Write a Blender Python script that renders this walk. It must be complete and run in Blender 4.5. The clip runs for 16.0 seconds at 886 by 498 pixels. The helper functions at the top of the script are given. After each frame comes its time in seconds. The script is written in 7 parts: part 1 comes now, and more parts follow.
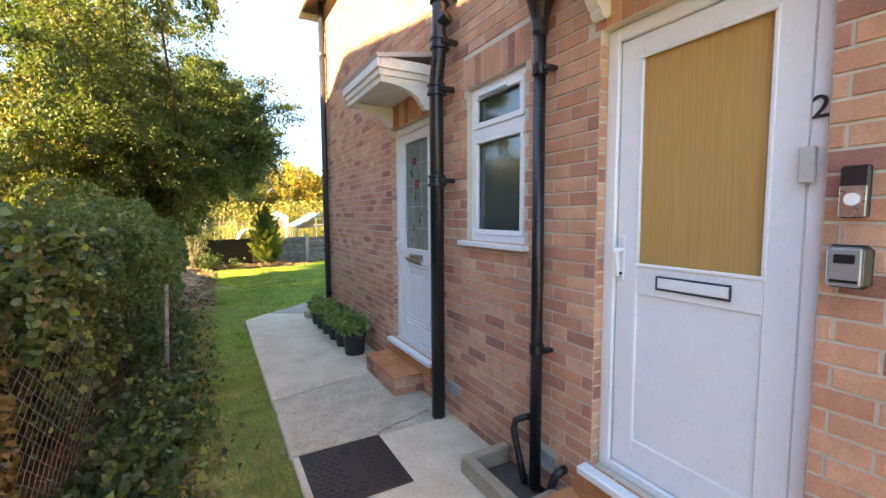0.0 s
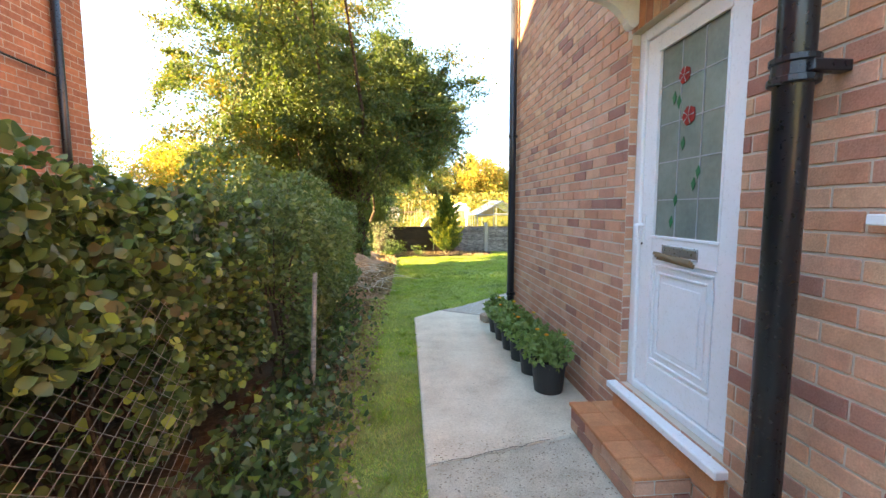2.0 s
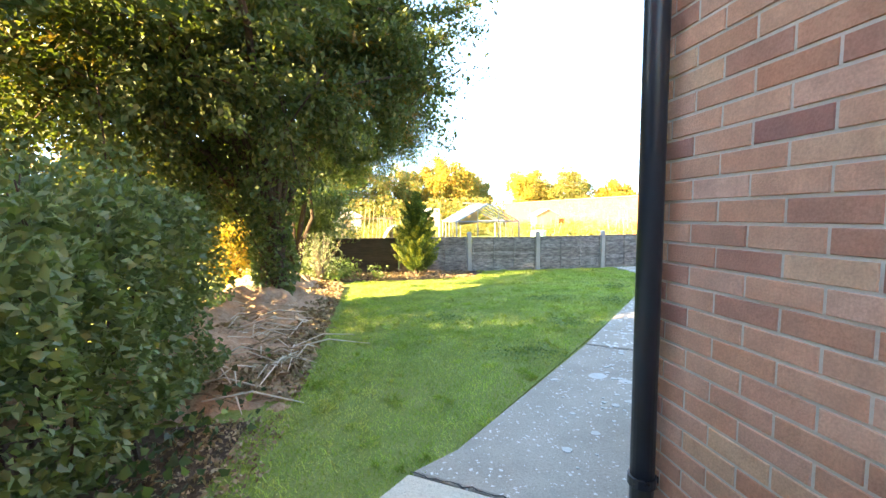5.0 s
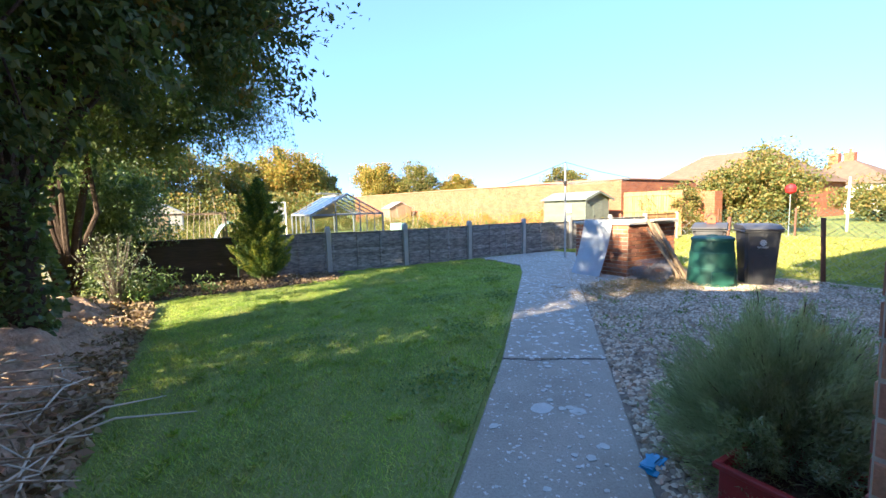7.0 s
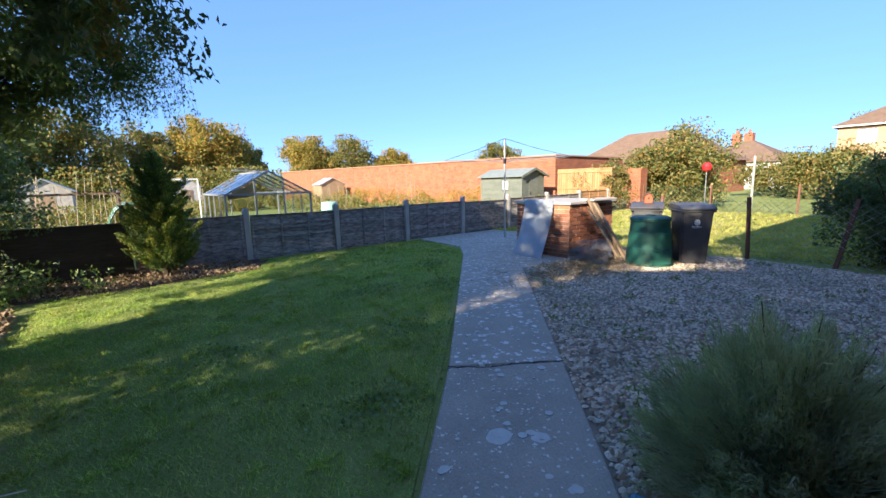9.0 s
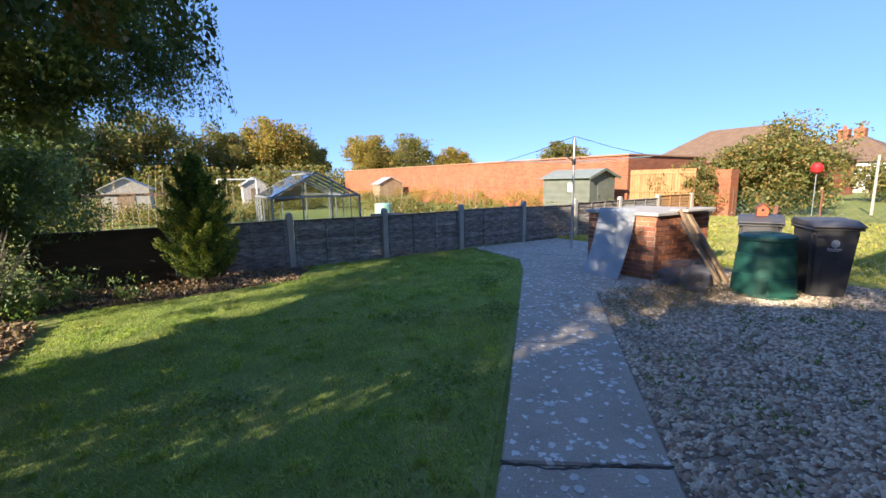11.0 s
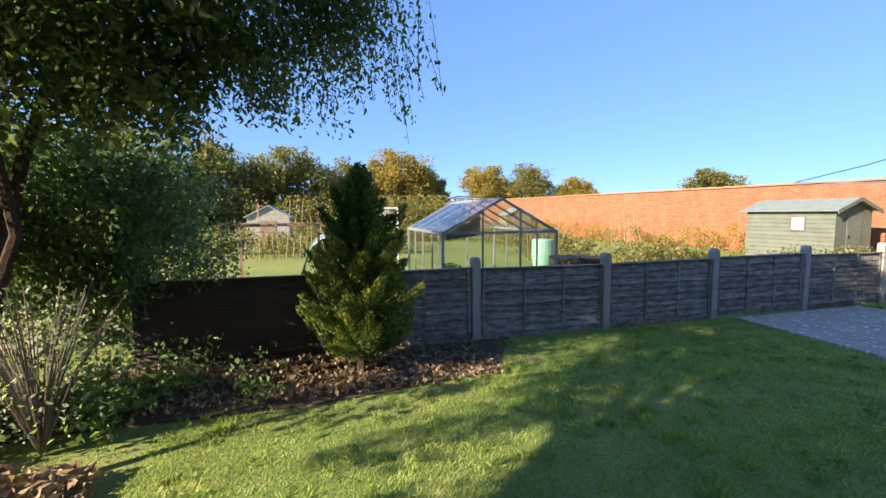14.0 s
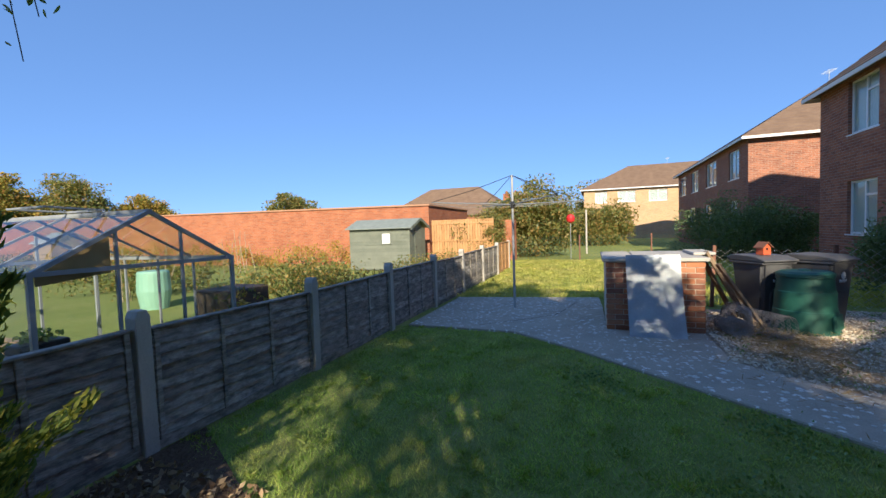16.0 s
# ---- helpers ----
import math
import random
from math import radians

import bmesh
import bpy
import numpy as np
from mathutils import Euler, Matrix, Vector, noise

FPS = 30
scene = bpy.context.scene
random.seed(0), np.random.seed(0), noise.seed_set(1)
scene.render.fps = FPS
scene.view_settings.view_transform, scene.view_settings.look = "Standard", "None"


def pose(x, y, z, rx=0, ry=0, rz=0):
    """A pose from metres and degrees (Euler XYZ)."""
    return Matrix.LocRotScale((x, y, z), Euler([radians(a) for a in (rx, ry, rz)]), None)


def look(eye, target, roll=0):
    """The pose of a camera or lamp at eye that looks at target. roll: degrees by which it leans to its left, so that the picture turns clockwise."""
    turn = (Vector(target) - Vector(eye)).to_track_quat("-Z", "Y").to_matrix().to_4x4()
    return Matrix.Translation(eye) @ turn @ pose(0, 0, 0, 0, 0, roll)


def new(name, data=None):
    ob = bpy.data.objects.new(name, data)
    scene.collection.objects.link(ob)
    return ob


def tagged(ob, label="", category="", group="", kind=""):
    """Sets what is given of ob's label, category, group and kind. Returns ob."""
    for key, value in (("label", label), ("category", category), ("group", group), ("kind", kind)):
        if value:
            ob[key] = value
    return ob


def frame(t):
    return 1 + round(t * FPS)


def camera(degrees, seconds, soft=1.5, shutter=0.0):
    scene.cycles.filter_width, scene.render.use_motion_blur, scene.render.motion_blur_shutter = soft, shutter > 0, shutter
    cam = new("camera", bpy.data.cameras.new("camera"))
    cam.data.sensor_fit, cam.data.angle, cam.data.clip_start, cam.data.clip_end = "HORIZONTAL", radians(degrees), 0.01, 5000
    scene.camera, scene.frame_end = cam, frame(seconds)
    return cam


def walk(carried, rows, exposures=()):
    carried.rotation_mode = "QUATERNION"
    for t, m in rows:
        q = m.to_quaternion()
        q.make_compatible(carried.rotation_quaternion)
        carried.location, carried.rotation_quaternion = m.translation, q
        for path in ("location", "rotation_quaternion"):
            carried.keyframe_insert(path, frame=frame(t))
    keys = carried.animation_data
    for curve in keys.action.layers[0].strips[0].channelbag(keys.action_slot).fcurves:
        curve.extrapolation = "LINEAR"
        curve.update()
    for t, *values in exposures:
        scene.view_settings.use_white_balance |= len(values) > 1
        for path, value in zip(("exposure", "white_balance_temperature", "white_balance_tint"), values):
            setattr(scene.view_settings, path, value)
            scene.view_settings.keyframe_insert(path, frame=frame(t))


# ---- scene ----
cam = camera(93.4, 16.0)
METRES, EYE, TILT, LEAN, TURN = 13.8, 1.68, 0.0, 0.0, -28.9
ROWS = [
    (0.0, 0.0, 0.0, 0.0, -0.03, -4.62, 0.34),
    (0.5, -0.0081, 0.0159, -0.0036, 5.16, -4.99, 0.09),
    (1.0, -0.0193, 0.0411, -0.0078, 10.71, -5.17, -0.0),
    (1.5, -0.0271, 0.0727, -0.0117, 16.19, -5.4, 0.05),
    (2.0, -0.0378, 0.114, -0.0127, 23.96, -5.48, 0.1),
    (2.5, -0.0493, 0.1633, -0.009, 27.3, -5.53, 0.2),
    (3.0, -0.0644, 0.216, -0.0065, 29.24, -5.6, 0.09),
    (5.5, -0.1678, 0.3927, -0.0191, 15.77, -4.27, 0.51),
    (6.0, -0.1812, 0.4161, -0.0205, 11.31, -4.27, 0.77),
    (6.5, -0.19, 0.4351, -0.0207, 4.0, -4.51, 1.17),
    (7.0, -0.1955, 0.4513, -0.0216, -1.1, -5.59, 1.36),
    (7.5, -0.1978, 0.4636, -0.0209, -4.4, -7.64, 1.49),
    (8.0, -0.1997, 0.4754, -0.0196, -8.53, -8.83, 1.62),
    (10.5, -0.1791, 0.5385, -0.0107, -10.15, -9.21, 1.31),
    (11.0, -0.18, 0.5648, -0.0094, -1.76, -9.13, 0.97),
    (11.5, -0.1807, 0.5965, -0.0093, 3.89, -9.17, 0.87),
    (12.0, -0.1944, 0.6297, -0.0096, 12.47, -9.0, 0.28),
    (12.5, -0.22, 0.6651, -0.0067, 17.59, -7.0, 0.08),
    (13.0, -0.25, 0.7001, -0.0065, 17.96, -5.51, 0.03),
    (13.5, -0.2861, 0.7329, -0.0088, 16.96, -5.12, -0.01),
    (14.0, -0.3178, 0.7638, -0.0084, 12.67, -4.77, 0.24),
    (14.5, -0.3406, 0.7931, -0.0055, 4.14, -3.17, 0.66),
    (15.0, -0.36, 0.8186, -0.0068, -11.02, -2.23, 1.16),
    (15.5, -0.3753, 0.845, -0.0093, -26.73, -2.49, 1.62),
    (16.0, -0.3922, 0.8722, -0.0106, -41.09, -2.77, 1.86),
]
walk(cam, [(t, pose(0, 0, EYE, TILT, LEAN, TURN) @ pose(METRES * x, METRES * y, METRES * z, 90 + pitch, roll, yaw)) for t, x, y, z, yaw, pitch, roll in ROWS],
     exposures=[(0.0, 3.58, 7950, 7), (1.0, 3.73, 7950, 7), (2.0, 4.03, 8150, 7), (3.2, 4.13, 8050, 7), (5.3, 4.18, 7400, 8), (6.0, 3.83, 6700, 9), (7.0, 2.64, 5500, 11), (8.0, 2.1, 5200, 13), (10.5, 1.67, 5300, 16), (13.5, 1.77, 5500, 14), (16.0, 1.2, 5350, 10)])

# ---- light ----
SUN_DIR = Vector((2.0, 0.67, -1.0)).normalized()
world = bpy.data.worlds.new("sky")
scene.world = world
world.use_nodes = True
wn = world.node_tree
sky = wn.nodes.new("ShaderNodeTexSky")
sky.sky_type, sky.sun_disc = "NISHITA", False
sky.sun_elevation = math.asin(-SUN_DIR.z)
sky.sun_rotation = math.atan2(-SUN_DIR.x, -SUN_DIR.y)
sky.air_density, sky.dust_density, sky.ozone_density = 0.7, 0.0, 5.0
wn.nodes["Background"].inputs[1].default_value = 0.15
soft_sky, rich = wn.nodes.new("ShaderNodeGamma"), wn.nodes.new("ShaderNodeMix")
soft_sky.inputs["Gamma"].default_value = 0.45
rich.data_type, rich.blend_type = "RGBA", "MULTIPLY"
rich.inputs[0].default_value, rich.inputs[7].default_value = 1.0, (0.68, 0.83, 1.06, 1)
wn.links.new(sky.outputs[0], soft_sky.inputs[0])
wn.links.new(soft_sky.outputs[0], rich.inputs[6])
wn.links.new(rich.outputs[2], wn.nodes["Background"].inputs[0])
sun = new("sun", bpy.data.lights.new("sun", "SUN"))
sun.data.energy, sun.data.angle, sun.data.color = 4.2, radians(0.55), (1.0, 0.78, 0.48)
sun.matrix_world = look((-40, -10, 18), Vector((-40, -10, 18)) + SUN_DIR)

# ---- building helpers ----
RNG = np.random.default_rng(7)


def thing(name, label="", category="", loc=(0, 0, 0), rz=0.0, group="", kind=""):
    """An empty that carries the parts of one thing."""
    ob = new(name)
    ob.empty_display_size = 0.1
    ob.matrix_world = pose(*loc, 0, 0, rz)
    return tagged(ob, label, category, group, kind)


def mesh_of(name, bm, mats):
    me = bpy.data.meshes.new(name)
    bm.normal_update()
    bm.to_mesh(me)
    bm.free()
    for m in mats if isinstance(mats, (list, tuple)) else [mats]:
        me.materials.append(m)
    return me


def part(name, bm, material, parent=None, label="", smooth=False):
    ob = new(name, mesh_of(name, bm, material) if isinstance(bm, bmesh.types.BMesh) else bm)
    if smooth:
        ob.data.polygons.foreach_set("use_smooth", [True] * len(ob.data.polygons))
    if parent:
        ob.parent = parent
    if label:
        ob["label"] = label
    return ob


def solid(name, bm, material, label, category, kind="", group="", smooth=False):
    return tagged(part(name, bm, material, None, "", smooth), label, category, group, kind)


def B():
    return bmesh.new()


def box(bm, x0, x1, y0, y1, z0, z1, bevel=0.0, m=None, mi=0):
    vs = [bm.verts.new((x, y, z)) for z in (z0, z1) for y in (y0, y1) for x in (x0, x1)]
    fs = [bm.faces.new([vs[i] for i in q]) for q in ((0, 2, 3, 1), (4, 5, 7, 6), (0, 1, 5, 4), (2, 6, 7, 3), (0, 4, 6, 2), (1, 3, 7, 5))]
    for f in fs:
        f.material_index = mi
    if bevel > 0:
        es = list({e for f in fs for e in f.edges})
        r = bmesh.ops.bevel(bm, geom=es, offset=bevel, segments=1, affect="EDGES")
        vs = list({v for f in r["faces"] for v in f.verts} | {v for v in vs if v.is_valid})
    if m is not None:
        bmesh.ops.transform(bm, matrix=m, verts=[v for v in vs if v.is_valid])
    return bm


def rod(bm, p0, p1, r0, r1=None, seg=10, cap=True):
    r1 = r0 if r1 is None else r1
    p0, p1 = Vector(p0), Vector(p1)
    d = (p1 - p0).normalized()
    a = d.orthogonal().normalized()
    b = d.cross(a)
    rings = []
    for p, r in ((p0, r0), (p1, r1)):
        rings.append([bm.verts.new(p + (a * math.cos(2 * math.pi * i / seg) + b * math.sin(2 * math.pi * i / seg)) * r) for i in range(seg)])
    for i in range(seg):
        bm.faces.new((rings[0][i], rings[0][(i + 1) % seg], rings[1][(i + 1) % seg], rings[1][i]))
    if cap:
        bm.faces.new(rings[0][::-1])
        bm.faces.new(rings[1])
    return bm


def tube(bm, pts, r, seg=8):
    """A bent tube of one skin; r is a number or one for each point."""
    pts = [Vector(p) for p in pts]
    rs = r if isinstance(r, (list, tuple)) else [r] * len(pts)
    last, a = None, None
    for i, p in enumerate(pts):
        d = (pts[min(i + 1, len(pts) - 1)] - pts[max(i - 1, 0)]).normalized()
        a = d.orthogonal().normalized() if a is None else (a - d * a.dot(d)).normalized()
        b = d.cross(a)
        ring = [bm.verts.new(p + (a * math.cos(2 * math.pi * k / seg) + b * math.sin(2 * math.pi * k / seg)) * rs[i]) for k in range(seg)]
        if last:
            for k in range(seg):
                bm.faces.new((last[k], last[(k + 1) % seg], ring[(k + 1) % seg], ring[k]))
        else:
            bm.faces.new(ring[::-1])
        last = ring
    bm.faces.new(last)
    return bm


def lathe(bm, prof, seg=28, c=(0, 0, 0)):
    """Spin a profile of (radius, height) round z."""
    rings = []
    for r, z in prof:
        rings.append([bm.verts.new((c[0] + r * math.cos(2 * math.pi * k / seg), c[1] + r * math.sin(2 * math.pi * k / seg), c[2] + z)) for k in range(seg)])
    for a, b in zip(rings, rings[1:]):
        for k in range(seg):
            bm.faces.new((a[k], a[(k + 1) % seg], b[(k + 1) % seg], b[k]))
    bm.faces.new(rings[0][::-1])
    bm.faces.new(rings[-1])
    return bm


def prism(bm, pts, axis, a0, a1):
    """Extrude a polygon of 2D points along an axis."""
    def at(p, v):
        return {"x": (v, p[0], p[1]), "y": (p[0], v, p[1]), "z": (p[0], p[1], v)}[axis]
    r0 = [bm.verts.new(at(p, a0)) for p in pts]
    r1 = [bm.verts.new(at(p, a1)) for p in pts]
    n = len(pts)
    bm.faces.new(r0)
    bm.faces.new(r1[::-1])
    for i in range(n):
        bm.faces.new((r0[i], r1[i], r1[(i + 1) % n], r0[(i + 1) % n]))
    bmesh.ops.recalc_face_normals(bm, faces=bm.faces[:])
    return bm


def quick_mesh(name, verts, faces, mats, smooth=True):
    """A mesh from arrays: verts (N, 3), faces (M, k)."""
    verts, faces = np.asarray(verts, np.float32), np.asarray(faces, np.int32)
    me = bpy.data.meshes.new(name)
    k = faces.shape[1]
    me.vertices.add(len(verts))
    me.vertices.foreach_set("co", verts.ravel())
    me.loops.add(faces.size)
    me.loops.foreach_set("vertex_index", faces.ravel())
    me.polygons.add(len(faces))
    me.polygons.foreach_set("loop_start", np.arange(len(faces), dtype=np.int32) * k)
    me.polygons.foreach_set("loop_total", np.full(len(faces), k, np.int32))
    me.update(calc_edges=True)
    me.polygons.foreach_set("use_smooth", [smooth] * len(faces))
    for m in mats if isinstance(mats, (list, tuple)) else [mats]:
        me.materials.append(m)
    return me


def unit(v):
    return v / np.maximum(np.linalg.norm(v, axis=1, keepdims=True), 1e-9)


def leaves(name, pos, size, mat, aspect=0.5, out=None, droop=0.0, fold=0.18, broad=False, lie=0.0):
    """Many small folded leaves in one mesh. out: the way each leaf leans to."""
    n = len(pos)
    d = RNG.normal(size=(n, 3)) * 0.8
    if out is not None:
        d = d + out
    d[:, 2] -= droop
    d = unit(d)
    s = unit(np.cross(d, RNG.normal(size=(n, 3)) + (0, 0, lie)))
    u = np.cross(s, d)
    ln = (size * RNG.uniform(0.6, 1.35, n))[:, None]
    base, tip = pos - d * ln * 0.5, pos + d * ln * 0.5
    if broad:
        side = ((-0.28, 0.40), (0.0, 0.5), (0.25, 0.34)) if broad == "oval" else ((-0.25, 0.58), (0.02, 0.34), (0.16, 0.30))
        v = [base]
        for f, wd in side:
            v.append(pos + d * ln * f - s * ln * aspect * wd + u * ln * fold * wd)
        v.append(tip - u * ln * fold * 0.4)
        for f, wd in side[::-1]:
            v.append(pos + d * ln * f + s * ln * aspect * wd + u * ln * fold * wd)
        v = np.stack(v, 1).reshape(-1, 3)
        i = np.arange(n)[:, None] * 8
        quads = np.concatenate([np.concatenate([i + a for a in q], 1) for q in ((0, 1, 2, 6), (0, 6, 7, 7), (2, 3, 4, 4), (2, 4, 5, 6))])
        tri = quads[quads[:, 2] == quads[:, 3]][:, :3]
        sq = quads[quads[:, 2] != quads[:, 3]]
        tri = np.concatenate([tri, sq[:, [0, 1, 2]], sq[:, [0, 2, 3]]])
        return quick_mesh(name, v, tri, mat)
    l = pos - d * ln * 0.08 + s * ln * aspect * 0.5 + u * ln * fold
    r = pos - d * ln * 0.08 - s * ln * aspect * 0.5 + u * ln * fold
    v = np.stack([base, r, tip, l], 1).reshape(-1, 3)
    i = np.arange(n)[:, None] * 4
    return quick_mesh(name, v, np.concatenate([i, i + 1, i + 2, i + 3], 1), mat)


def blob(n, centre, radii, shell=0.55):
    """Points in an ellipsoid, most of them near its skin, with a lumpy outline."""
    d = unit(RNG.normal(size=(n, 3)))
    r = 1 - (1 - shell) * RNG.random(n) ** 1.6
    p = d * r[:, None]
    lump = np.array([noise.noise(Vector(q) * 2.3 + Vector(centre)) for q in d])
    return np.asarray(centre) + p * (1 + 0.28 * lump)[:, None] * np.asarray(radii), d


# ---- materials ----
def material(name):
    m = bpy.data.materials.new(name)
    m.use_nodes = True
    t = m.node_tree
    return m, t, t.nodes["Principled BSDF"]


def node(t, kind, **kw):
    n = t.nodes.new(kind)
    for k, v in kw.items():
        n.inputs[k.replace("_", " ")].default_value = v
    return n


def world_pos(t):
    return t.nodes.new("ShaderNodeNewGeometry").outputs["Position"]


def ramp(t, fac, stops):
    r = t.nodes.new("ShaderNodeValToRGB")
    e = r.color_ramp.elements
    while len(e) < len(stops):
        e.new(0.5)
    for el, (p, c) in zip(e, stops):
        el.position, el.color = p, (*c, 1) if len(c) == 3 else c
    t.links.new(fac, r.inputs[0])
    return r.outputs[0]


def mix(t, fac, a, b, how="MIX"):
    m = t.nodes.new("ShaderNodeMix")
    m.data_type, m.blend_type = "RGBA", how
    for i, v in ((0, fac), (6, a), (7, b)):
        if isinstance(v, bpy.types.NodeSocket):
            t.links.new(v, m.inputs[i])
        else:
            m.inputs[i].default_value = v if i == 0 else (*v, 1) if len(v) == 3 else v
    return m.outputs[2]


def noise_tex(t, vec, scale, detail=4.0, rough=0.55):
    n = node(t, "ShaderNodeTexNoise", Scale=scale, Detail=detail, Roughness=rough)
    t.links.new(vec, n.inputs["Vector"])
    return n.outputs["Fac"]


def bump(t, bsdf, height, strength=0.3, dist=0.01):
    b = node(t, "ShaderNodeBump", Strength=strength, Distance=dist)
    t.links.new(height, b.inputs["Height"])
    t.links.new(b.outputs[0], bsdf.inputs["Normal"])


def plain(name, col, rough=0.5, metal=0.0, var=0.12, scale=6.0, grain=60.0, bumps=0.1, spec=0.5, dirt=None):
    """Paint, plastic, metal: two scales of slight variation."""
    m, t, p = material(name)
    v = world_pos(t)
    big, fine = noise_tex(t, v, scale), noise_tex(t, v, grain, 3)
    lo = [c * (1 - var) for c in col]
    hi = [min(1, c * (1 + var)) for c in col]
    c = mix(t, 0.35, ramp(t, big, [(0.3, lo), (0.7, hi)]), ramp(t, fine, [(0.3, lo), (0.7, hi)]))
    if dirt:
        c = mix(t, ramp(t, noise_tex(t, v, scale * 2.7, 6, 0.7), [(0.52, (0, 0, 0)), (0.75, (0.8, 0.8, 0.8))]), c, dirt)
    t.links.new(c, p.inputs["Base Color"])
    t.links.new(ramp(t, fine, [(0.2, (rough * 0.8,) * 3), (0.8, (min(1, rough * 1.2),) * 3)]), p.inputs["Roughness"])
    p.inputs["Metallic"].default_value = metal
    p.inputs["Specular IOR Level"].default_value = spec
    if bumps:
        bump(t, p, fine, bumps, 0.004)
    return m


def rnd(t, source):
    if source == "object":
        return t.nodes.new("ShaderNodeObjectInfo").outputs["Random"]
    return t.nodes.new("ShaderNodeNewGeometry").outputs["Random Per Island"]


def brick_mat(name, source, tones):
    m, t, p = material(name)
    v, r = world_pos(t), rnd(t, source)
    k = len(tones)
    base = ramp(t, r, [((i + 0.5) / k, c) for i, c in enumerate(tones)])
    n1, n2 = noise_tex(t, v, 9, 5, 0.65), noise_tex(t, v, 140, 3)
    c = mix(t, 0.55, base, ramp(t, n1, [(0.3, (0.66, 0.64, 0.63)), (0.7, (1.25, 1.23, 1.2))]), "MULTIPLY")
    c = mix(t, 0.4, c, ramp(t, n2, [(0.3, (0.6, 0.58, 0.56)), (0.65, (1.1, 1.1, 1.1))]), "MULTIPLY")
    t.links.new(c, p.inputs["Base Color"])
    p.inputs["Roughness"].default_value = 0.9
    p.inputs["Specular IOR Level"].default_value = 0.25
    bump(t, p, n2, 0.35, 0.006)
    return m


def brick_far_mat(name, c1, c2, mortar, dark=0.5):
    """Brickwork for walls that stay far off: courses of 75 mm by the wall's own length and height."""
    m, t, p = material(name)
    v = world_pos(t)
    sep = t.nodes.new("ShaderNodeSeparateXYZ")
    t.links.new(v, sep.inputs[0])
    add = t.nodes.new("ShaderNodeMath")
    t.links.new(sep.outputs[0], add.inputs[0])
    t.links.new(sep.outputs[1], add.inputs[1])
    com = t.nodes.new("ShaderNodeCombineXYZ")
    t.links.new(add.outputs[0], com.inputs[0])
    t.links.new(sep.outputs[2], com.inputs[1])
    br = t.nodes.new("ShaderNodeTexBrick")
    t.links.new(com.outputs[0], br.inputs["Vector"])
    for k, val in (("Scale", 1.0), ("Mortar Size", 0.006), ("Brick Width", 0.225), ("Row Height", 0.075), ("Bias", -0.1)):
        br.inputs[k].default_value = val
    for k, col in (("Color1", c1), ("Color2", c2), ("Mortar", mortar)):
        br.inputs[k].default_value = (*col, 1)
    n1 = noise_tex(t, v, 1.3, 5, 0.65)
    c = mix(t, dark, br.outputs["Color"], ramp(t, n1, [(0.3, (0.62, 0.6, 0.58)), (0.7, (1.2, 1.15, 1.1))]), "MULTIPLY")
    c = mix(t, 0.4, c, ramp(t, noise_tex(t, v, 22, 4), [(0.3, (0.6, 0.58, 0.56)), (0.7, (1.2, 1.2, 1.2))]), "MULTIPLY")
    t.links.new(c, p.inputs["Base Color"])
    p.inputs["Roughness"].default_value = 0.92
    p.inputs["Specular IOR Level"].default_value = 0.2
    bump(t, p, br.outputs["Fac"], 0.3, 0.006)
    return m


def leaf_mat(name, tones, trans=0.35, rough=0.45):
    m, t, p = material(name)
    r = rnd(t, "island")
    base = ramp(t, r, [(i / (len(tones) - 1), c) for i, c in enumerate(tones)])
    c = mix(t, 0.6, base, ramp(t, noise_tex(t, world_pos(t), 1.6, 3), [(0.3, (0.6, 0.65, 0.6)), (0.7, (1.25, 1.2, 1.1))]), "MULTIPLY")
    t.links.new(c, p.inputs["Base Color"])
    p.inputs["Roughness"].default_value = rough
    p.inputs["Specular IOR Level"].default_value = 0.35
    tr = t.nodes.new("ShaderNodeBsdfTranslucent")
    t.links.new(mix(t, 1.0, c, (1.5, 1.6, 0.6), "MULTIPLY"), tr.inputs[0])
    ms = t.nodes.new("ShaderNodeMixShader")
    ms.inputs[0].default_value = trans
    t.links.new(p.outputs[0], ms.inputs[1])
    t.links.new(tr.outputs[0], ms.inputs[2])
    t.links.new(ms.outputs[0], t.nodes["Material Output"].inputs[0])
    return m


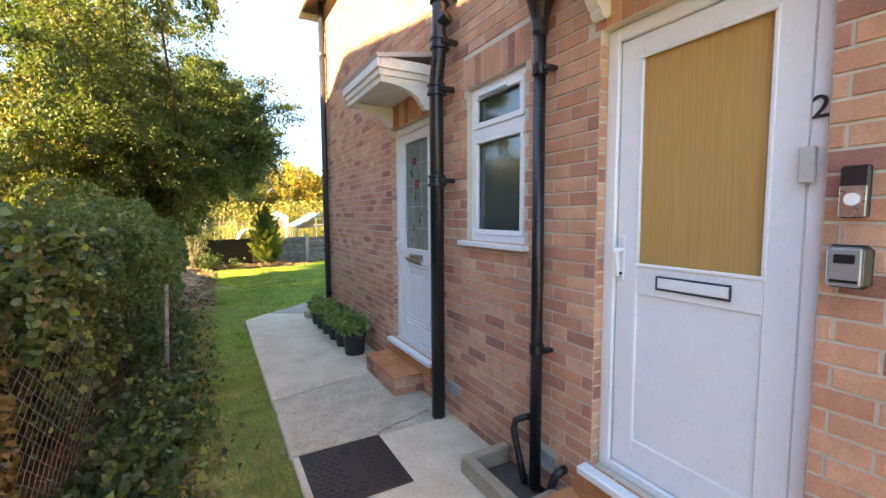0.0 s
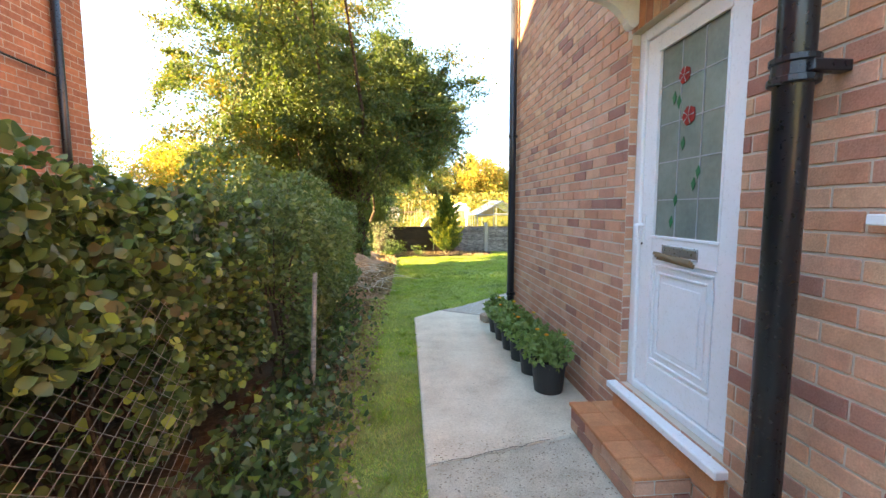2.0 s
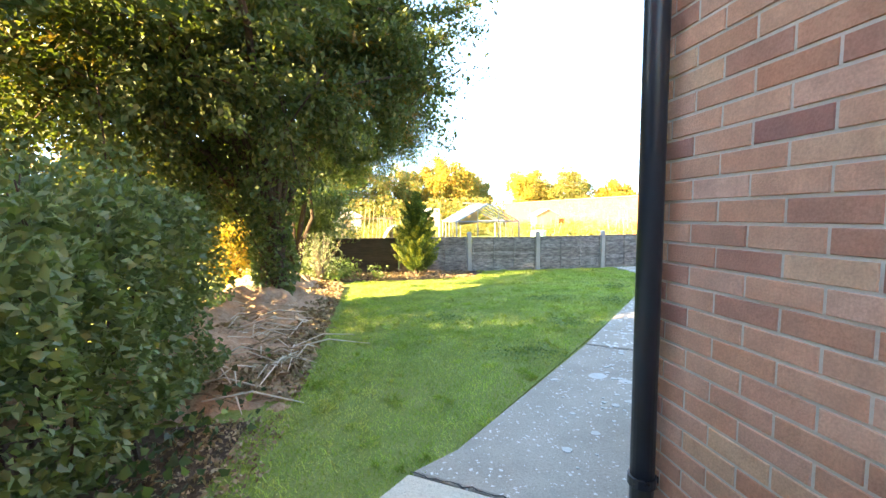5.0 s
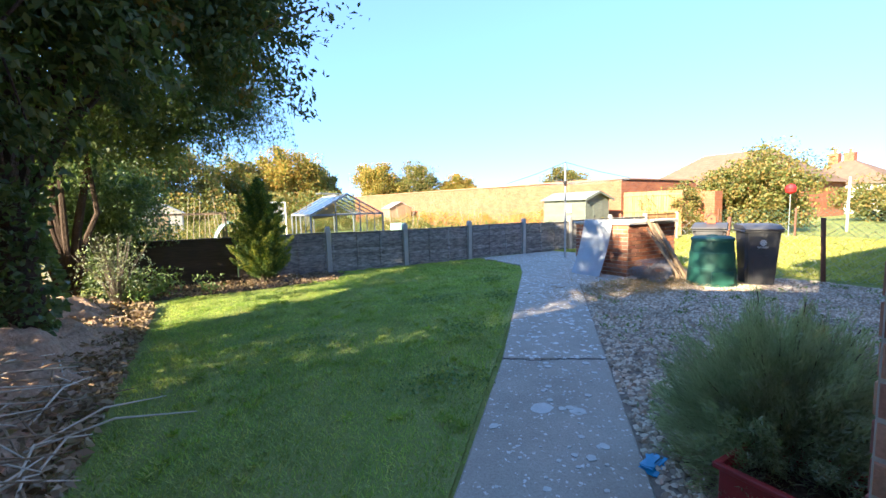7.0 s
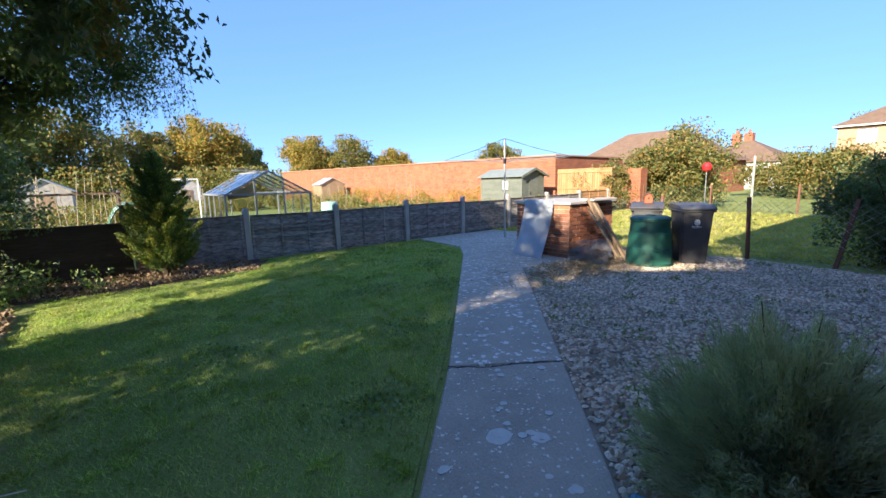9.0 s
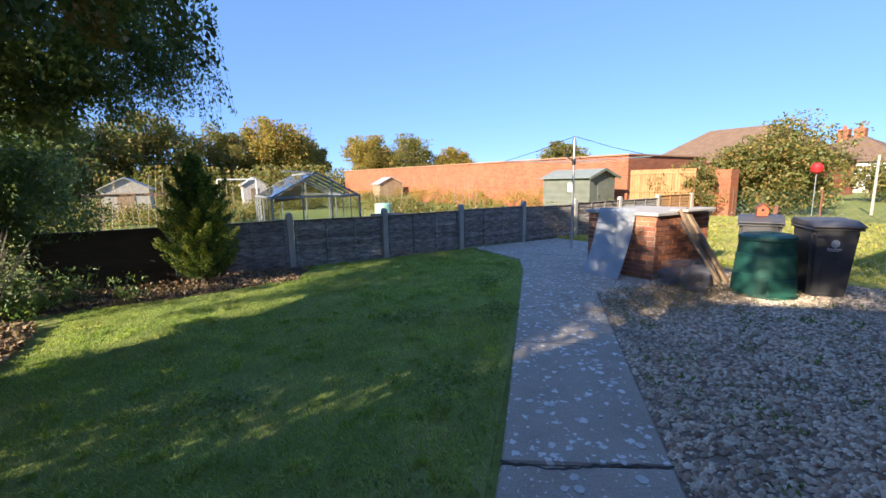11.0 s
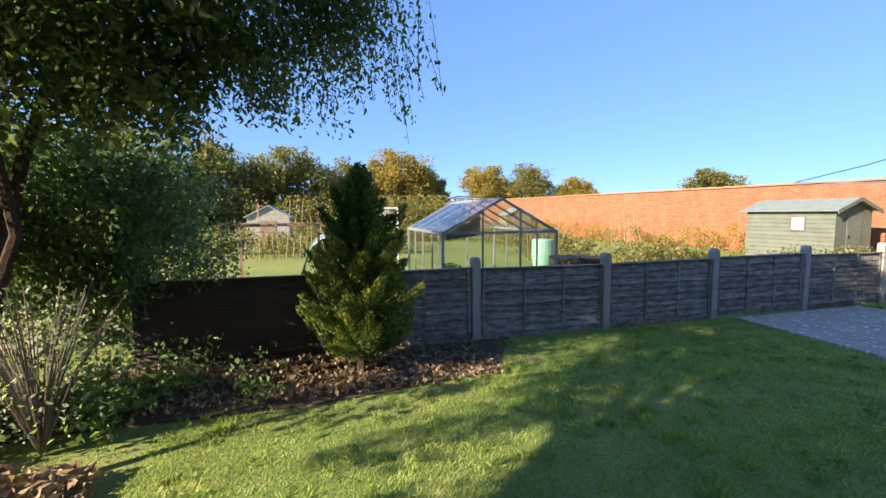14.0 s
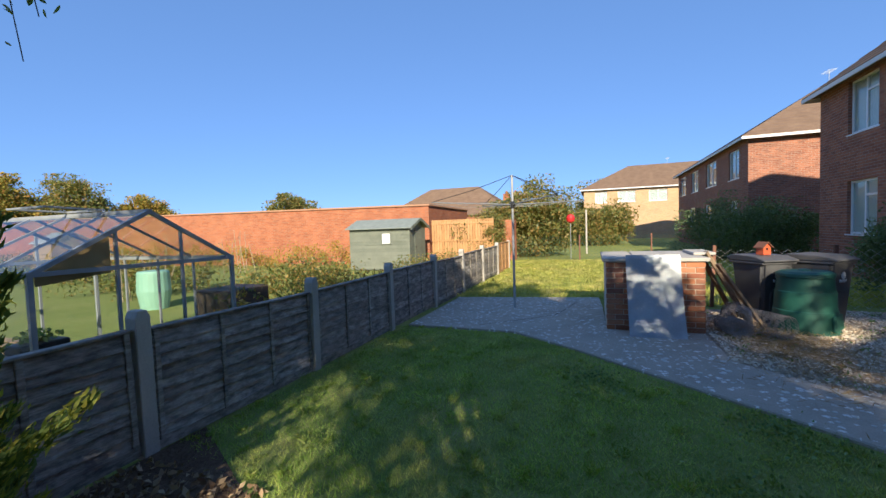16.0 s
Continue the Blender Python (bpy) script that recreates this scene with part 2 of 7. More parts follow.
def wood_mat(name, tones, source="object", along=(1, 14, 14), rough=0.75, stain=0.0):
    m, t, p = material(name)
    v = world_pos(t)
    mp = t.nodes.new("ShaderNodeMapping")
    mp.inputs["Scale"].default_value = along
    t.links.new(v, mp.inputs[0])
    g = noise_tex(t, mp.outputs[0], 4, 8, 0.7)
    base = ramp(t, rnd(t, source), [(i / (len(tones) - 1), c) for i, c in enumerate(tones)])
    c = mix(t, 0.8, base, ramp(t, g, [(0.3, (0.45, 0.45, 0.46)), (0.7, (1.3, 1.28, 1.25))]), "MULTIPLY")
    c = mix(t, 0.5, c, ramp(t, noise_tex(t, v, 3, 4), [(0.35, (0.65, 0.68, 0.66)), (0.7, (1.15, 1.12, 1.1))]), "MULTIPLY")
    if stain:
        sm = t.nodes.new("ShaderNodeMapping")
        sm.inputs["Scale"].default_value = (1.0, 1.0, 3.0)
        t.links.new(v, sm.inputs[0])
        c = mix(t, stain, c, ramp(t, noise_tex(t, sm.outputs[0], 6, 7, 0.75), [(0.38, (0.3, 0.3, 0.31)), (0.52, (0.85, 0.84, 0.82)), (0.7, (1.5, 1.48, 1.42))]), "MULTIPLY")
    t.links.new(c, p.inputs["Base Color"])
    p.inputs["Roughness"].default_value = rough
    bump(t, p, g, 0.5, 0.006)
    return m


def ground_mat(name, stops, scale=3.0, fine=50.0, rough=0.95, bumps=0.5, dist=0.02, fleck=None):
    m, t, p = material(name)
    v = world_pos(t)
    a, b = noise_tex(t, v, scale, 6, 0.6), noise_tex(t, v, fine, 4, 0.7)
    c = mix(t, 0.5, ramp(t, a, stops), ramp(t, b, stops))
    if fleck:
        fs, lo, hi, col = fleck
        vo = node(t, "ShaderNodeTexVoronoi", Scale=fs, Randomness=1.0)
        warp = t.nodes.new("ShaderNodeVectorMath")
        warp.operation = "MULTIPLY_ADD"
        nz = node(t, "ShaderNodeTexNoise", Scale=fs * 1.8, Detail=3.0)
        t.links.new(v, nz.inputs["Vector"])
        t.links.new(nz.outputs["Color"], warp.inputs[0])
        warp.inputs[1].default_value = (1.3 / fs,) * 3
        t.links.new(v, warp.inputs[2])
        t.links.new(warp.outputs[0], vo.inputs["Vector"])
        sep = t.nodes.new("ShaderNodeSeparateColor")
        t.links.new(vo.outputs["Color"], sep.inputs[0])
        add = t.nodes.new("ShaderNodeMath")
        add.operation = "MULTIPLY_ADD"
        t.links.new(sep.outputs[0], add.inputs[0])
        add.inputs[1].default_value = 0.75
        t.links.new(vo.outputs["Distance"], add.inputs[2])
        c = mix(t, ramp(t, add.outputs[0], [(lo, (0.85, 0.85, 0.85)), (hi, (0, 0, 0))]), c, col)
    t.links.new(c, p.inputs["Base Color"])
    p.inputs["Roughness"].default_value = rough
    p.inputs["Specular IOR Level"].default_value = 0.2
    bump(t, p, b, bumps, dist)
    return m


def glass_mat(name, tint=(0.9, 0.95, 0.93), clear=0.85, rough=0.02, ior=1.5):
    """A thin pane: seen through, with a mirror's gloss by Fresnel."""
    m, t, p = material(name)
    t.nodes.remove(p)
    tr = t.nodes.new("ShaderNodeBsdfTransparent")
    tr.inputs[0].default_value = (*[c * clear for c in tint], 1)
    gl = t.nodes.new("ShaderNodeBsdfGlossy")
    gl.inputs["Roughness"].default_value = rough
    lw = node(t, "ShaderNodeLayerWeight", Blend=0.5)
    pw = t.nodes.new("ShaderNodeMath")
    pw.operation = "POWER"
    t.links.new(lw.outputs["Facing"], pw.inputs[0])
    pw.inputs[1].default_value = 5.0
    fr = t.nodes.new("ShaderNodeMath")
    fr.operation = "MULTIPLY_ADD"
    f0 = ((ior - 1) / (ior + 1)) ** 2
    t.links.new(pw.outputs[0], fr.inputs[0])
    fr.inputs[1].default_value, fr.inputs[2].default_value = 1 - f0, f0
    ms = t.nodes.new("ShaderNodeMixShader")
    for a, b in ((fr.outputs[0], ms.inputs[0]), (tr.outputs[0], ms.inputs[1]), (gl.outputs[0], ms.inputs[2])):
        t.links.new(a, b)
    t.links.new(ms.outputs[0], t.nodes["Material Output"].inputs[0])
    return m


TONES = [(0.36, 0.17, 0.13), (0.56, 0.285, 0.18), (0.62, 0.35, 0.23), (0.60, 0.32, 0.21), (0.52, 0.25, 0.155), (0.66, 0.41, 0.26), (0.58, 0.30, 0.20), (0.64, 0.38, 0.27), (0.60, 0.31, 0.19), (0.47, 0.23, 0.16)]
BRICK_P = brick_mat("brick_face", "object", TONES)
BRICK_J = brick_mat("brick_face_far", "island", TONES)
BRICK_PAVER = brick_mat("quarry_tile", "object", [(0.5, 0.2, 0.09), (0.56, 0.25, 0.12), (0.52, 0.22, 0.11)])
BRICK_FAR = brick_far_mat("brickwork_brown", (0.40, 0.17, 0.10), (0.25, 0.11, 0.075), (0.36, 0.30, 0.25))
BRICK_FAR_O = brick_far_mat("brickwork_orange", (0.42, 0.155, 0.075), (0.31, 0.105, 0.055), (0.33, 0.24, 0.17))
MORTAR = ground_mat("mortar", [(0.3, (0.50, 0.44, 0.355)), (0.7, (0.66, 0.59, 0.49))], 5, 90, 0.95, 0.4, 0.005)
UPVC = plain("white_upvc", (0.80, 0.81, 0.82), 0.3, var=0.03, bumps=0.02, dirt=(0.75, 0.75, 0.72))
PAINT_W = plain("white_paint", (0.76, 0.76, 0.74), 0.55, var=0.06, bumps=0.12, dirt=(0.55, 0.54, 0.5))
BLACK = plain("black_pipe_paint", (0.012, 0.013, 0.017), 0.3, var=0.12, bumps=0.03)
GREY_PLASTIC = plain("grey_pvc", (0.20, 0.21, 0.22), 0.5)
CONC = ground_mat("concrete_pale", [(0.3, (0.42, 0.345, 0.25)), (0.48, (0.64, 0.555, 0.42)), (0.66, (0.78, 0.70, 0.555))], 2.6, 70, 0.92, 0.7, 0.014, (60, 0.16, 0.24, (0.2, 0.17, 0.14)))
CONC_R = ground_mat("concrete_pitted", [(0.3, (0.42, 0.35, 0.25)), (0.48, (0.64, 0.56, 0.43)), (0.66, (0.80, 0.72, 0.58))], 5.5, 90, 0.95, 1.0, 0.02, (48, 0.20, 0.30, (0.26, 0.215, 0.165)))
CONC_L = ground_mat("concrete_lichen", [(0.25, (0.27, 0.24, 0.19)), (0.5, (0.42, 0.375, 0.305)), (0.75, (0.54, 0.485, 0.40))], 2.2, 60, 0.92, 0.6, 0.014, (17, 0.44, 0.52, (0.84, 0.84, 0.80)))
CONC_M = ground_mat("concrete_mottled", [(0.25, (0.27, 0.24, 0.19)), (0.5, (0.42, 0.375, 0.305)), (0.75, (0.54, 0.485, 0.40))], 2.2, 60, 0.92, 0.6, 0.014, (36, 0.36, 0.43, (0.78, 0.78, 0.74)))
CONC_POST = ground_mat("concrete_post", [(0.3, (0.36, 0.335, 0.30)), (0.7, (0.55, 0.52, 0.47))], 4, 60, 0.95, 0.4, 0.006)
SOIL = ground_mat("soil", [(0.3, (0.05, 0.035, 0.025)), (0.5, (0.11, 0.075, 0.05)), (0.7, (0.19, 0.14, 0.095))], 3, 30, 1, 0.9, 0.03)
TURF = ground_mat("turf", [(0.3, (0.16, 0.22, 0.05)), (0.5, (0.25, 0.31, 0.08)), (0.7, (0.38, 0.35, 0.15))], 1.3, 40, 1, 0.9, 0.03)
FIELD = ground_mat("meadow", [(0.3, (0.15, 0.19, 0.045)), (0.5, (0.24, 0.27, 0.07)), (0.7, (0.34, 0.32, 0.11))], 0.5, 9, 1, 0.9, 0.04)
GRAVEL_BED = ground_mat("gravel_bed", [(0.3, (0.20, 0.165, 0.125)), (0.7, (0.36, 0.30, 0.24))], 5, 60, 1, 0.8, 0.02)
ROOF = ground_mat("roof_tile", [(0.3, (0.13, 0.085, 0.06)), (0.7, (0.26, 0.18, 0.12))], 2, 25, 0.9, 0.4, 0.02)
WINDOW = glass_mat("window_glass", (0.8, 0.85, 0.87), 0.9, 0.015, 1.9)
PANE = glass_mat("clear_glass", (0.93, 0.97, 0.95), 0.93)
FENCE_W = wood_mat("fence_wood_grey", [(0.25, 0.225, 0.20), (0.36, 0.33, 0.30), (0.46, 0.43, 0.395), (0.31, 0.275, 0.245)], stain=0.9)
FENCE_D = wood_mat("fence_wood_dark", [(0.075, 0.055, 0.042), (0.10, 0.075, 0.058), (0.09, 0.066, 0.05)])
FENCE_O = wood_mat("fence_wood_orange", [(0.45, 0.24, 0.09), (0.55, 0.32, 0.14), (0.5, 0.27, 0.11)], along=(14, 14, 1))
LUMBER = wood_mat("old_lumber", [(0.3, 0.2, 0.12), (0.42, 0.3, 0.18), (0.25, 0.18, 0.12)], along=(6, 6, 3))
SHED_P = wood_mat("shed_paint", [(0.17, 0.19, 0.155), (0.2, 0.22, 0.18)])
ALU = plain("aluminium", (0.5, 0.51, 0.52), 0.45, 0.6, 0.15)
GALV = plain("galvanised_sheet", (0.56, 0.60, 0.64), 0.45, 0.2, 0.2, 3, 40)
BARK = ground_mat("bark", [(0.3, (0.045, 0.032, 0.024)), (0.7, (0.14, 0.10, 0.075))], 8, 40, 1, 1.0, 0.03)
L_TREE = leaf_mat("leaf_tree", [(0.065, 0.10, 0.04), (0.085, 0.12, 0.045), (0.11, 0.14, 0.05), (0.15, 0.155, 0.055)], 0.3, 0.6)
L_SHADE = leaf_mat("leaf_shade_tree", [(0.11, 0.16, 0.07), (0.16, 0.21, 0.09), (0.22, 0.26, 0.12)], 0.45, 0.5)
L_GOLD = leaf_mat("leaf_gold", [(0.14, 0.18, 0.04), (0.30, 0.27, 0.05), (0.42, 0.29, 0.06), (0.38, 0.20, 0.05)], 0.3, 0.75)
L_IVY = leaf_mat("leaf_ivy", [(0.11, 0.095, 0.055), (0.055, 0.085, 0.045), (0.05, 0.09, 0.04), (0.07, 0.115, 0.05), (0.065, 0.11, 0.045), (0.085, 0.14, 0.055), (0.11, 0.17, 0.065), (0.25, 0.34, 0.09)], 0.22, 0.35)
L_PRIVET = leaf_mat("leaf_privet", [(0.095, 0.14, 0.065), (0.135, 0.19, 0.085), (0.19, 0.25, 0.11)], 0.3, 0.4)
# gold leaf tones that carry the sunlight on the outer boughs
L_SUNLIT = leaf_mat("leaf_sunlit_gold", [(0.09, 0.12, 0.035), (0.14, 0.15, 0.04), (0.22, 0.175, 0.045), (0.26, 0.16, 0.045)], 0.25, 0.6)
L_BROWN = leaf_mat("leaf_privet_brown", [(0.10, 0.095, 0.035), (0.17, 0.12, 0.045), (0.12, 0.12, 0.045), (0.21, 0.145, 0.065)], 0.2)
L_CONIF = leaf_mat("leaf_conifer", [(0.08, 0.13, 0.045), (0.12, 0.18, 0.055), (0.17, 0.21, 0.06)], 0.35, 0.7)
L_SAGE = leaf_mat("leaf_sage", [(0.36, 0.40, 0.31), (0.45, 0.49, 0.40), (0.28, 0.32, 0.24)], 0.42, 0.7)
L_FAR = leaf_mat("leaf_far", [(0.11, 0.15, 0.045), (0.18, 0.20, 0.06), (0.28, 0.24, 0.075), (0.36, 0.22, 0.07)], 0.35)
L_POT = leaf_mat("leaf_pot", [(0.13, 0.20, 0.07), (0.20, 0.29, 0.10), (0.29, 0.37, 0.15)], 0.3)
L_DRY = leaf_mat("leaf_dry", [(0.22, 0.14, 0.09), (0.34, 0.24, 0.15), (0.45, 0.35, 0.24), (0.17, 0.11, 0.07)], 0.15, 0.8)
def grass_mat(name, tones, dry):
    """Grass blades: each its own green, with broad dry and lush patches."""
    m = leaf_mat(name, tones, 0.35, 0.6)
    t, p = m.node_tree, m.node_tree.nodes["Principled BSDF"]
    src = p.inputs["Base Color"].links[0].from_socket
    patch = noise_tex(t, world_pos(t), 0.9, 5, 0.65)
    c = mix(t, ramp(t, patch, [(0.46, (0, 0, 0)), (0.66, (0.8, 0.8, 0.8))]), src, dry)
    c = mix(t, 0.85, c, ramp(t, noise_tex(t, world_pos(t), 3.2, 6, 0.7), [(0.36, (0.5, 0.56, 0.5)), (0.62, (1.25, 1.2, 1.1))]), "MULTIPLY")
    t.links.new(c, p.inputs["Base Color"])
    return m


BLADE = grass_mat("grass_blade", [(0.21, 0.32, 0.06), (0.28, 0.40, 0.08), (0.36, 0.46, 0.10), (0.50, 0.50, 0.18)], (0.50, 0.45, 0.17))
BLADE_WORN = grass_mat("grass_blade_worn", [(0.20, 0.25, 0.07), (0.27, 0.31, 0.09), (0.34, 0.33, 0.12), (0.40, 0.33, 0.17)], (0.42, 0.34, 0.18))

BLADE_Y = grass_mat("grass_blade_dry", [(0.36, 0.40, 0.09), (0.46, 0.47, 0.12), (0.58, 0.52, 0.18)], (0.60, 0.50, 0.20))
L_CONIF_G = leaf_mat("leaf_conifer_gold", [(0.26, 0.29, 0.06), (0.36, 0.37, 0.08), (0.46, 0.42, 0.09)], 0.35, 0.7)
BUFF_FAR = brick_far_mat("brickwork_buff", (0.54, 0.37, 0.21), (0.47, 0.31, 0.17), (0.5, 0.4, 0.3), 0.3)
GH_ALU = plain("weathered_aluminium", (0.34, 0.36, 0.38), 0.5, 0.3, 0.15)

# ---- the plan ----
WX, REAR, FRONT, EAVE = 1.70, 7.0, -1.6, 5.0   # house: west face, rear face, front face, eaves
FY = 16.2                                       # line of the low fence

# ---- ground ----
bm = B()
for q in ((-900, -900), (900, -900), (900, 900), (-900, 900)):
    bm.verts.new((*q, -0.03))
bm.faces.new(bm.verts)
solid("ground", bm, FIELD, "rough green grass and allotment ground", "ground", "structure")


def slab(name, pts, z, mat, label, cat, thick=0.15):
    b = prism(B(), pts, "z", z - thick, z)
    return solid(name, b, mat, label, cat, "structure")


slab("lawn", [(-0.9, -4), (0.42, -4), (0.40, 7.27), (1.1, 7.9), (7.05, 14.0), (7.1, 16.1), (-0.7, 16.1)], -0.012, TURF, "mown green lawn beside the concrete path", "lawn")
slab("gravel_bed", [(1.9, 7.0), (9.3, 7.0), (9.3, 11.8), (6.2, 11.9), (2.85, 8.6)], 0.008, GRAVEL_BED, "earthy bed under loose gravel", "gravel")
slab("planting_bed", [(-1.2, 14.9), (1.2, 14.85), (2.9, 15.1), (3.5, 16.12), (-1.2, 16.12)], 0.004, SOIL, "dark soil bed along the fence", "soil")


def paving(name, pts, mat, label, z=0.02):
    b = prism(B(), pts, "z", z - 0.14, z)
    bmesh.ops.bevel(b, geom=[e for e in b.edges if all(v.co.z > z - 0.01 for v in e.verts)], offset=0.012, segments=1, affect="EDGES")
    return solid(name, b, mat, label, "path", "structure")


paving("pavement_1", [(0.41, -4), (1.7, -4), (1.7, 2.915), (0.41, 2.915)], CONC, "pale weathered concrete path slab by the door")
paving("pavement_2", [(0.40, 2.925), (1.7, 2.925), (1.7, 4.23), (1.21, 4.12), (0.40, 3.92)], CONC_R, "pale weathered concrete path slab, worn and gritty")
paving("pavement_3", [(0.40, 3.93), (1.21, 4.13), (1.7, 4.24), (1.7, 7.06), (1.32, 7.30), (0.77, 7.66), (0.39, 7.27)], CONC, "smooth pale concrete path slab beside flower pots")
paving("pavement_4", [(0.785, 7.67), (1.33, 7.31), (1.75, 7.02), (2.0, 7.45), (3.66, 9.14), (2.9, 9.66), (1.08, 7.85)], CONC_M, "grey concrete path slab spotted with white lichen")
paving("pavement_5", [(2.915, 9.675), (3.675, 9.155), (6.25, 11.78), (7.45, 11.78), (7.45, 13.0), (9.3, 13.05), (10.2, 13.1), (9.8, 16.0), (7.15, 16.0), (7.05, 14.3), (6.4, 13.45)], CONC_L, "grey concrete patio spotted with white lichen")

# ---- brick walls ----
BL, BH, BJ = 0.215, 0.065, 0.010


def courses(u0, u1, z0, z1, holes=(), bond=0.0):
    """Bricks (u, z, length) of a stretcher-bond wall, cut round the holes (ua, ub, za, zb)."""
    out = []
    for k in range(int((z1 - z0) / (BH + BJ))):
        z = z0 + k * (BH + BJ) + BJ / 2
        u = u0 - (0.1125 if (k + int(bond)) % 2 else 0.0)
        while u < u1 - 0.02:
            spans = [(max(u, u0), min(u + BL, u1))]
            for ua, ub, za, zb in holes:
                if z + BH > za + 0.02 and z < zb - 0.02:
                    spans = [s for a, b in spans for s in ((a, min(b, ua - 0.002)), (max(a, ub + 0.002), b)) if s[1] - s[0] > 0.03]
            out += [(a, z, b - a) for a, b in spans if b - a > 0.03]
            u += BL + BJ
    return out


def brick_box(ln, h=BH, depth=0.008):
    b = B()
    box(b, 0, depth, 0, ln, 0, h, 0.0025)
    return b


def bricks_joined(name, items, place, mat, parent, depth=0.005):
    """All bricks of a far stretch as one part. place(u, z, d) gives the spot in the world."""
    vs, fs = [], []
    for u, z, ln in items:
        o, d = len(vs), depth + RNG.uniform(-0.0015, 0.0015)
        e = 0.002
        for uu, zz in ((u, z), (u + ln, z), (u + ln, z + BH), (u, z + BH)):
            vs.append(place(uu, zz, 0))
        for uu, zz in ((u + e, z + e), (u + ln - e, z + e), (u + ln - e, z + BH - e), (u + e, z + BH - e)):
            vs.append(place(uu, zz, d))
        fs += [(o + 4, o + 5, o + 6, o + 7)] + [(o + i, o + (i + 1) % 4, o + 4 + (i + 1) % 4, o + 4 + i) for i in range(4)]
    ob = part(name, quick_mesh(name, np.array(vs), np.array(fs), mat, False), None, parent)
    ob["kind"] = "stuff"
    return ob


def wall_with_holes(bm, u0, u1, z0, z1, holes, place, thick):
    """A solid wall of given thickness, cut by real openings."""
    us = sorted({u0, u1, *[h[0] for h in holes], *[h[1] for h in holes]})
    zs = sorted({z0, z1, *[h[2] for h in holes], *[h[3] for h in holes]})
    for a, b in zip(us, us[1:]):
        for c, d in zip(zs, zs[1:]):
            if any(h[0] <= a and b <= h[1] and h[2] <= c and d <= h[3] for h in holes):
                continue
            v = [bm.verts.new(place(u, z, -w)) for w in (0, thick) for u, z in ((a, c), (b, c), (b, d), (a, d))]
            for q in ((0, 1, 2, 3), (7, 6, 5, 4), (0, 4, 5, 1), (1, 5, 6, 2), (2, 6, 7, 3), (3, 7, 4, 0)):
                bm.faces.new([v[i] for i in q])
    bmesh.ops.remove_doubles(bm, verts=bm.verts[:], dist=1e-5)
    bmesh.ops.recalc_face_normals(bm, faces=bm.faces[:])


def hip_roof(bm, x0, x1, y0, y1, z, slope=0.78, over=0.32):
    x0, x1, y0, y1 = x0 - over, x1 + over, y0 - over, y1 + over
    h = min(y1 - y0, x1 - x0) / 2
    rise = h * slope
    e = [bm.verts.new(p) for p in ((x0, y0, z), (x1, y0, z), (x1, y1, z), (x0, y1, z))]
    r = [bm.verts.new((x0 + h, y0 + h, z + rise)), bm.verts.new((x1 - h, y1 - h, z + rise))]
    if x1 - x0 > y1 - y0:
        sides = ((e[0], e[1], r[1], r[0]), (e[1], e[2], r[1]), (e[2], e[3], r[0], r[1]), (e[3], e[0], r[0]))
    else:
        sides = ((e[0], e[1], r[0]), (e[1], e[2], r[1], r[0]), (e[2], e[3], r[1]), (e[3], e[0], r[0], r[1]))
    for q in (*sides, (e[3], e[2], e[1], e[0])):
        bm.faces.new(q)


def tile_rows(bm, x0, x1, y0, y1, z, slope=0.78, over=0.32, step=0.30):
    """Courses of tiles as stepped strips on the four slopes of a hip roof."""
    x0, x1, y0, y1 = x0 - over, x1 + over, y0 - over, y1 + over
    h = min(y1 - y0, x1 - x0) / 2
    n = int(h / step)
    for k in range(n):
        a, b = k * step, (k + 1) * step + 0.03
        lift = 0.028
        za, zb = z + a * slope + lift, z + b * slope + 0.008
        for p in (((x0 + a, y0 + a), (x1 - a, y0 + a), (x1 - b, y0 + b), (x0 + b, y0 + b)),
                  ((x1 - a, y0 + a), (x1 - a, y1 - a), (x1 - b, y1 - b), (x1 - b, y0 + b)),
                  ((x1 - a, y1 - a), (x0 + a, y1 - a), (x0 + b, y1 - b), (x1 - b, y1 - b)),
                  ((x0 + a, y1 - a), (x0 + a, y0 + a), (x0 + b, y0 + b), (x0 + b, y1 - b))):
            v = [bm.verts.new((*p[0], za)), bm.verts.new((*p[1], za)), bm.verts.new((*p[2], zb)), bm.verts.new((*p[3], zb))]
            bm.faces.new(v)
            lo = [bm.verts.new((*p[0], za - lift)), bm.verts.new((*p[1], za - lift))]
            bm.faces.new((lo[0], lo[1], v[1], v[0]))


# ---- our house ----
D1 = (3.28, 4.20, 0.36, 2.57)        # door one, in the west wall: y from, y to, z from, z to
D2 = (0.58, 1.47, 0.36, 2.57)        # door two
WN = (2.03, 2.69, 1.49, 2.60)        # small window between
WEST_HOLES = (D1, D2, WN)
REAR_WINDOWS = [(13.67, 14.92, 1.06, 2.42), (13.67, 14.92, 3.60, 5.0 - 0.06), (10.4, 11.5, 1.06, 2.42), (10.4, 11.5, 3.6, 4.94), (6.5, 7.6, 3.6, 4.94), (6.5, 7.6, 1.06, 2.42)]

house = thing("house", "red-brown brick house with white doors and black pipes", "house", (0, 0, 0))


def west(y, z, d):
    return (WX - d, y, z)


def rear(x, z, d):
    return (x, REAR + d, z)


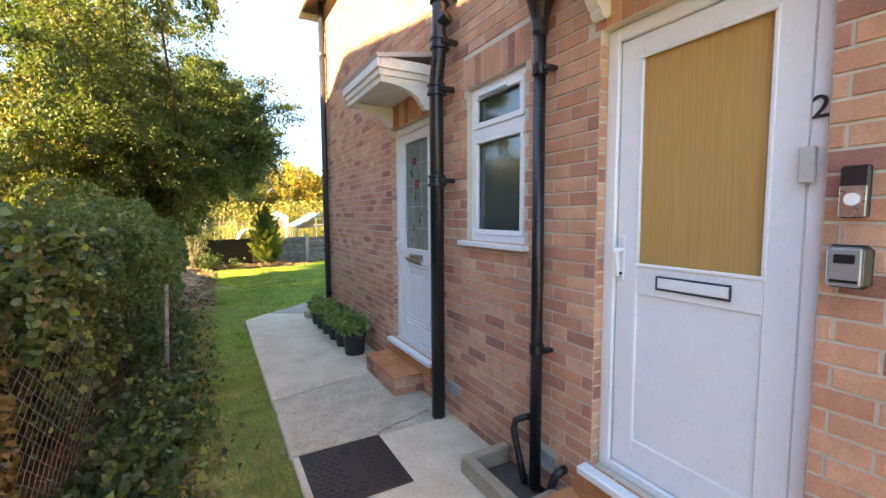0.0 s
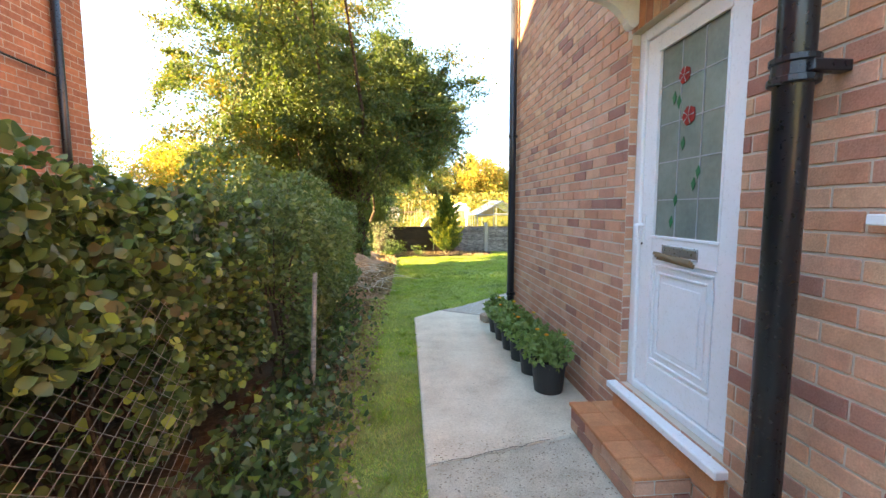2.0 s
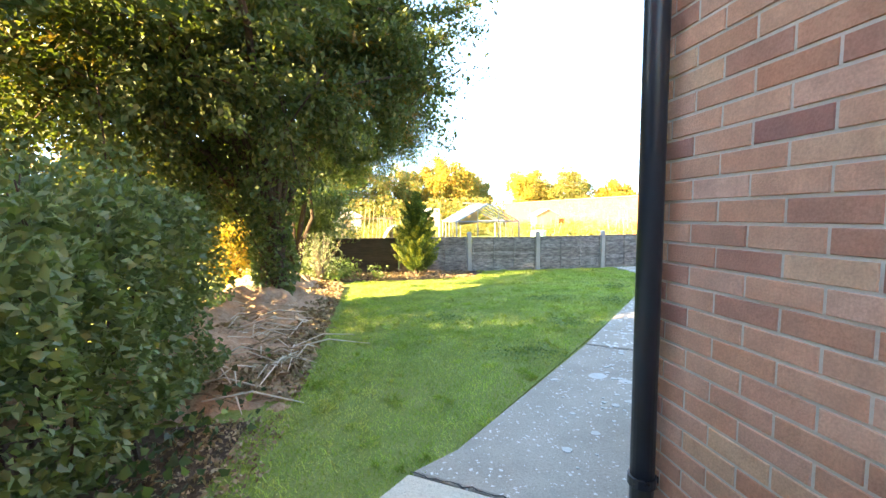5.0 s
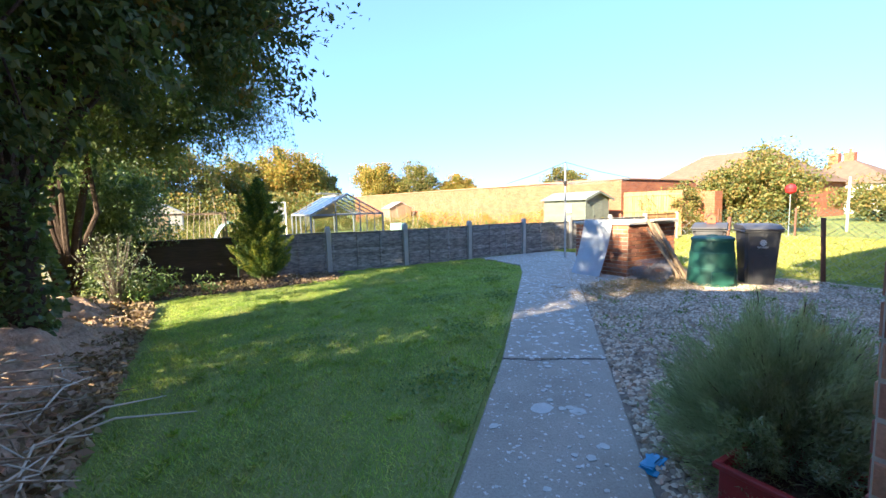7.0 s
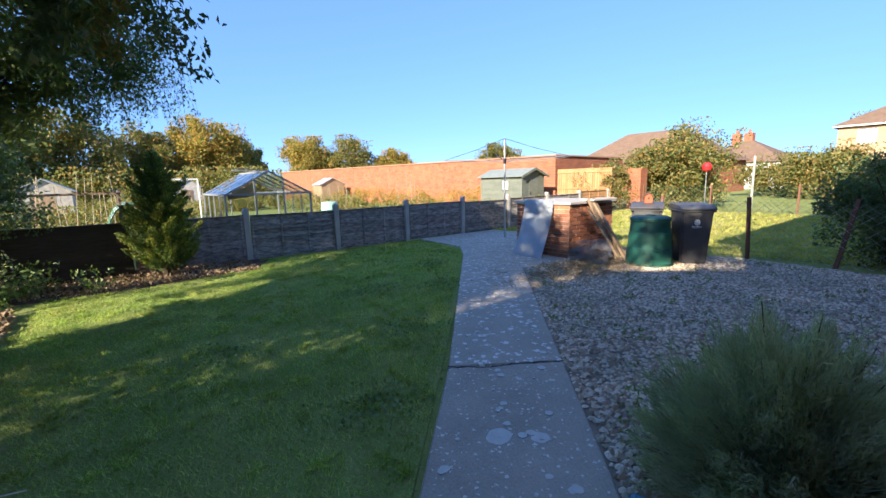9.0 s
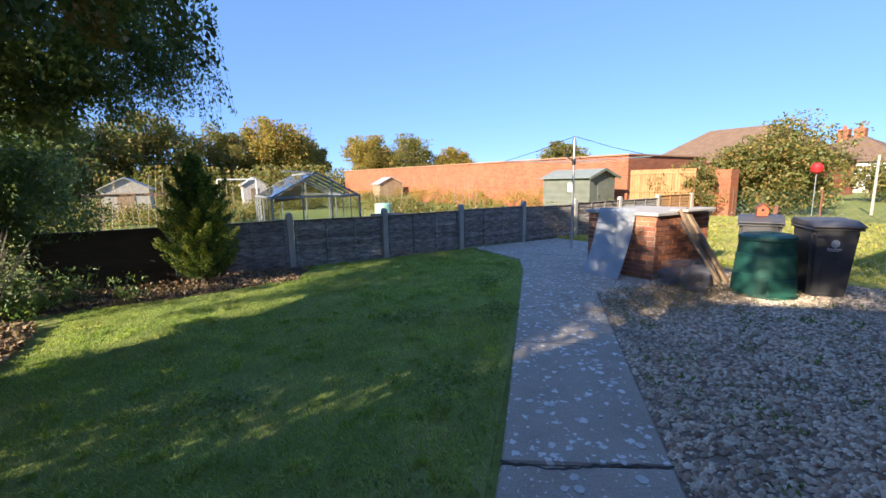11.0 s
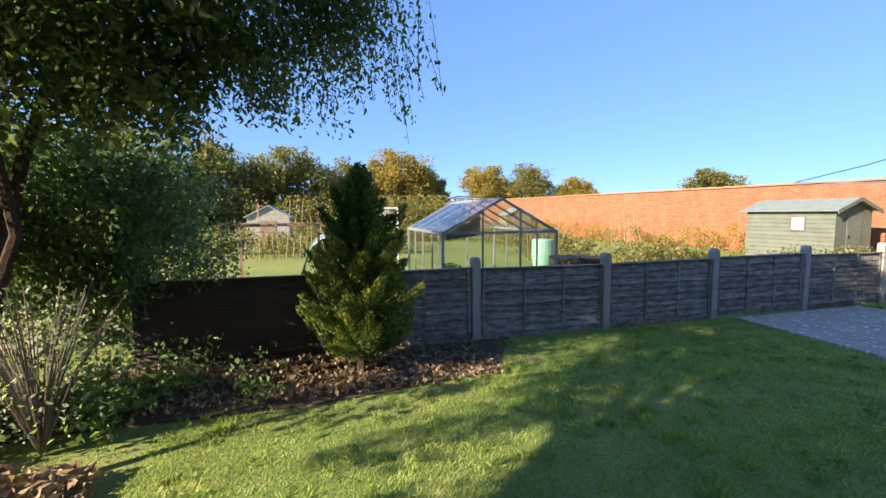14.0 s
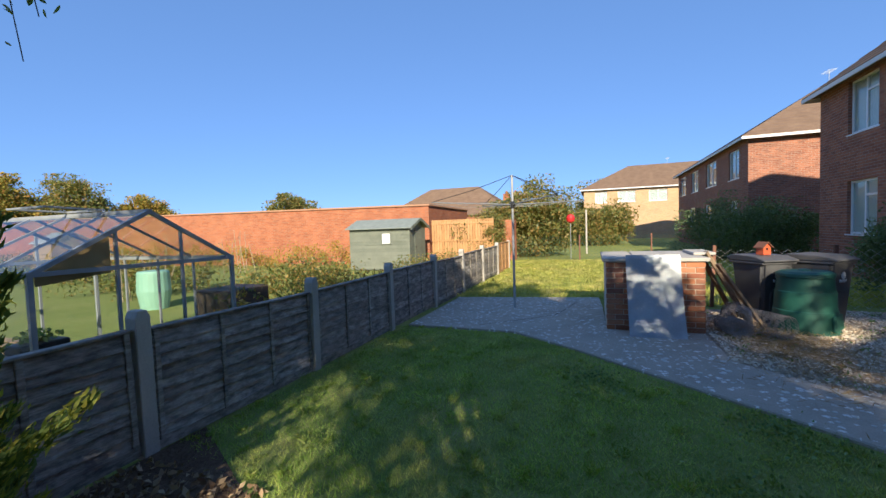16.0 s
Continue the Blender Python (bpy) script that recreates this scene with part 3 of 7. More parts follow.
bm = B()
wall_with_holes(bm, FRONT, REAR, -0.1, EAVE, WEST_HOLES, west, 0.26)
west_wall = part("wall_west", bm, MORTAR, house)
bm = B()
wall_with_holes(bm, WX + 0.26, 16.33, -0.1, EAVE, REAR_WINDOWS, rear, 0.26)
rear_wall = part("wall_rear", bm, BRICK_FAR, house)
bm = B()
box(bm, 16.07, 16.33, FRONT, REAR - 0.262, -0.1, EAVE)
box(bm, WX + 0.262, 16.068, FRONT, FRONT + 0.26, -0.1, EAVE)
part("wall_far", bm, BRICK_FAR, house)
bm = B()
box(bm, WX + 0.6, WX + 0.64, FRONT + 0.3, REAR - 0.3, 0, EAVE)
part("inner_wall", bm, plain("plaster_inside", (0.5, 0.47, 0.42), 0.9), house)
bm = B()
hip_roof(bm, WX, 16.33, FRONT, REAR, EAVE)
roof_ = part("roof", bm, ROOF, house, "brown tiled hipped roof")
bm = B()
tile_rows(bm, WX, 16.33, FRONT, REAR, EAVE)
part("tiling", bm, ROOF, roof_)["kind"] = "stuff"
bm = B()
for a in ((WX - 0.34, 16.67, REAR + 0.30, REAR + 0.33), (WX - 0.34, 16.67, FRONT - 0.33, FRONT - 0.30), (WX - 0.34, WX - 0.31, FRONT - 0.3, REAR + 0.3), (16.64, 16.67, FRONT - 0.3, REAR + 0.3)):
    box(bm, *a, EAVE - 0.11, EAVE - 0.004)
part("fascia", bm, PAINT_W, house, "white fascia board")

# ---- neighbour blocks ----


def block(name, label, x0, x1, y0, y1, windows=(), mat=None, slope=0.62):
    """A two-storey hipped brick block; windows on the rear (y1) or west (x0) face."""
    h = thing(name, label, "house", (0, 0, 0))
    mat = mat or BRICK_FAR
    b = B()
    wall_with_holes(b, x0, x1, -0.1, EAVE, [w[1:] for w in windows if w[0] == "r"], lambda u, z, d: (u, y1 + d, z), 0.26)
    part("wall_rear", b, mat, h)
    b = B()
    wall_with_holes(b, y0, y1 - 0.262, -0.1, EAVE, [w[1:] for w in windows if w[0] == "w"], lambda u, z, d: (x0 - d, u, z), 0.26)
    part("wall_west", b, mat, h)
    b = B()
    box(b, x1 - 0.26, x1, y0, y1 - 0.262, -0.1, EAVE)
    box(b, x0 + 0.262, x1 - 0.262, y0, y0 + 0.26, -0.1, EAVE)
    part("wall_far", b, mat, h)
    b = B()
    hip_roof(b, x0, x1, y0, y1, EAVE, slope)
    roof_ = part("roof", b, ROOF, h)
    b = B()
    tile_rows(b, x0, x1, y0, y1, EAVE, slope)
    part("tiling", b, ROOF, roof_)["kind"] = "stuff"
    b = B()
    for a in ((x0 - 0.34, x1 + 0.34, y1 + 0.30, y1 + 0.33), (x0 - 0.34, x1 + 0.34, y0 - 0.33, y0 - 0.30), (x0 - 0.34, x0 - 0.31, y0 - 0.3, y1 + 0.3), (x1 + 0.31, x1 + 0.34, y0 - 0.3, y1 + 0.3)):
        box(b, *a, EAVE - 0.11, EAVE - 0.004)
    part("fascia", b, PAINT_W, h)
    for w in windows:
        wn_ = window_unit("window", w[2] - w[1], w[4] - w[3], h)
        wn_.matrix_world = pose((w[1] + w[2]) / 2, y1 - 0.07, w[3], 0, 0, 180) if w[0] == "r" else pose(x0 + 0.07, (w[1] + w[2]) / 2, w[3], 0, 0, 90 + 180)
    return h


def frame_rect(bm, w, h, t, d, x0=0.0, z0=0.0, y=0.0):
    """A mitred frame in the xz plane, face towards -y."""
    box(bm, x0, x0 + w, y, y + d, z0, z0 + t, 0.004)
    box(bm, x0, x0 + w, y, y + d, z0 + h - t, z0 + h, 0.004)
    box(bm, x0, x0 + t, y + 0.001, y + d - 0.001, z0 + t, z0 + h - t, 0.004)
    box(bm, x0 + w - t, x0 + w, y + 0.001, y + d - 0.001, z0 + t, z0 + h - t, 0.004)


def window_unit(name, w, h, parent, split="side"):
    """A casement window, face towards -y, its base centre at the origin."""
    b = B()
    frame_rect(b, w, h, 0.055, 0.06, -w / 2, 0)
    if split == "side":
        box(b, -0.03, 0.03, 0.004, 0.056, 0.055, h - 0.055)
        box(b, 0.03, w / 2 - 0.055, 0.004, 0.056, h * 0.72 - 0.025, h * 0.72 + 0.025)
    f = part(name, b, UPVC, parent)
    b = B()
    box(b, -w / 2 - 0.05, w / 2 + 0.05, -0.10, 0.0, -0.035, -0.002, 0.004)
    part("sill", b, UPVC, f)
    b = B()
    box(b, -w / 2 + 0.05, w / 2 - 0.05, 0.026, 0.032, 0.05, h - 0.05)
    pane = part("pane", b, WINDOW if split == "top" else PANE, f)
    b = B()
    bd = 0.05
    box(b, (-w / 2 + 0.04), w / 2 - 0.04, bd, bd + 0.01, 0.02, h - 0.02)
    # net in most windows; in the small one a dark sheet for room shade
    part("back_sheet", b, INTERIOR if split == "top" else NET, f)
    return f


NET = plain("white_net", (0.74, 0.75, 0.76), 0.95, var=0.15, scale=7)
# the unlit room behind the small window, its shade put into the colour
INTERIOR = plain("dim_interior", (0.17, 0.18, 0.185), 0.95, var=0.35, scale=5)
for x0, x1, z0, z1 in REAR_WINDOWS:
    window_unit("window", x1 - x0, z1 - z0, house).matrix_world = pose((x0 + x1) / 2, REAR - 0.08, z0, 0, 0, 180)

rw = [("r", 23.6, 25.2, 3.4, 4.75), ("r", 27.4, 29.6, 3.4, 4.75), ("r", 31.6, 33.6, 3.4, 4.75), ("r", 35.4, 37.4, 3.4, 4.75), ("r", 23.8, 25.0, 1.1, 2.4), ("r", 28.0, 29.9, 1.1, 2.4), ("r", 32.6, 34.2, 1.1, 2.4)]
block("house", "brick house block with a brown hipped roof, partly sunlit", 22.4, 38.2, FRONT, REAR, rw)
block("house", "neighbouring red brick house block with a black pipe", -18.0, -3.4, FRONT, REAR, slope=0.78)
block("house", "distant sunlit brick house with brown hipped roof", 46.3, 55.3, -3.0, 14.2, [("w", 12.0, 13.1, 3.6, 4.7), ("w", 9.4, 11.0, 3.6, 4.7), ("w", 6.6, 8.2, 3.6, 4.7), ("w", 12.0, 13.1, 1.1, 2.3)], mat=BUFF_FAR, slope=0.55)

# ---- doors, window and fittings of the west wall ----
AMBER = plain("amber_curtain", (0.50, 0.31, 0.10), 0.8, var=0.25, scale=3)
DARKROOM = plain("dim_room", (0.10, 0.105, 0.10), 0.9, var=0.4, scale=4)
ROSE_RED = plain("red_glass", (0.30, 0.015, 0.02), 0.2)
ROSE_GREEN = plain("green_glass", (0.02, 0.14, 0.06), 0.2)
LEAD = plain("lead_line", (0.30, 0.32, 0.32), 0.5)
CHROME = plain("satin_metal", (0.55, 0.55, 0.54), 0.3, 0.9)
DARK = plain("black_plastic", (0.015, 0.015, 0.016), 0.4)
FROST = plain("frosted_glass", (0.20, 0.23, 0.20), 0.18, var=0.25, scale=5, grain=35, bumps=0.05, spec=0.8)
REEDED, rt, rp = material("reeded_glass")
rp.inputs["Base Color"].default_value = (0.46, 0.31, 0.11, 1)
rp.inputs["Roughness"].default_value = 0.16
wv = rt.nodes.new("ShaderNodeTexNoise")
mp_ = rt.nodes.new("ShaderNodeMapping")
mp_.inputs["Scale"].default_value = (1, 90, 2.2)
rt.links.new(world_pos(rt), mp_.inputs[0])
rt.links.new(mp_.outputs[0], wv.inputs["Vector"])
wv.inputs["Scale"].default_value = 1.2
rt.links.new(ramp(rt, wv.outputs["Fac"], [(0.25, (0.45, 0.27, 0.095)), (0.75, (0.55, 0.34, 0.125))]), rp.inputs["Base Color"])
bump(rt, rp, wv.outputs["Fac"], 0.22, 0.010)


def lettering(text, size, mat, parent, m, depth=0.004):
    c = bpy.data.curves.new("letters", "FONT")
    c.body, c.size, c.extrude, c.align_x = text, size, depth, "CENTER"
    tmp = new("letters", c)
    me = bpy.data.meshes.new_from_object(tmp.evaluated_get(bpy.context.evaluated_depsgraph_get()))
    bpy.data.objects.remove(tmp)
    me.materials.clear()
    me.materials.append(mat)
    ob = part("number", me, None, parent)
    ob.matrix_local = m
    return ob


def bevelled_panel(b, x0, x1, z0, z1, y, depth=0.012, rim=0.03):
    """A raised moulding round a flat panel, face towards -y."""
    for k in range(2):
        o = k * rim * 1.3
        frame_rect(b, x1 - x0 - 2 * o, z1 - z0 - 2 * o, rim * 0.45, depth * (1 - 0.3 * k), x0 + o, z0 + o, y - depth * (1 - 0.3 * k))


def door_unit(name, label, hole, roses):
    y0, y1, z0, z1 = hole
    w, h = y1 - y0, z1 - z0
    d = thing(name, label, "door", (WX + 0.05, (y0 + y1) / 2, z0), -90, kind="structure")
    b = B()
    box(b, -w / 2, -w / 2 + 0.065, 0, 0.07, 0.0, h, 0.006)
    box(b, w / 2 - 0.065, w / 2, 0, 0.07, 0.0, h, 0.006)
    box(b, -w / 2 + 0.065, w / 2 - 0.065, 0.001, 0.069, h - 0.065, h, 0.006)
    box(b, -w / 2 + 0.066, w / 2 - 0.066, 0.001, 0.069, 0.0, 0.05, 0.006)
    part("door_frame", b, UPVC, d)
    lw, lz0, lz1 = w / 2 - 0.07, 0.055, h - 0.07
    pz0, pz1, px = (1.08, 2.04, 0.262) if not roses else (0.98, 2.05, 0.268)
    y = 0.016
    b = B()
    box(b, -lw, -px, y, y + 0.05, lz0, lz1, 0.005)
    box(b, px, lw, y, y + 0.05, lz0, lz1, 0.005)
    box(b, -px, px, y + 0.001, y + 0.049, pz1, lz1, 0.004)
    box(b, -px, px, y + 0.001, y + 0.049, pz0 - 0.14, pz0, 0.004)
    box(b, -px, px, y + 0.001, y + 0.049, lz0, 0.21, 0.004)
    box(b, -px, px, y + 0.012, y + 0.045, 0.21, pz0 - 0.14)
    leaf = part("door_leaf", b, UPVC, d)
    if roses:
        b = B()
        bevelled_panel(b, -px + 0.02, px - 0.02, 0.23, pz0 - 0.16, y + 0.012, 0.014, 0.035)
        box(b, -px + 0.11, px - 0.11, y + 0.002, y + 0.012, 0.32, pz0 - 0.26, 0.005)
        part("moulded_panel", b, UPVC, leaf)
    b = B()
    frame_rect(b, 2 * px + 0.02, pz1 - pz0 + 0.02, 0.018, 0.010, -px - 0.01, pz0 - 0.01, y - 0.006)
    part("glazing_bead", b, UPVC, leaf)
    b = B()
    box(b, -px + 0.002, px - 0.002, y + 0.018, y + 0.026, pz0 + 0.002, pz1 - 0.002)
    part("pane", b, FROST if roses else REEDED, leaf, "leaded glass with red roses" if roses else "amber ribbed obscured glass")
    lz = pz0 - 0.105
    b = B()
    frame_rect(b, 0.32 if not roses else 0.30, 0.065, 0.008, 0.012, -0.16, lz, y - 0.010)
    part("letterbox", b, DARK if not roses else CHROME, leaf)
    b = B()
    box(b, -0.15, 0.15 if not roses else 0.13, y - 0.009, y - 0.001, lz + 0.009, lz + 0.056, 0.003)
    part("letter_flap", b, UPVC if not roses else CHROME, leaf)
    if roses:
        b = B()
        for sgn in range(3):
            prism(b, [(-0.17, lz - 0.02 + 0.014 * sgn), (0.14, lz - 0.035 + 0.012 * sgn), (0.15, lz - 0.012 + 0.012 * sgn), (-0.16, lz + 0.006 + 0.01 * sgn)], "y", y - 0.030 - 0.012 * sgn, y - 0.024 - 0.012 * sgn)
        part("letter", b, plain("kraft_paper", (0.27, 0.20, 0.12), 0.9), leaf, "crumpled brown paper in the letterbox")
    # handle
    b = B()
    box(b, -lw + 0.018, -lw + 0.05, y - 0.010, y - 0.001, lz + 0.02, lz + 0.24, 0.004)
    tube(b, [(-lw + 0.034, y - 0.008, lz + 0.17), (-lw + 0.034, y - 0.055, lz + 0.17), (-lw + 0.045, y - 0.062, lz + 0.165), (-lw + 0.05, y - 0.060, lz + 0.08), (-lw + 0.048, y - 0.056, lz + 0.05)], [0.011, 0.012, 0.013, 0.012, 0.009], 8)
    part("handle", b, UPVC, leaf, smooth=False)
    b = B()
    rod(b, (-lw + 0.034, y - 0.013, lz + 0.055), (-lw + 0.034, y - 0.009, lz + 0.055), 0.008)
    part("keyhole", b, DARK, leaf)
    b = B()
    box(b, -w / 2 - 0.04, w / 2 + 0.04, -0.12, -0.001, -0.045, -0.001, 0.006)
    part("sill", b, UPVC, d)
    b = B()
    # amber curtain, but at the rose door a dark sheet painted as room shade
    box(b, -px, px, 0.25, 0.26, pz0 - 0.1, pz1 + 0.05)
    part("inner_sheet", b, DARKROOM if roses else AMBER, d)
    return d, leaf, y, px, pz0, pz1


door1, leaf1, dy, dpx, dz0, dz1 = door_unit("door_1", "white plastic door with leaded rose glass, closed", D1, True)
lead = B()
for fx in (-0.33, 0.33):
    box(lead, fx * dpx - 0.003, fx * dpx + 0.003, dy + 0.014, dy + 0.018, dz0, dz1)
for k in range(1, 5):
    zz = dz0 + (dz1 - dz0) * k / 5
    box(lead, -dpx, dpx, dy + 0.0145, dy + 0.0175, zz - 0.003, zz + 0.003)
part("lead_strip", lead, LEAD, leaf1)


def disc(b, x, z, y, r, seg=10, th=0.003):
    prism(b, [(x + r * math.cos(2 * math.pi * k / seg) * (1 + 0.12 * (k % 2)), z + r * math.sin(2 * math.pi * k / seg) * (1 + 0.12 * (k % 2))) for k in range(seg)], "y", y - th, y)


for rx_, rz_, rr in ((-0.06, dz1 - 0.20, 0.042), (-0.01, dz1 - 0.42, 0.047)):
    b = B()
    disc(b, rx_, rz_, dy + 0.0145, rr)
    disc(b, rx_, rz_, dy + 0.011, rr * 0.6, 7)
    part("rose", b, ROSE_RED, leaf1, "red glass rose")
    b = B()
    for a in range(5):
        prism(b, [(rx_, rz_), (rx_ + rr * math.cos(a * 1.26), rz_ + rr * math.sin(a * 1.26)), (rx_ + rr * 1.02 * math.cos(a * 1.26 + 0.15), rz_ + rr * 1.02 * math.sin(a * 1.26 + 0.15))], "y", dy + 0.0065, dy + 0.0075)
    part("rose_lead", b, LEAD, leaf1)
for gx, gz in ((-0.10, dz1 - 0.33), (-0.14, dz1 - 0.30), (0.08, dz1 - 0.72), (0.05, dz1 - 0.78), (-0.09, dz1 - 0.86), (-0.12, dz1 - 0.98), (-0.05, dz1 - 0.56)):
    b = B()
    prism(b, [(gx, gz - 0.035), (gx + 0.018, gz), (gx + 0.006, gz + 0.035), (gx - 0.014, gz + 0.005)], "y", dy + 0.011, dy + 0.0145)
    part("glass_leaf", b, ROSE_GREEN, leaf1)

door2, leaf2, *_ = door_unit("door_2", "white plastic door with amber obscured glass, closed", D2, False)
lettering("2", 0.105, DARK, door2, pose(0.405, -0.003, 1.63, 90, 0, 0))
b = B()
box(b, 0.36, 0.405, -0.022, -0.002, 1.42, 1.54, 0.004)
part("door_sensor", b, plain("sensor_plastic", (0.5, 0.49, 0.46), 0.5), door2)

win = window_unit("window_1", WN[1] - WN[0], WN[3] - WN[2], None, "top")
win.matrix_world = pose(WX + 0.035, (WN[0] + WN[1]) / 2, WN[2], 0, 0, -90)
tagged(win, "small white casement window with a top vent light", "window", kind="structure")
b = B()
ww, wh = WN[1] - WN[0], WN[3] - WN[2]
box(b, -ww / 2 + 0.05, ww / 2 - 0.05, -0.004, 0.056, wh * 0.70 - 0.035, wh * 0.70 + 0.035, 0.004)
frame_rect(b, ww - 0.10, wh * 0.70 - 0.085, 0.035, 0.03, -ww / 2 + 0.05, 0.05, -0.010)
frame_rect(b, ww - 0.09, wh * 0.30 - 0.085, 0.04, 0.034, -ww / 2 + 0.045, wh * 0.70 + 0.035, -0.016)
part("casement", b, UPVC, win)
b = B()
box(b, -0.2, 0.12, -0.022, -0.016, wh - 0.09, wh - 0.072)
part("vent_slot", b, GREY_PLASTIC, win)
b = B()
lathe(b, [(0.05, 0), (0.06, 0.01), (0.062, 0.13), (0.055, 0.15), (0.02, 0.155)], 16, (WX + 0.16, 2.30, WN[2] + 0.001))
solid("storage_jar", b, UPVC, "white jar on the windowsill behind the glass", "jar")
b = B()
box(b, WX + 0.12, WX + 0.2, 2.1, 2.2, WN[2] + 0.001, WN[2] + 0.10, 0.01)
solid("small_carton", b, plain("teal_card", (0.05, 0.30, 0.36), 0.6), "small teal box on the windowsill behind glass", "box")
b = B()
box(b, WX + 0.102, WX + 0.26, WN[0], WN[1], WN[2] - 0.03, WN[2])
solid("trim", b, UPVC, "white inner windowsill of the small window", "sill", "structure")

# canopies over the doors


def canopy(yc, z):
    c = thing("door_canopy", "white painted moulded canopy with curved brackets", "canopy", (WX, yc, z), -90, "door canopies")
    w, dep = 0.50, 0.50
    b = B()
    prism(b, [(-dep, 0.17), (-0.001, 0.25), (-0.001, 0.29), (-dep - 0.015, 0.20)], "x", -w - 0.015, w + 0.015)
    part("lead_top", b, plain("canopy_top", (0.42, 0.42, 0.42), 0.7), c)
    b = B()
    for k, (o, za, zb) in enumerate(((0.0, 0.10, 0.185), (0.02, 0.05, 0.115), (0.04, 0.0, 0.065))):
        box(b, -w + o, w - o, -dep + o, -dep + o + 0.03, za, zb, 0.006)
        box(b, -w + o, -w + o + 0.03, -dep + o + 0.03, -0.002, za + 0.001, zb - 0.001)
        box(b, w - o - 0.03, w - o, -dep + o + 0.03, -0.002, za + 0.001, zb - 0.001)
    part("moulding", b, PAINT_W, c)
    b = B()
    box(b, -w + 0.072, w - 0.072, -dep + 0.072, -0.002, 0.045, 0.06)
    part("soffit", b, PAINT_W, c)
    for sx in (-1, 1):
        b = B()
        arc = [(-dep + 0.05, 0.0)] + [(-dep + 0.09 + 0.32 * math.sin(a * math.pi / 16), -0.16 + 0.16 * math.cos(a * math.pi / 16)) for a in range(1, 8)]
        poly = arc + [(-0.03, -0.17), (-0.002, -0.14), (-0.002, 0.03), (-dep + 0.05, 0.03)]
        x0 = sx * (w - 0.075)
        prism(b, poly, "x", x0 - 0.03, x0 + 0.03)
        rod(b, (x0 - 0.032, -0.04, -0.145), (x0 + 0.032, -0.04, -0.145), 0.035, seg=12)
        part("bracket", b, PAINT_W, c)
    return c


canopy(3.73, 2.76)
canopy(1.02, 2.78)

# pipes
pipe = thing("soil_pipe", "black cast soil pipe with clamped collars on brick", "pipe", (1.575, 2.945, 0))
b = B()
tube(b, [(0, 0, 0.012), (0, 0, 2.62), (0, 0, 2.72), (0.0, -0.04, 2.86), (0.0, -0.05, 2.95), (0.0, -0.05, EAVE - 0.02)], 0.055, 20)
part("tube", b, BLACK, pipe, smooth=True)
for z in (1.95, 2.65, 2.98, 3.32):
    yo = -0.05 if z > 2.9 else 0.0
    b = B()
    lathe(b, [(0.064, -0.045), (0.073, -0.04), (0.073, -0.022), (0.063, -0.018), (0.063, 0.02), (0.071, 0.025), (0.071, 0.042), (0.06, 0.046)], 20, (0, yo, z))
    box(b, -0.015, 0.118, yo - 0.085, yo - 0.045, z - 0.018, z + 0.018, 0.004)
    box(b, -0.015, 0.118, yo + 0.045, yo + 0.085, z - 0.018, z + 0.018, 0.004)
    part("collar", b, BLACK, pipe)
b = B()
rod(b, (0.0, -0.05, 3.12), (0.035, -0.135, 3.16), 0.05, 0.05, 16)
part("access_boss", b, BLACK, pipe)

pipe = thing("waste_pipe", "slim black rainwater pipe running into the gully", "pipe", (1.628, 1.826, 0))
b = B()
tube(b, [(0, 0, 0.05), (0, 0, 2.72)], 0.034, 16)
part("tube", b, BLACK, pipe, smooth=True)
for z in (0.90, 2.48):
    b = B()
    lathe(b, [(0.037, -0.03), (0.042, -0.028), (0.042, 0.028), (0.037, 0.03)], 16, (0, 0, z))
    box(b, 0.0, 0.064, -0.075, -0.03, z - 0.012, z + 0.012, 0.003)
    rod(b, (0.0, -0.062, z), (-0.014, -0.062, z), 0.012)
    part("clip", b, BLACK, pipe)
b = B()
lathe(b, [(0.036, 2.66), (0.045, 2.68), (0.045, 2.74), (0.06, 2.80), (0.095, 2.90), (0.10, 3.05)], 16)
tube(b, [(0, 0, 3.0), (0, 0, EAVE - 0.02)], 0.034, 12)
part("hopper", b, BLACK, pipe, smooth=False)

pipe = thing("downpipe", "round dark downpipe at the corner of the house", "pipe", (1.625, 6.84, 0))
b = B()
tube(b, [(0, 0, 0.01), (0, 0, EAVE - 0.02)], 0.045, 18)
part("tube", b, plain("grey_black_pipe", (0.022, 0.026, 0.036), 0.35, var=0.2), pipe, smooth=True)
for z in (0.42, 2.4, 4.2):
    b = B()
    lathe(b, [(0.048, -0.02), (0.053, -0.018), (0.053, 0.018), (0.048, 0.02)], 18, (0, 0, z))
    box(b, 0.01, 0.059, -0.02, 0.02, z - 0.012, z + 0.012)
    part("clip", b, BLACK, pipe)

pipe = thing("downpipe", "slim dark downpipe on the neighbouring house corner", "pipe", (-3.34, 6.55, 0))
b = B()
tube(b, [(0, 0, -0.02), (0, 0, EAVE - 0.02)], 0.04, 12)
part("tube", b, BLACK, pipe, smooth=True)
b = B()
tube(b, [(0.0, 6.5 - 6.55, 2.9), (0, -6.0, 3.1)], 0.012, 6)
part("cable", b, BLACK, pipe)

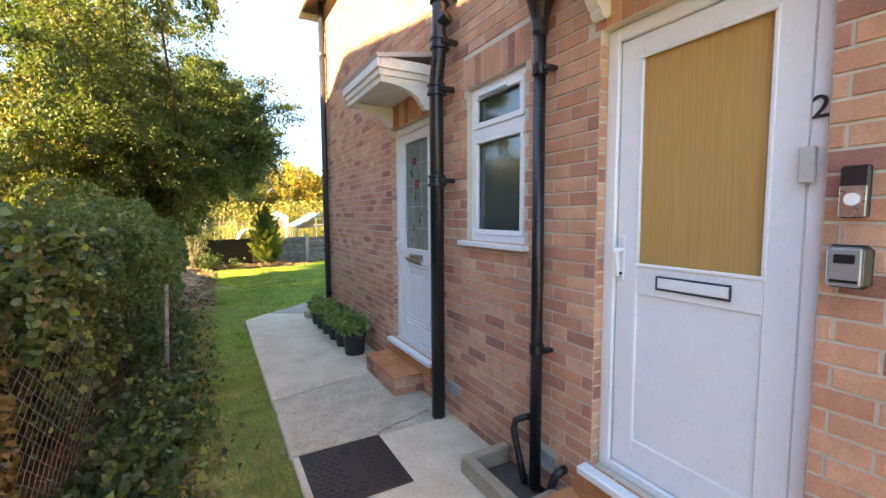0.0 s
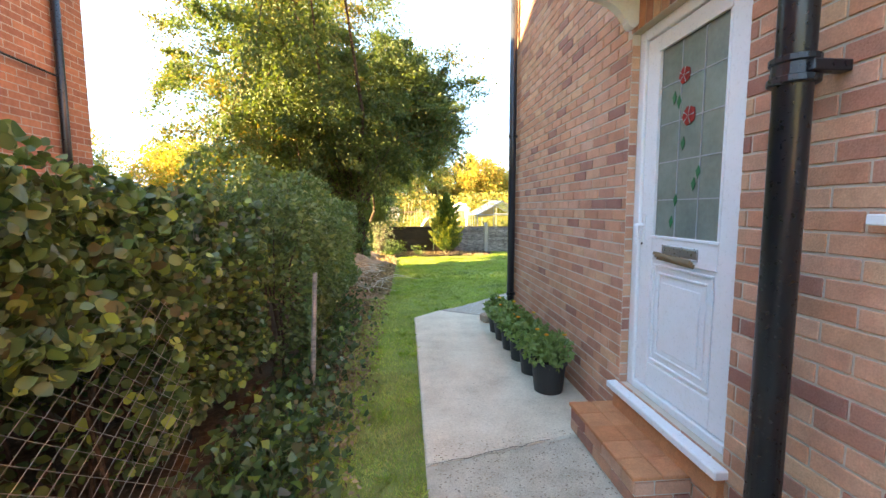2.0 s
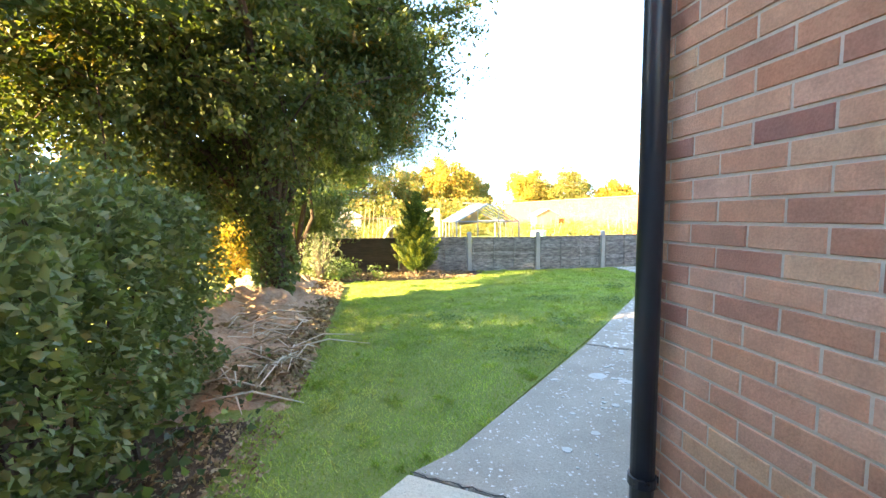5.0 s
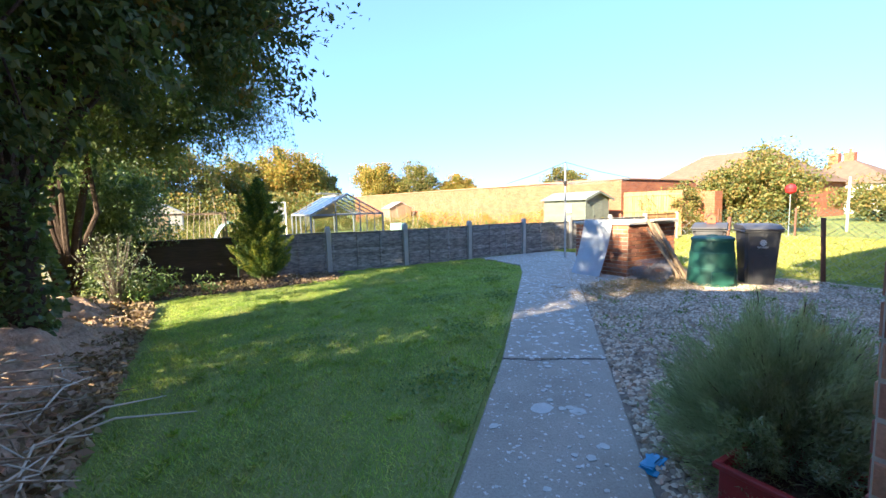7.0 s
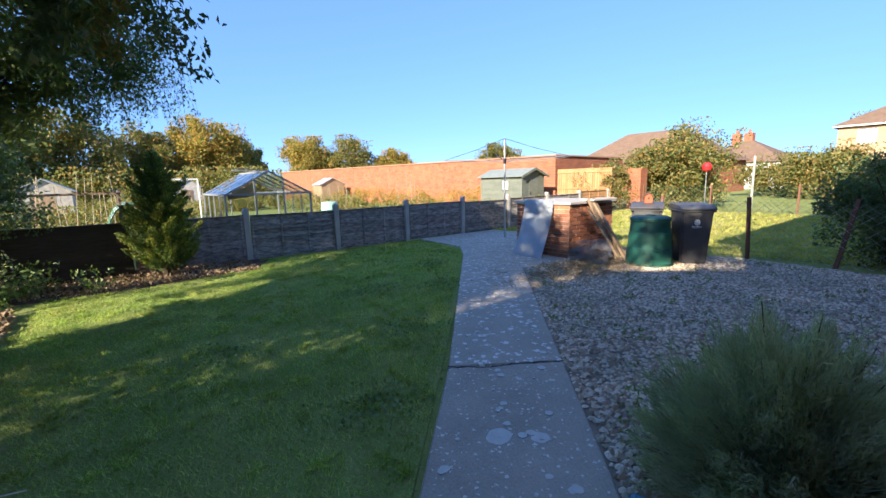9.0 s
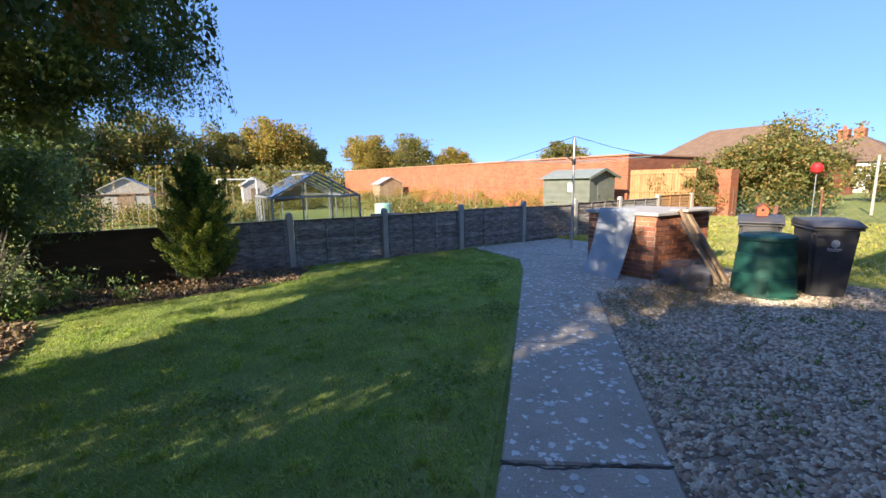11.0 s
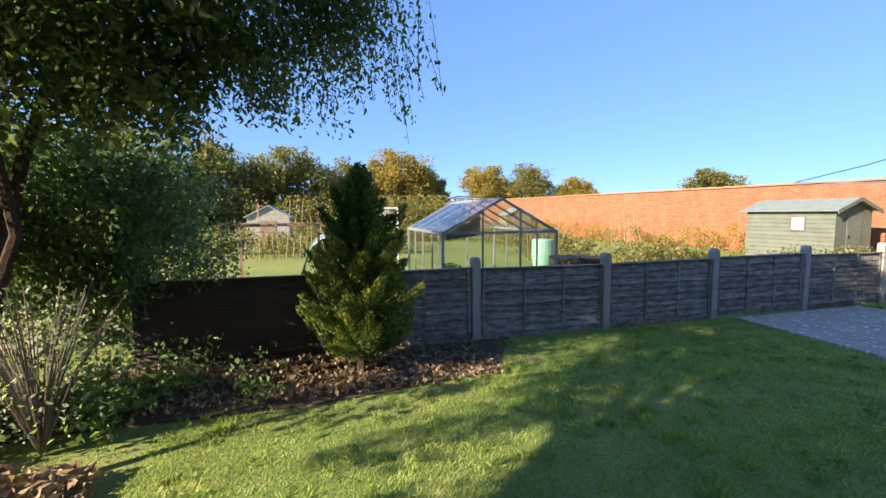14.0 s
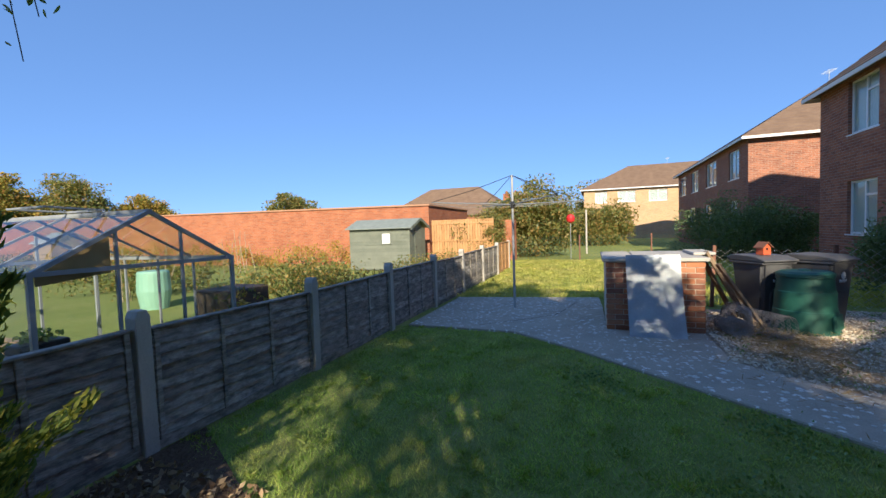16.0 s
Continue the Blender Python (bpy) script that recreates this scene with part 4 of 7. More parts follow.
# gully with two waste pipes
gl = thing("gully_surround", "rough concrete gully surround with black waste pipes", "gully", (0, -0.07, 0))
GRITTY = ground_mat("gritty_concrete", [(0.3, (0.27, 0.22, 0.16)), (0.7, (0.48, 0.40, 0.30))], 6, 120, 0.95, 0.8, 0.01)
b = B()
box(b, 1.34, 1.41, 1.68, 2.28, 0.02, 0.14, 0.012)
box(b, 1.41, 1.695, 1.68, 1.75, 0.02, 0.138, 0.012)
box(b, 1.41, 1.695, 2.21, 2.28, 0.02, 0.138, 0.012)
part("kerb", b, GRITTY, gl)
b = B()
box(b, 1.411, 1.695, 1.751, 2.209, 0.021, 0.028)
part("sump", b, plain("sump_dark", (0.06, 0.055, 0.05), 0.5), gl)
b = B()
tube(b, [(1.70, 2.02, 0.42), (1.66, 2.03, 0.42), (1.61, 2.06, 0.40), (1.60, 2.065, 0.34), (1.60, 2.0, 0.16), (1.61, 1.97, 0.04)], 0.022, 10)
part("bent_pipe", b, DARK, gl, smooth=True)
b = B()
tube(b, [(1.70, 1.72, 0.24), (1.655, 1.72, 0.235), (1.63, 1.735, 0.20), (1.62, 1.77, 0.08)], 0.024, 10)
part("bent_pipe", b, DARK, gl, smooth=True)


def air_brick(y, z):
    a = thing("air_brick", "grey louvred air brick set in the wall", "vent", (WX - 0.014, y, z), -90)
    b = B()
    frame_rect(b, 0.215, 0.075, 0.008, 0.012, -0.107, 0)
    for k in range(14):
        x = -0.1 + 0.0153 * k
        box(b, x, x + 0.006, 0.001, 0.011, 0.008, 0.067)
    for k in range(1, 5):
        box(b, -0.099, 0.099, 0.002, 0.010, 0.067 * k / 5 + 0.004, 0.067 * k / 5 + 0.009)
    part("grille", b, plain("vent_grey", (0.35, 0.35, 0.34), 0.6), a)
    # black sheet behind the slots stands for the shade in the hollow
    b = B()
    box(b, -0.099, 0.099, 0.0112, 0.0125, 0.008, 0.067)
    part("backing", b, DARK, a)


air_brick(2.905, 0.205)
air_brick(1.83, 0.19)

# steps
st = thing("door_step", "brick door step with orange quarry tiles", "step", (0, 0, 0))
b = B()
box(b, 1.405, 1.695, 3.47, 4.25, 0.02, 0.178)
part("core", b, MORTAR, st)
for k in range(2):
    zc = 0.028 + 0.075 * k
    y = 3.475 - (0.11 if k else 0)
    while y < 4.24:
        a, e = max(y, 3.475), min(y + 0.215, 4.245)
        if e - a > 0.04:
            b = B()
            box(b, 1.395, 1.42, a, e, zc, zc + 0.065, 0.003)
            part("brick", b, BRICK_P, st)
        y += 0.225
    for a, e in (((1.40, 1.50), (1.51, 1.69)) if k else ((1.40, 1.60), (1.61, 1.69))):
        for ya, yb in ((3.46, 3.48), (4.24, 4.26)):
            b = B()
            box(b, a, e, ya, yb, zc + 0.0005, zc + 0.0645, 0.003)
            part("brick", b, BRICK_P, st)
for i in range(5):
    for j in range(2):
        b = B()
        box(b, 1.385 + 0.156 * j, 1.385 + 0.156 * j + 0.152, 3.455 + 0.162 * i, 3.455 + 0.162 * i + 0.158, 0.18, 0.203, 0.004)
        part("tile", b, BRICK_PAVER, st)
b = B()
box(b, 1.66, 1.699, 3.26, 4.2, 0.205, 0.31)
part("riser", b, BRICK_PAVER, st)
st = thing("door_step", "low door step with orange quarry tiles", "step", (0, 0, 0))
b = B()
box(b, 1.36, 1.695, 0.42, 1.60, 0.02, 0.148)
part("core", b, MORTAR, st)
for i in range(7):
    for j in range(2):
        b = B()
        box(b, 1.35 + 0.172 * j, 1.35 + 0.172 * j + 0.168, 0.42 + 0.17 * i, 0.42 + 0.17 * i + 0.166, 0.15, 0.172, 0.004)
        part("tile", b, BRICK_PAVER, st)
b = B()
box(b, 1.66, 1.699, 0.5, 1.55, 0.174, 0.31)
part("riser", b, BRICK_PAVER, st)

# bell and key safe
bell = thing("doorbell", "silver and black video doorbell on the brick wall", "doorbell", (WX - 0.013, 0.50, 1.665), -90)
b = B()
box(b, -0.033, 0.033, -0.028, 0, 0, 0.155, 0.006)
part("body", b, DARK, bell)
b = B()
box(b, -0.031, 0.031, -0.032, -0.0285, 0.003, 0.095, 0.003)
part("face", b, CHROME, bell)
b = B()
rod(b, (0, -0.038, 0.055), (0, -0.0325, 0.055), 0.019, 0.017, 20)
part("button", b, UPVC, bell)
safe = thing("key_safe", "black and grey wall key safe", "key safe", (WX - 0.013, 0.50, 1.455), -90)
b = B()
box(b, -0.052, 0.052, -0.042, 0, 0, 0.13, 0.014)
part("body", b, DARK, safe)
b = B()
box(b, -0.044, 0.040, -0.052, -0.0425, 0.006, 0.124, 0.008)
part("cover", b, plain("safe_grey", (0.42, 0.43, 0.44), 0.4, 0.5), safe)
b = B()
box(b, -0.026, 0.022, -0.055, -0.0525, 0.075, 0.102, 0.003)
part("dial_window", b, DARK, safe)
b = B()
box(b, -0.034, 0.030, -0.054, -0.0525, 0.018, 0.026)
part("brand_bar", b, DARK, safe)

# manhole cover
mh = thing("manhole_cover", "dark cast iron inspection cover with raised diamond pattern", "manhole cover", (0.745, 2.585, 0.021))
IRON = plain("cast_iron", (0.045, 0.036, 0.032), 0.6, 0.3, 0.3, 9, 90, 0.3)
b = B()
box(b, -0.29, 0.29, -0.315, 0.315, 0, 0.010, 0.003)
part("plate", b, IRON, mh)
b = B()
for i in range(11):
    for j in range(15):
        x, y = -0.255 + 0.051 * i + (0.0255 if j % 2 else 0), -0.285 + 0.041 * j
        if abs(x) > 0.262 or (abs(x) < 0.055):
            continue
        prism(b, [(x - 0.019, y), (x, y - 0.012), (x + 0.019, y), (x, y + 0.012)], "z", 0.0103, 0.0145)
part("tread", b, IRON, mh)["kind"] = "stuff"
for yy in (-0.22, 0.22):
    b = B()
    lathe(b, [(0.042, 0.0103), (0.042, 0.017), (0.034, 0.017), (0.032, 0.0125)], 20, (0, yy, 0))
    box(b, -0.028, 0.028, yy - 0.006, yy + 0.006, 0.0127, 0.017)
    part("lifting_eye", b, IRON, mh)

# flower pots along the wall
POT = plain("black_pot", (0.018, 0.019, 0.02), 0.5, var=0.3)
SOIL2 = ground_mat("potting_soil", [(0.3, (0.03, 0.02, 0.015)), (0.7, (0.08, 0.06, 0.04))], 30, 90, 1, 0.9, 0.02)
MARIGOLD = plain("marigold", (0.65, 0.30, 0.01), 0.6)
for k, (y, r, hh) in enumerate(((4.86, 0.142, 0.26), (5.24, 0.13, 0.24), (5.58, 0.125, 0.23), (5.90, 0.125, 0.22), (6.22, 0.12, 0.22), (6.53, 0.11, 0.2))):
    p = thing("flower_pot", "round black plastic pot of leafy green bedding plants", "flower pot", (1.45 - 0.012 * k, y, 0.021), group="pots along the wall")
    b = B()
    lathe(b, [(r * 0.8, 0), (r * 0.97, hh - 0.03), (r * 1.06, hh - 0.03), (r * 1.06, hh), (r * 0.98, hh), (r * 0.95, hh - 0.025), (0.01, hh - 0.022)], 28)
    part("pot", b, POT, p, smooth=False)
    b = B()
    lathe(b, [(r * 0.93, hh - 0.02), (0.01, hh - 0.012)], 20)
    part("compost", b, SOIL2, p)
    pos, out = blob(620, (0, 0, hh + 0.09), (r * 1.4, r * 1.4, 0.15), 0.25)
    part("plant", leaves("plant", pos, 0.058, L_POT, 0.5, out * 0.8 + np.array((0, 0, 0.3)), 0, 0.2, "oval", 1.2), None, p)
    if k in (0, 2, 4):
        for a in range(3):
            an = 2.1 * a + k
            b = B()
            lathe(b, [(0.006, 0), (0.02, 0.006), (0.018, 0.014), (0.004, 0.018)], 9, (r * 0.9 * math.cos(an), r * 0.9 * math.sin(an), hh + 0.19 + 0.02 * a))
            part("flower", b, MARIGOLD, p)
b = B()
box(b, -0.11, 0.11, -0.08, 0.08, 0, 0.11, 0.02, pose(1.38, 6.98, 0.021, 0, 0, 20))
solid("loose_brick", b, GRITTY, "grey stone block lying by the corner pipe", "stone")

# brick facing of the west wall, laid brick by brick
holes = list(WEST_HOLES) + [(WN[0] - 0.05, WN[1] + 0.05, WN[3] - 0.005, WN[3] + 0.225), (D1[0] - 0.05, D1[1] + 0.05, D1[3] - 0.005, D1[3] + 0.225), (D2[0] - 0.05, D2[1] + 0.05, D2[3] - 0.005, D2[3] + 0.225),
                            (2.79, 3.02, 0.205, 0.282), (1.715, 1.945, 0.19, 0.267)]
laid = courses(FRONT + 0.003, REAR - 0.003, 0.0, EAVE - 0.17, holes)
near = [q for q in laid if q[1] < 2.4 and 1.4 < q[0] < 3.3]
near = near[:290]
near_set = set(near)
bricks_joined("brick_facing", [q for q in laid if q not in near_set], west, BRICK_J, west_wall)
shared = {}
for u, z, ln in near:
    key = round(ln, 3)
    if key not in shared:
        shared[key] = mesh_of("brick", brick_box(ln), BRICK_P)
    ob = part("brick", shared[key], None, west_wall)
    ob.location = (WX - 0.0055 + RNG.uniform(-0.001, 0.001), u, z)
for (y0, y1, z) in ((WN[0], WN[1], WN[3]), (D1[0], D1[1], D1[3]), (D2[0], D2[1], D2[3])):
    n = round((y1 - y0 + 0.08) / 0.075)
    me = None
    for k in range(n):
        if me is None:
            b = B()
            box(b, 0, 0.012, 0, 0.065, 0, 0.213, 0.0025)
            me = mesh_of("lintel_brick", b, BRICK_P)
        ob = part("lintel_brick", me, None, west_wall)
        ob.location = (WX - 0.0055, y0 - 0.04 + 0.075 * k, z + 0.004)
# brick returns inside the openings
for y0, y1, z0, z1 in (D1, D2):
    items = [(WX + 0.001, z0 - 0.02 + 0.075 * k, 0.05) for k in range(int((z1 - z0) / 0.075))]
    bricks_joined("reveal_bricks", items, lambda u, z, d, y1=y1: (u, y1 - d * 0.5, z), BRICK_J, west_wall)
    bricks_joined("reveal_bricks", items, lambda u, z, d, y0=y0: (u, y0 + d * 0.5, z), BRICK_J, west_wall)
rear_items = [q for q in courses(WX + 0.003, WX + 2.6, 0.0, EAVE - 0.17, (), 1)]
bricks_joined("brick_facing", rear_items, rear, BRICK_J, rear_wall)

# ---- fence ----


PITCH = 1.905
fence = thing("fence", "low lap-panel fence with concrete posts round the lawn", "fence", (0, 0, 0))


def fence_panel(m, w, h, mat, label="", slats=9, battens=4):
    """A lap panel in the fence: capped frame, wavy slats, battens; x from 0 to w, face towards -y."""
    b = B()
    box(b, 0.0, w, -0.045, 0.035, h - 0.02, h, 0.005)
    f = part("fence_panel", b, mat, fence, label)
    f.matrix_world = m
    b = B()
    box(b, 0.0, w, -0.02, 0.02, -0.04, 0.055, 0.004)
    part("gravel_board", b, mat, f)
    ph = RNG.uniform(0, 6)
    for k in range(slats):
        b = B()
        hs = (h - 0.09) / slats
        z0 = 0.06 + hs * k
        n = 7
        for i in range(n):
            xa, xb = 0.01 + (w - 0.02) * i / n, 0.01 + (w - 0.02) * (i + 1) / n
            wa, wb = (0.011 * math.sin(x * 4.1 + k * 1.7 + ph) + 0.006 * math.sin(x * 11 + k * 3 + ph) for x in (xa, xb))
            q = [b.verts.new(p) for p in ((xa, -0.030, z0 - 0.012 + wa), (xb, -0.030, z0 - 0.012 + wb), (xb, -0.002, z0 + hs + 0.012), (xa, -0.002, z0 + hs + 0.012), (xa, 0.002, z0 - 0.012 + wa), (xb, 0.002, z0 - 0.012 + wb))]
            b.faces.new(q[:4])
            b.faces.new((q[0], q[4], q[5], q[1]))
        bmesh.ops.remove_doubles(b, verts=b.verts[:], dist=1e-5)
        part("slat", b, mat, f)
    b = B()
    box(b, 0.01, w - 0.01, 0.003, 0.012, 0.03, h - 0.02)
    part("backing", b, mat, f)
    for k in range(battens):
        x = 0.02 + (w - 0.08) * k / 3
        b = B()
        box(b, x, x + 0.04, -0.036, -0.015, 0.03, h - 0.02, 0.004)
        part("batten", b, mat, f)
    return f


post_me = None
for k in range(8):
    if post_me is None:
        b, s_, h_ = B(), 0.055, 1.03
        prism(b, [(-s_, -0.1), (s_, -0.1), (s_, h_ - 0.05), (s_ * 0.55, h_), (-s_ * 0.55, h_), (-s_, h_ - 0.05)], "y", -s_, s_)
        bmesh.ops.bevel(b, geom=b.edges[:], offset=0.006, segments=1, affect="EDGES")
        post_me = mesh_of("fence_post", b, CONC_POST)
    part("fence_post", post_me, None, fence, "grey concrete post").matrix_world = pose(3.09 + PITCH * k, FY, 0, RNG.uniform(-0.8, 0.8), RNG.uniform(-1, 1), 0)
for k in range(-1, 6):
    fence_panel(pose(3.145 + PITCH * k, FY, 0.02 + (0, 0.0, -0.01, 0.015, -0.01, 0.02, 0.03)[k + 1], RNG.uniform(-1, 1), RNG.uniform(-0.6, 0.6), 0), PITCH - 0.11, 0.87, FENCE_W)
fence_panel(pose(3.145 + PITCH * 6, FY, 0.02), PITCH - 0.11, 0.98, FENCE_O, "new orange-brown panel")
fence_panel(pose(-0.60, FY - 0.02, 0.02), 1.82, 0.88, FENCE_D, "dark brown stained panel", 9, 0)
fence_panel(pose(1.22, FY - 0.055, 0.02), 0.75, 0.88, FENCE_D, "dark brown stained panel", 9, 0)
FENCE_P = wood_mat("fence_wood_pale", [(0.44, 0.36, 0.22), (0.52, 0.43, 0.27), (0.48, 0.38, 0.23)])
for x_ in (-5.62, -3.75):
    fence_panel(pose(x_, 17.2, 0.0), 1.8, 0.86, FENCE_P, "sunlit pale panel")
    part("fence_post", post_me, None, fence, "grey concrete post").matrix_world = pose(x_ + 1.835, 17.2, -0.1)

# ---- garage wall beyond the allotments ----
g = thing("garage_block", "long sunlit orange brick garage with flat coping", "building", (0, 0, 0))
bm = B()
vs = [bm.verts.new(p) for p in [(18.35, 20.1, -0.1), (16.55, 55.1, -0.1), (23.5, 55.4, -0.1), (25.3, 20.4, -0.1), (18.35, 20.1, 2.58), (16.55, 55.1, 2.9), (23.5, 55.4, 2.9), (25.3, 20.4, 2.58)]]
for q in ((0, 1, 5, 4), (1, 2, 6, 5), (2, 3, 7, 6), (3, 0, 4, 7), (4, 5, 6, 7)):
    bm.faces.new([vs[i] for i in q])
bmesh.ops.recalc_face_normals(bm, faces=bm.faces[:])
part("wall", bm, BRICK_FAR_O, g)
bm = B()
vs = [bm.verts.new(p) for z in (0, 0.07) for p in [(18.28, 20.03, 2.581 + z), (16.48, 55.17, 2.901 + z), (23.57, 55.47, 2.901 + z), (25.37, 20.33, 2.581 + z)]]
for q in ((0, 1, 2, 3), (4, 5, 6, 7), (0, 1, 5, 4), (1, 2, 6, 5), (2, 3, 7, 6), (3, 0, 4, 7)):
    bm.faces.new([vs[i] for i in q])
bmesh.ops.recalc_face_normals(bm, faces=bm.faces[:])
part("coping", bm, plain("coping_terracotta", (0.4, 0.22, 0.13), 0.9), g)

# ---- shed ----
shed = thing("garden_shed", "grey-green painted wooden garden shed with felt roof", "shed", (0, 0, 0))
for k in range(12):
    for x0, x1, y0, y1 in ((15.5, 15.515, 19.76, 22.39),):
        b = B()
        z = 0.05 + 0.132 * k
        prism(b, [(15.485, z), (15.52, z), (15.52, z + 0.14), (15.505, z + 0.14)], "y", y0, y1)
        part("board", b, SHED_P, shed)
bm = B()
prism(bm, [(15.521, 0), (17.05, 0), (17.05, 1.66), (16.28, 1.96), (15.521, 1.66)], "y", 19.77, 22.38)
part("body", bm, SHED_P, shed)
bm = B()
for sgn in (1, -1):
    prism(bm, [(16.28, 1.965), (16.28 - sgn * 0.95, 1.60), (16.28 - sgn * 0.95, 1.63), (16.28, 1.995)], "y", 19.63, 22.5)
part("roof", bm, plain("roof_felt", (0.22, 0.25, 0.23), 0.9, var=0.2), shed)
bm = B()
for sgn in (1, -1):
    prism(bm, [(16.28, 1.90), (16.28 - sgn * 0.95, 1.53), (16.28 - sgn * 0.95, 1.64), (16.28, 2.01)], "y", 19.60, 19.625)
part("barge_board", bm, SHED_P, shed)
bm = B()
box(bm, 15.98, 16.6, 19.755, 19.768, 0.06, 1.55)
part("shed_door", bm, SHED_P, shed)
bm = B()
box(bm, 16.05, 16.1, 19.745, 19.754, 0.8, 0.9)
part("door_handle", bm, DARK, shed)
bm = B()
frame_rect(bm, 0.42, 0.46, 0.04, 0.03, -0.21, 0)
w_ = part("shed_window", bm, SHED_P, shed)
w_.matrix_world = pose(15.465, 20.75, 1.0, 0, 0, -90)
# white curtain in the shed window
bm = B()
box(bm, -0.17, 0.17, 0.012, 0.016, 0.04, 0.42)
part("inner_sheet", bm, UPVC, w_)

# ---- greenhouse ----
gh = thing("greenhouse", "aluminium greenhouse with clear glass and open roof vent", "greenhouse", (3.87, 17.15, 0), 0)
GW, GE, GA, GD = 0.93, 1.285, 1.79, 2.45


def bar(name, p0, p1, t=0.018, mat=GH_ALU):
    b = B()
    rod(b, p0, p1, t, t, 4)
    return part(name, b, mat, gh)


for y in (0.0, GD):
    for p0, p1 in (((-GW, y, 0), (-GW, y, GE)), ((GW, y, 0), (GW, y, GE)), ((-GW, y, GE), (0, y, GA)), ((0, y, GA), (GW, y, GE)), ((-GW, y, 0.03), (GW, y, 0.03)), ((-GW, y, GE), (GW, y, GE)), ((-0.31, y, 0), (-0.31, y, GE + 0.35)), ((0.31, y, 0), (0.31, y, GE + 0.35))):
        bar("frame_bar", p0, p1, 0.026 if p1[2] == GA or p0[2] == GA or abs(p0[0]) == GW else 0.018)
bar("ridge", (0, -0.02, GA), (0, GD, GA), 0.032)
for s in (-1, 1):
    bar("eave_gutter", (s * GW, -0.02, GE), (s * GW, GD, GE), 0.03)
    bar("sill_bar", (s * GW, 0, 0.03), (s * GW, GD, 0.03), 0.02)
    for k in range(1, 4):
        y = GD * k / 4
        bar("glazing_bar", (s * GW, y, 0), (s * GW, y, GE), 0.016)
        bar("glazing_bar", (s * GW, y, GE), (0, y, GA), 0.016)
    bar("brace", (s * GW, 0.0, 0.7), (s * (GW - 0.35), 0.01, 0.1), 0.01)
for s in (-1, 1):
    for k in range(4):
        y0, y1 = GD * k / 4 + 0.01, GD * (k + 1) / 4 - 0.01
        b = B()
        vs = [b.verts.new(p) for p in ((s * GW, y0, 0.05), (s * GW, y1, 0.05), (s * GW, y1, GE), (s * GW, y0, GE))]
        b.faces.new(vs)
        part("pane", b, PANE, gh).visible_shadow = False
        b = B()
        vs = [b.verts.new(p) for p in ((s * GW, y0, GE + 0.01), (s * GW, y1, GE + 0.01), (0.0, y1, GA + 0.01), (0.0, y0, GA + 0.01))]
        b.faces.new(vs)
        part("roof_pane", b, PANE, gh).visible_shadow = False
for y in (0.004, GD - 0.004):
    for x0, x1 in ((-GW, -0.31), (-0.31, 0.31), (0.31, GW)):
        b = B()
        zs = [GE + (GA - GE) * (1 - abs(x) / GW) for x in (x0, x1)]
        pts = [(x0, y, 0.05), (x1, y, 0.05), (x1, y, zs[1])] + ([(0, y, GA)] if x0 < 0 < x1 else []) + [(x0, y, zs[0])]
        b.faces.new([b.verts.new(p) for p in pts])
        part("pane", b, PANE, gh).visible_shadow = False
# raised roof vent
b = B()
frame_rect(b, 0.58, 0.5, 0.025, 0.02, 0, 0)
v_ = part("roof_vent", b, GH_ALU, gh)
v_.matrix_local = pose(0, 0.62, GA + 0.03, 90 + 2, 0, 90) @ pose(0, 0, -0.50)
b = B()
prism(b, [(-GW + 0.06, GE - 0.02), (-0.33, GE + 0.30), (-0.33, GE - 0.04), (-GW + 0.06, GE - 0.10)], "y", 0.05, 0.06)
part("shade_sheet", b, plain("shade_cloth", (0.5, 0.34, 0.15), 0.9, var=0.15), gh, "tan shading sheet under the roof")
bench = thing("potting_bench", "slatted staging bench with seed trays inside the greenhouse", "bench", (3.45, 17.6, 0), 0)
for k in range(4):
    b = B()
    box(b, -0.45 + 0.13 * k, -0.45 + 0.13 * k + 0.1, -0.2, 1.2, 0.55, 0.575, 0.004)
    part("slat", b, LUMBER, bench)
for x, y in ((-0.44, -0.19), (0.01, -0.19), (-0.44, 1.16), (0.01, 1.16)):
    b = B()
    box(b, x, x + 0.035, y, y + 0.035, 0, 0.548)
    part("leg", b, LUMBER, bench)
tub = thing("seed_tray", "dark plastic seed tray of seedlings in the greenhouse", "tray", (3.25, 17.75, 0.576), 0)
b = B()
box(b, -0.18, 0.18, -0.12, 0.12, 0, 0.09, 0.01)
part("tray", b, DARK, tub)
part("seedlings", leaves("seedlings", blob(160, (0, 0, 0.13), (0.17, 0.12, 0.07), 0.2)[0], 0.05, L_POT), None, tub)

